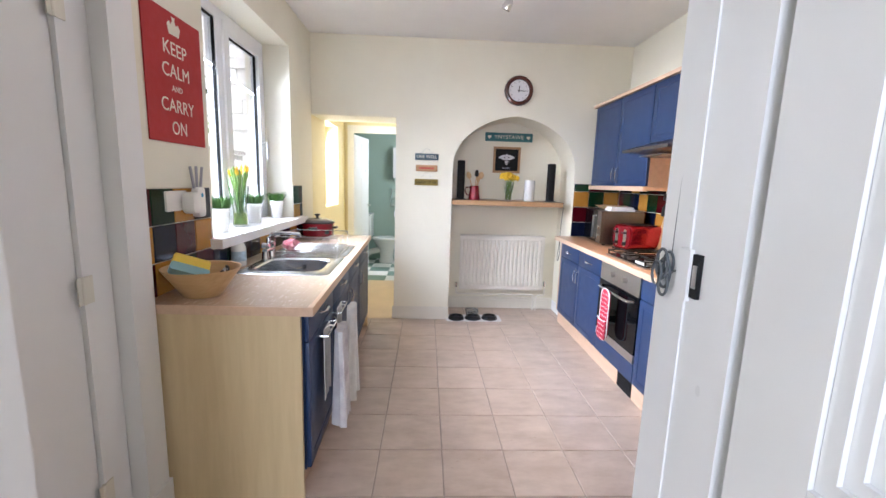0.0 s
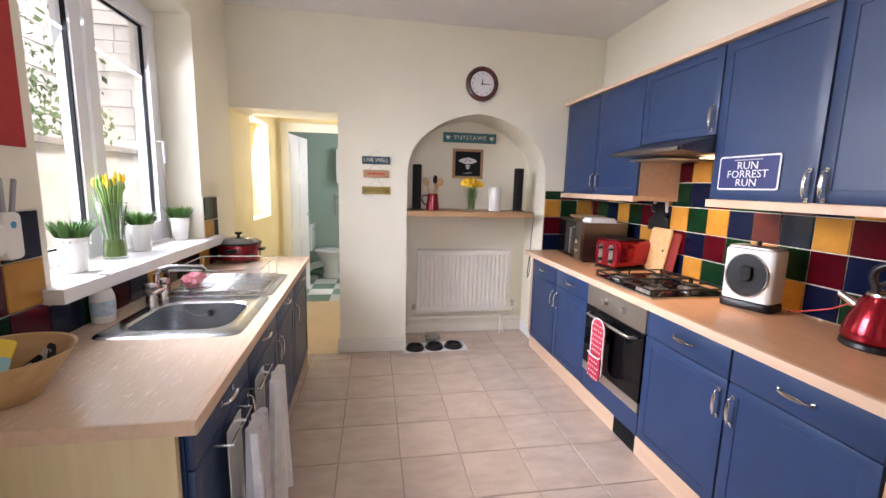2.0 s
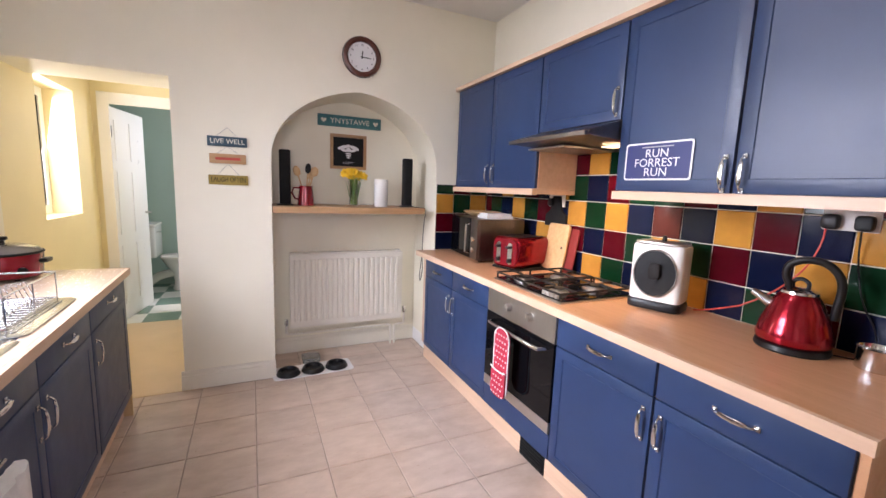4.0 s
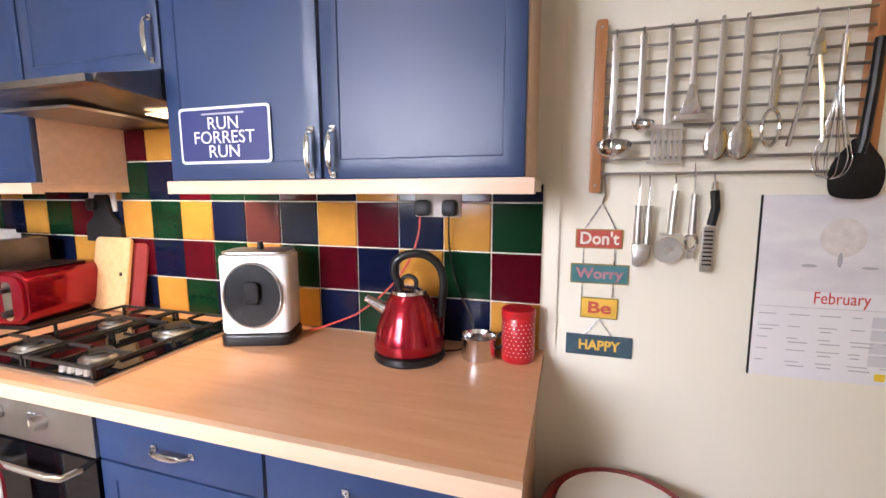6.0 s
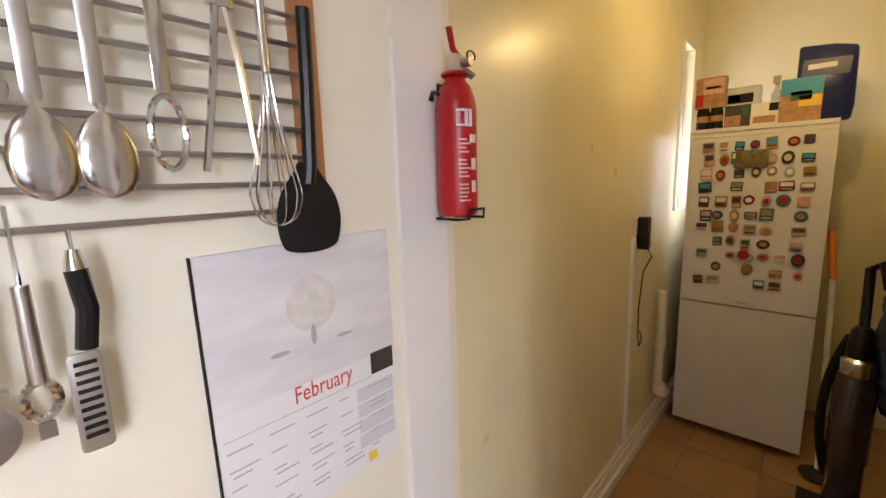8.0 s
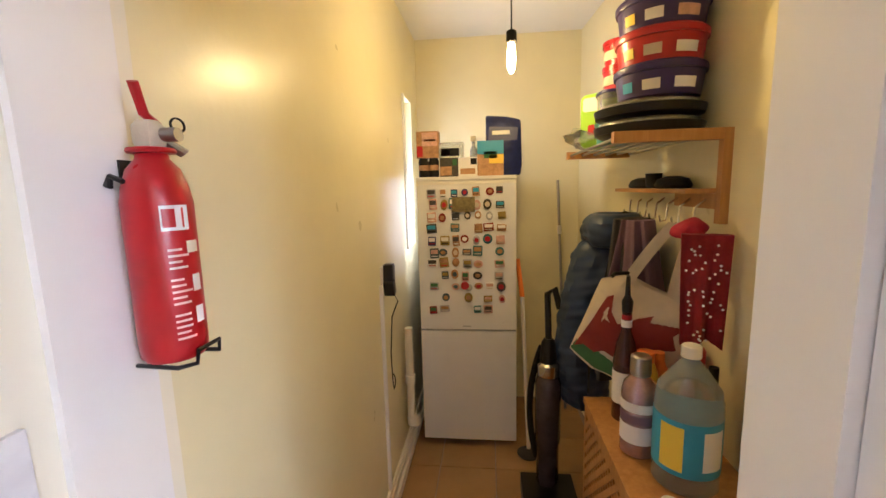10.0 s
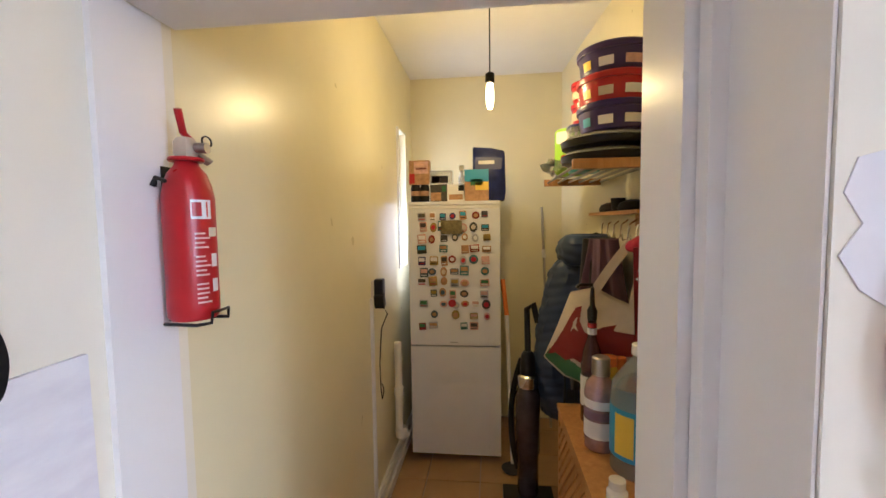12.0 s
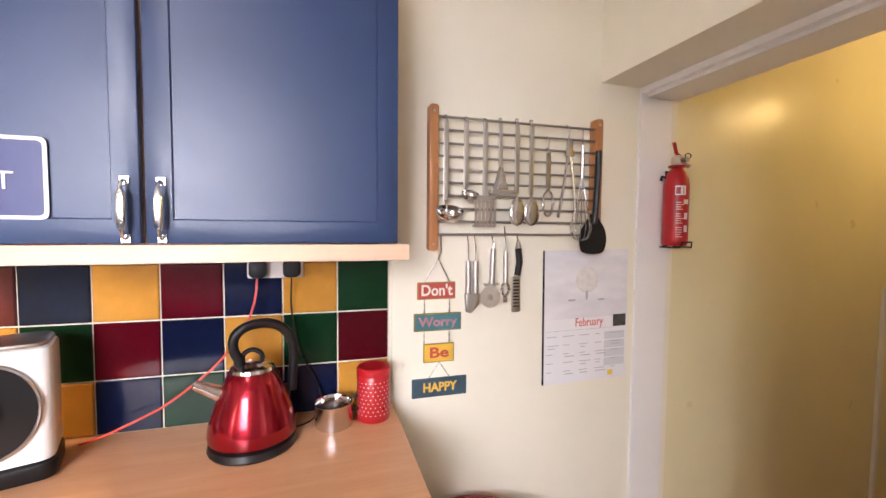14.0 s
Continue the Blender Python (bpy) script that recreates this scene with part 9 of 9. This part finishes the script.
grout = setting(part("splashback_east", box(XE - 0.006, EY0 - 0.002, WT + 0.0005, XE - 0.0005, YN - 0.001, 1.372, bm=box(XE - 0.006, 2.362, 1.3725, XE - 0.0005, 2.962, 1.59)), "grout", smooth=False), "wall tiles in green, yellow, navy and maroon with pale grout", "tiles")
rj = random.Random(4)
for r, keys_ in east.items():
    for i, key in enumerate(keys_):
        y0 = EY0 + i * P
        y1 = min(y0 + P, YN - 0.010)
        z0, z1 = ROWZ[r], ROWZ[r + 1]
        if r == 0:
            z0 = WT + 0.001
        if r == 3 and not (2.36 < y0 + P / 2 < 2.97):
            z1 = 1.371
        if r == 4 and not (2.36 < y0 + P / 2 < 2.97):
            continue
        if r == 4:
            z1 = 1.588
        if y1 - y0 < 0.02:
            continue
        tile(grout, on_east((y0 + y1) / 2, (z0 + z1) / 2, XE - 0.0058) @ pose(0, 0, 0, rj.uniform(-.25, .25), rj.uniform(-.25, .25), 0), y1 - y0, z1 - z0, "t" + key)
north = {0: "NNS", 1: "MMM", 2: "YGY", 3: "GMG"}
gn = setting(part("splashback_north", box(RX1 + 0.004, YN - 0.006, WT + 0.0005, XE - 0.0135, YN - 0.0005, 1.392), "grout", smooth=False), "wall tiles in navy, maroon, yellow and green", "tiles")
for r, keys_ in north.items():
    for i, key in enumerate(keys_):
        x0 = RX1 + 0.005 + i * P
        x1 = min(x0 + P, XE - 0.014)
        z0, z1 = (WT + 0.001 if r == 0 else ROWZ[r]), (1.391 if r == 3 else ROWZ[r + 1])
        tile(gn, on_north((x0 + x1) / 2, (z0 + z1) / 2, YN - 0.0058) @ pose(0, 0, 0, rj.uniform(-.25, .25), rj.uniform(-.25, .25), 0), x1 - x0, z1 - z0, "t" + key)
LZR = [LZT + 0.001, 1.000, 1.150, 1.300]
WY = 1.643
gwt = setting(part("splashback_west", box(XW + 0.0005, 1.547, LZT + 0.0005, XW + 0.006, 2.098, 1.302, bm=box(XW + 0.0005, 2.0985, LZT + 0.0005, XW + 0.006, 3.625, 0.986, bm=box(XW + 0.0005, 3.402, 1.034, XW + 0.006, 3.625, 1.302))), "grout", smooth=False), "wall tiles in green, orange, navy and maroon around the sink", "tiles")
west = {0: "MYGMNGMNYMGNYMN", 1: "YNMYG", 2: "MGYNM"}
for r, keys_ in west.items():
    for i, key in enumerate(keys_):
        y0 = max(1.548, WY + (i - 1) * P)
        y1 = WY + i * P
        if r > 0:
            y1 = min(y1, 2.097)
        if y1 - y0 < 0.02:
            continue
        y1 = min(y1, 3.624)
        z0, z1 = LZR[r], LZR[r + 1]
        if r == 0 and y0 > 2.0:
            z1 = 0.985
        tile(gwt, on_west((y0 + y1) / 2, (z0 + z1) / 2, XW + 0.0058) @ pose(0, 0, 0, rj.uniform(-.25, .25), rj.uniform(-.25, .25), 0), y1 - y0, z1 - z0, "t" + key)
for r, keys_ in {1: "YN", 2: "GM"}.items():
    for i, key in enumerate(keys_):
        y0 = 3.404 + i * P
        y1 = min(y0 + P, 3.624)
        z0, z1 = (1.036 if r == 1 else 1.15), LZR[r + 1]
        tile(gwt, on_west((y0 + y1) / 2, (z0 + z1) / 2, XW + 0.0058), y1 - y0, z1 - z0, "t" + key)

# floor tiles
FPX, FPY, OXF, OYF = 0.316, 0.3225, 0.168, 2.237
fl_m = {}


def floor_tile(x0, y0, x1, y1, key, parent):
    w, h = round(x1 - x0, 4), round(y1 - y0, 4)
    if w < 0.02 or h < 0.02:
        return
    o = tile(parent, T((x0 + x1) / 2, (y0 + y1) / 2, -0.006) @ pose(0, 0, 0, rj.uniform(-.06, .06), rj.uniform(-.06, .06), 0), w, h, key, 0.0065, 0.0025)


def fill(rx0, ry0, rx1, ry1, key):
    for i in range(-9, 9):
        for j in range(-18, 13):
            x0, y0 = OXF + i * FPX, OYF + j * FPY
            a, b, c, d = max(x0, rx0), max(y0, ry0), min(x0 + FPX, rx1), min(y0 + FPY, ry1)
            if c - a > 0.02 and d - b > 0.02:
                floor_tile(a, b, c, d, key, floor)


fill(XW + 0.001, YS, 1.436, YN - 0.02, "floor_tile")
fill(1.436, YS, XE - 0.001, 1.35, "floor_tile")
fill(RX0 + 0.005, YN - 0.018, RX1 - 0.006, RB - 0.018, "floor_tile")
# plain slab in the sunlit colour, in place of tiles
setting(part("floor_passage", box(XW + 0.001, YN - 0.018, -0.0045, -0.103, 5.598, 0.0005), "passage_floor", smooth=False), "plain passage floor with sunlight put into its tan colour", "floor")
fill(DX0 + 0.03, -1.6, DX1 - 0.05, YS - 0.001, "floor_tile")
fill(0.84, -2.14, XE - 0.03, YS - 0.002, "pantry_floor")
q = 0.30
for i in range(-7, 2):
    for j in range(6):
        x0, y0 = 0.1 + i * q, 5.602 + j * q
        tile(bath_floor, T(x0 + q / 2, y0 + q / 2, -0.006), q, q, "bath_green" if (i + j) % 2 else "bath_white", 0.0065, 0.0012)
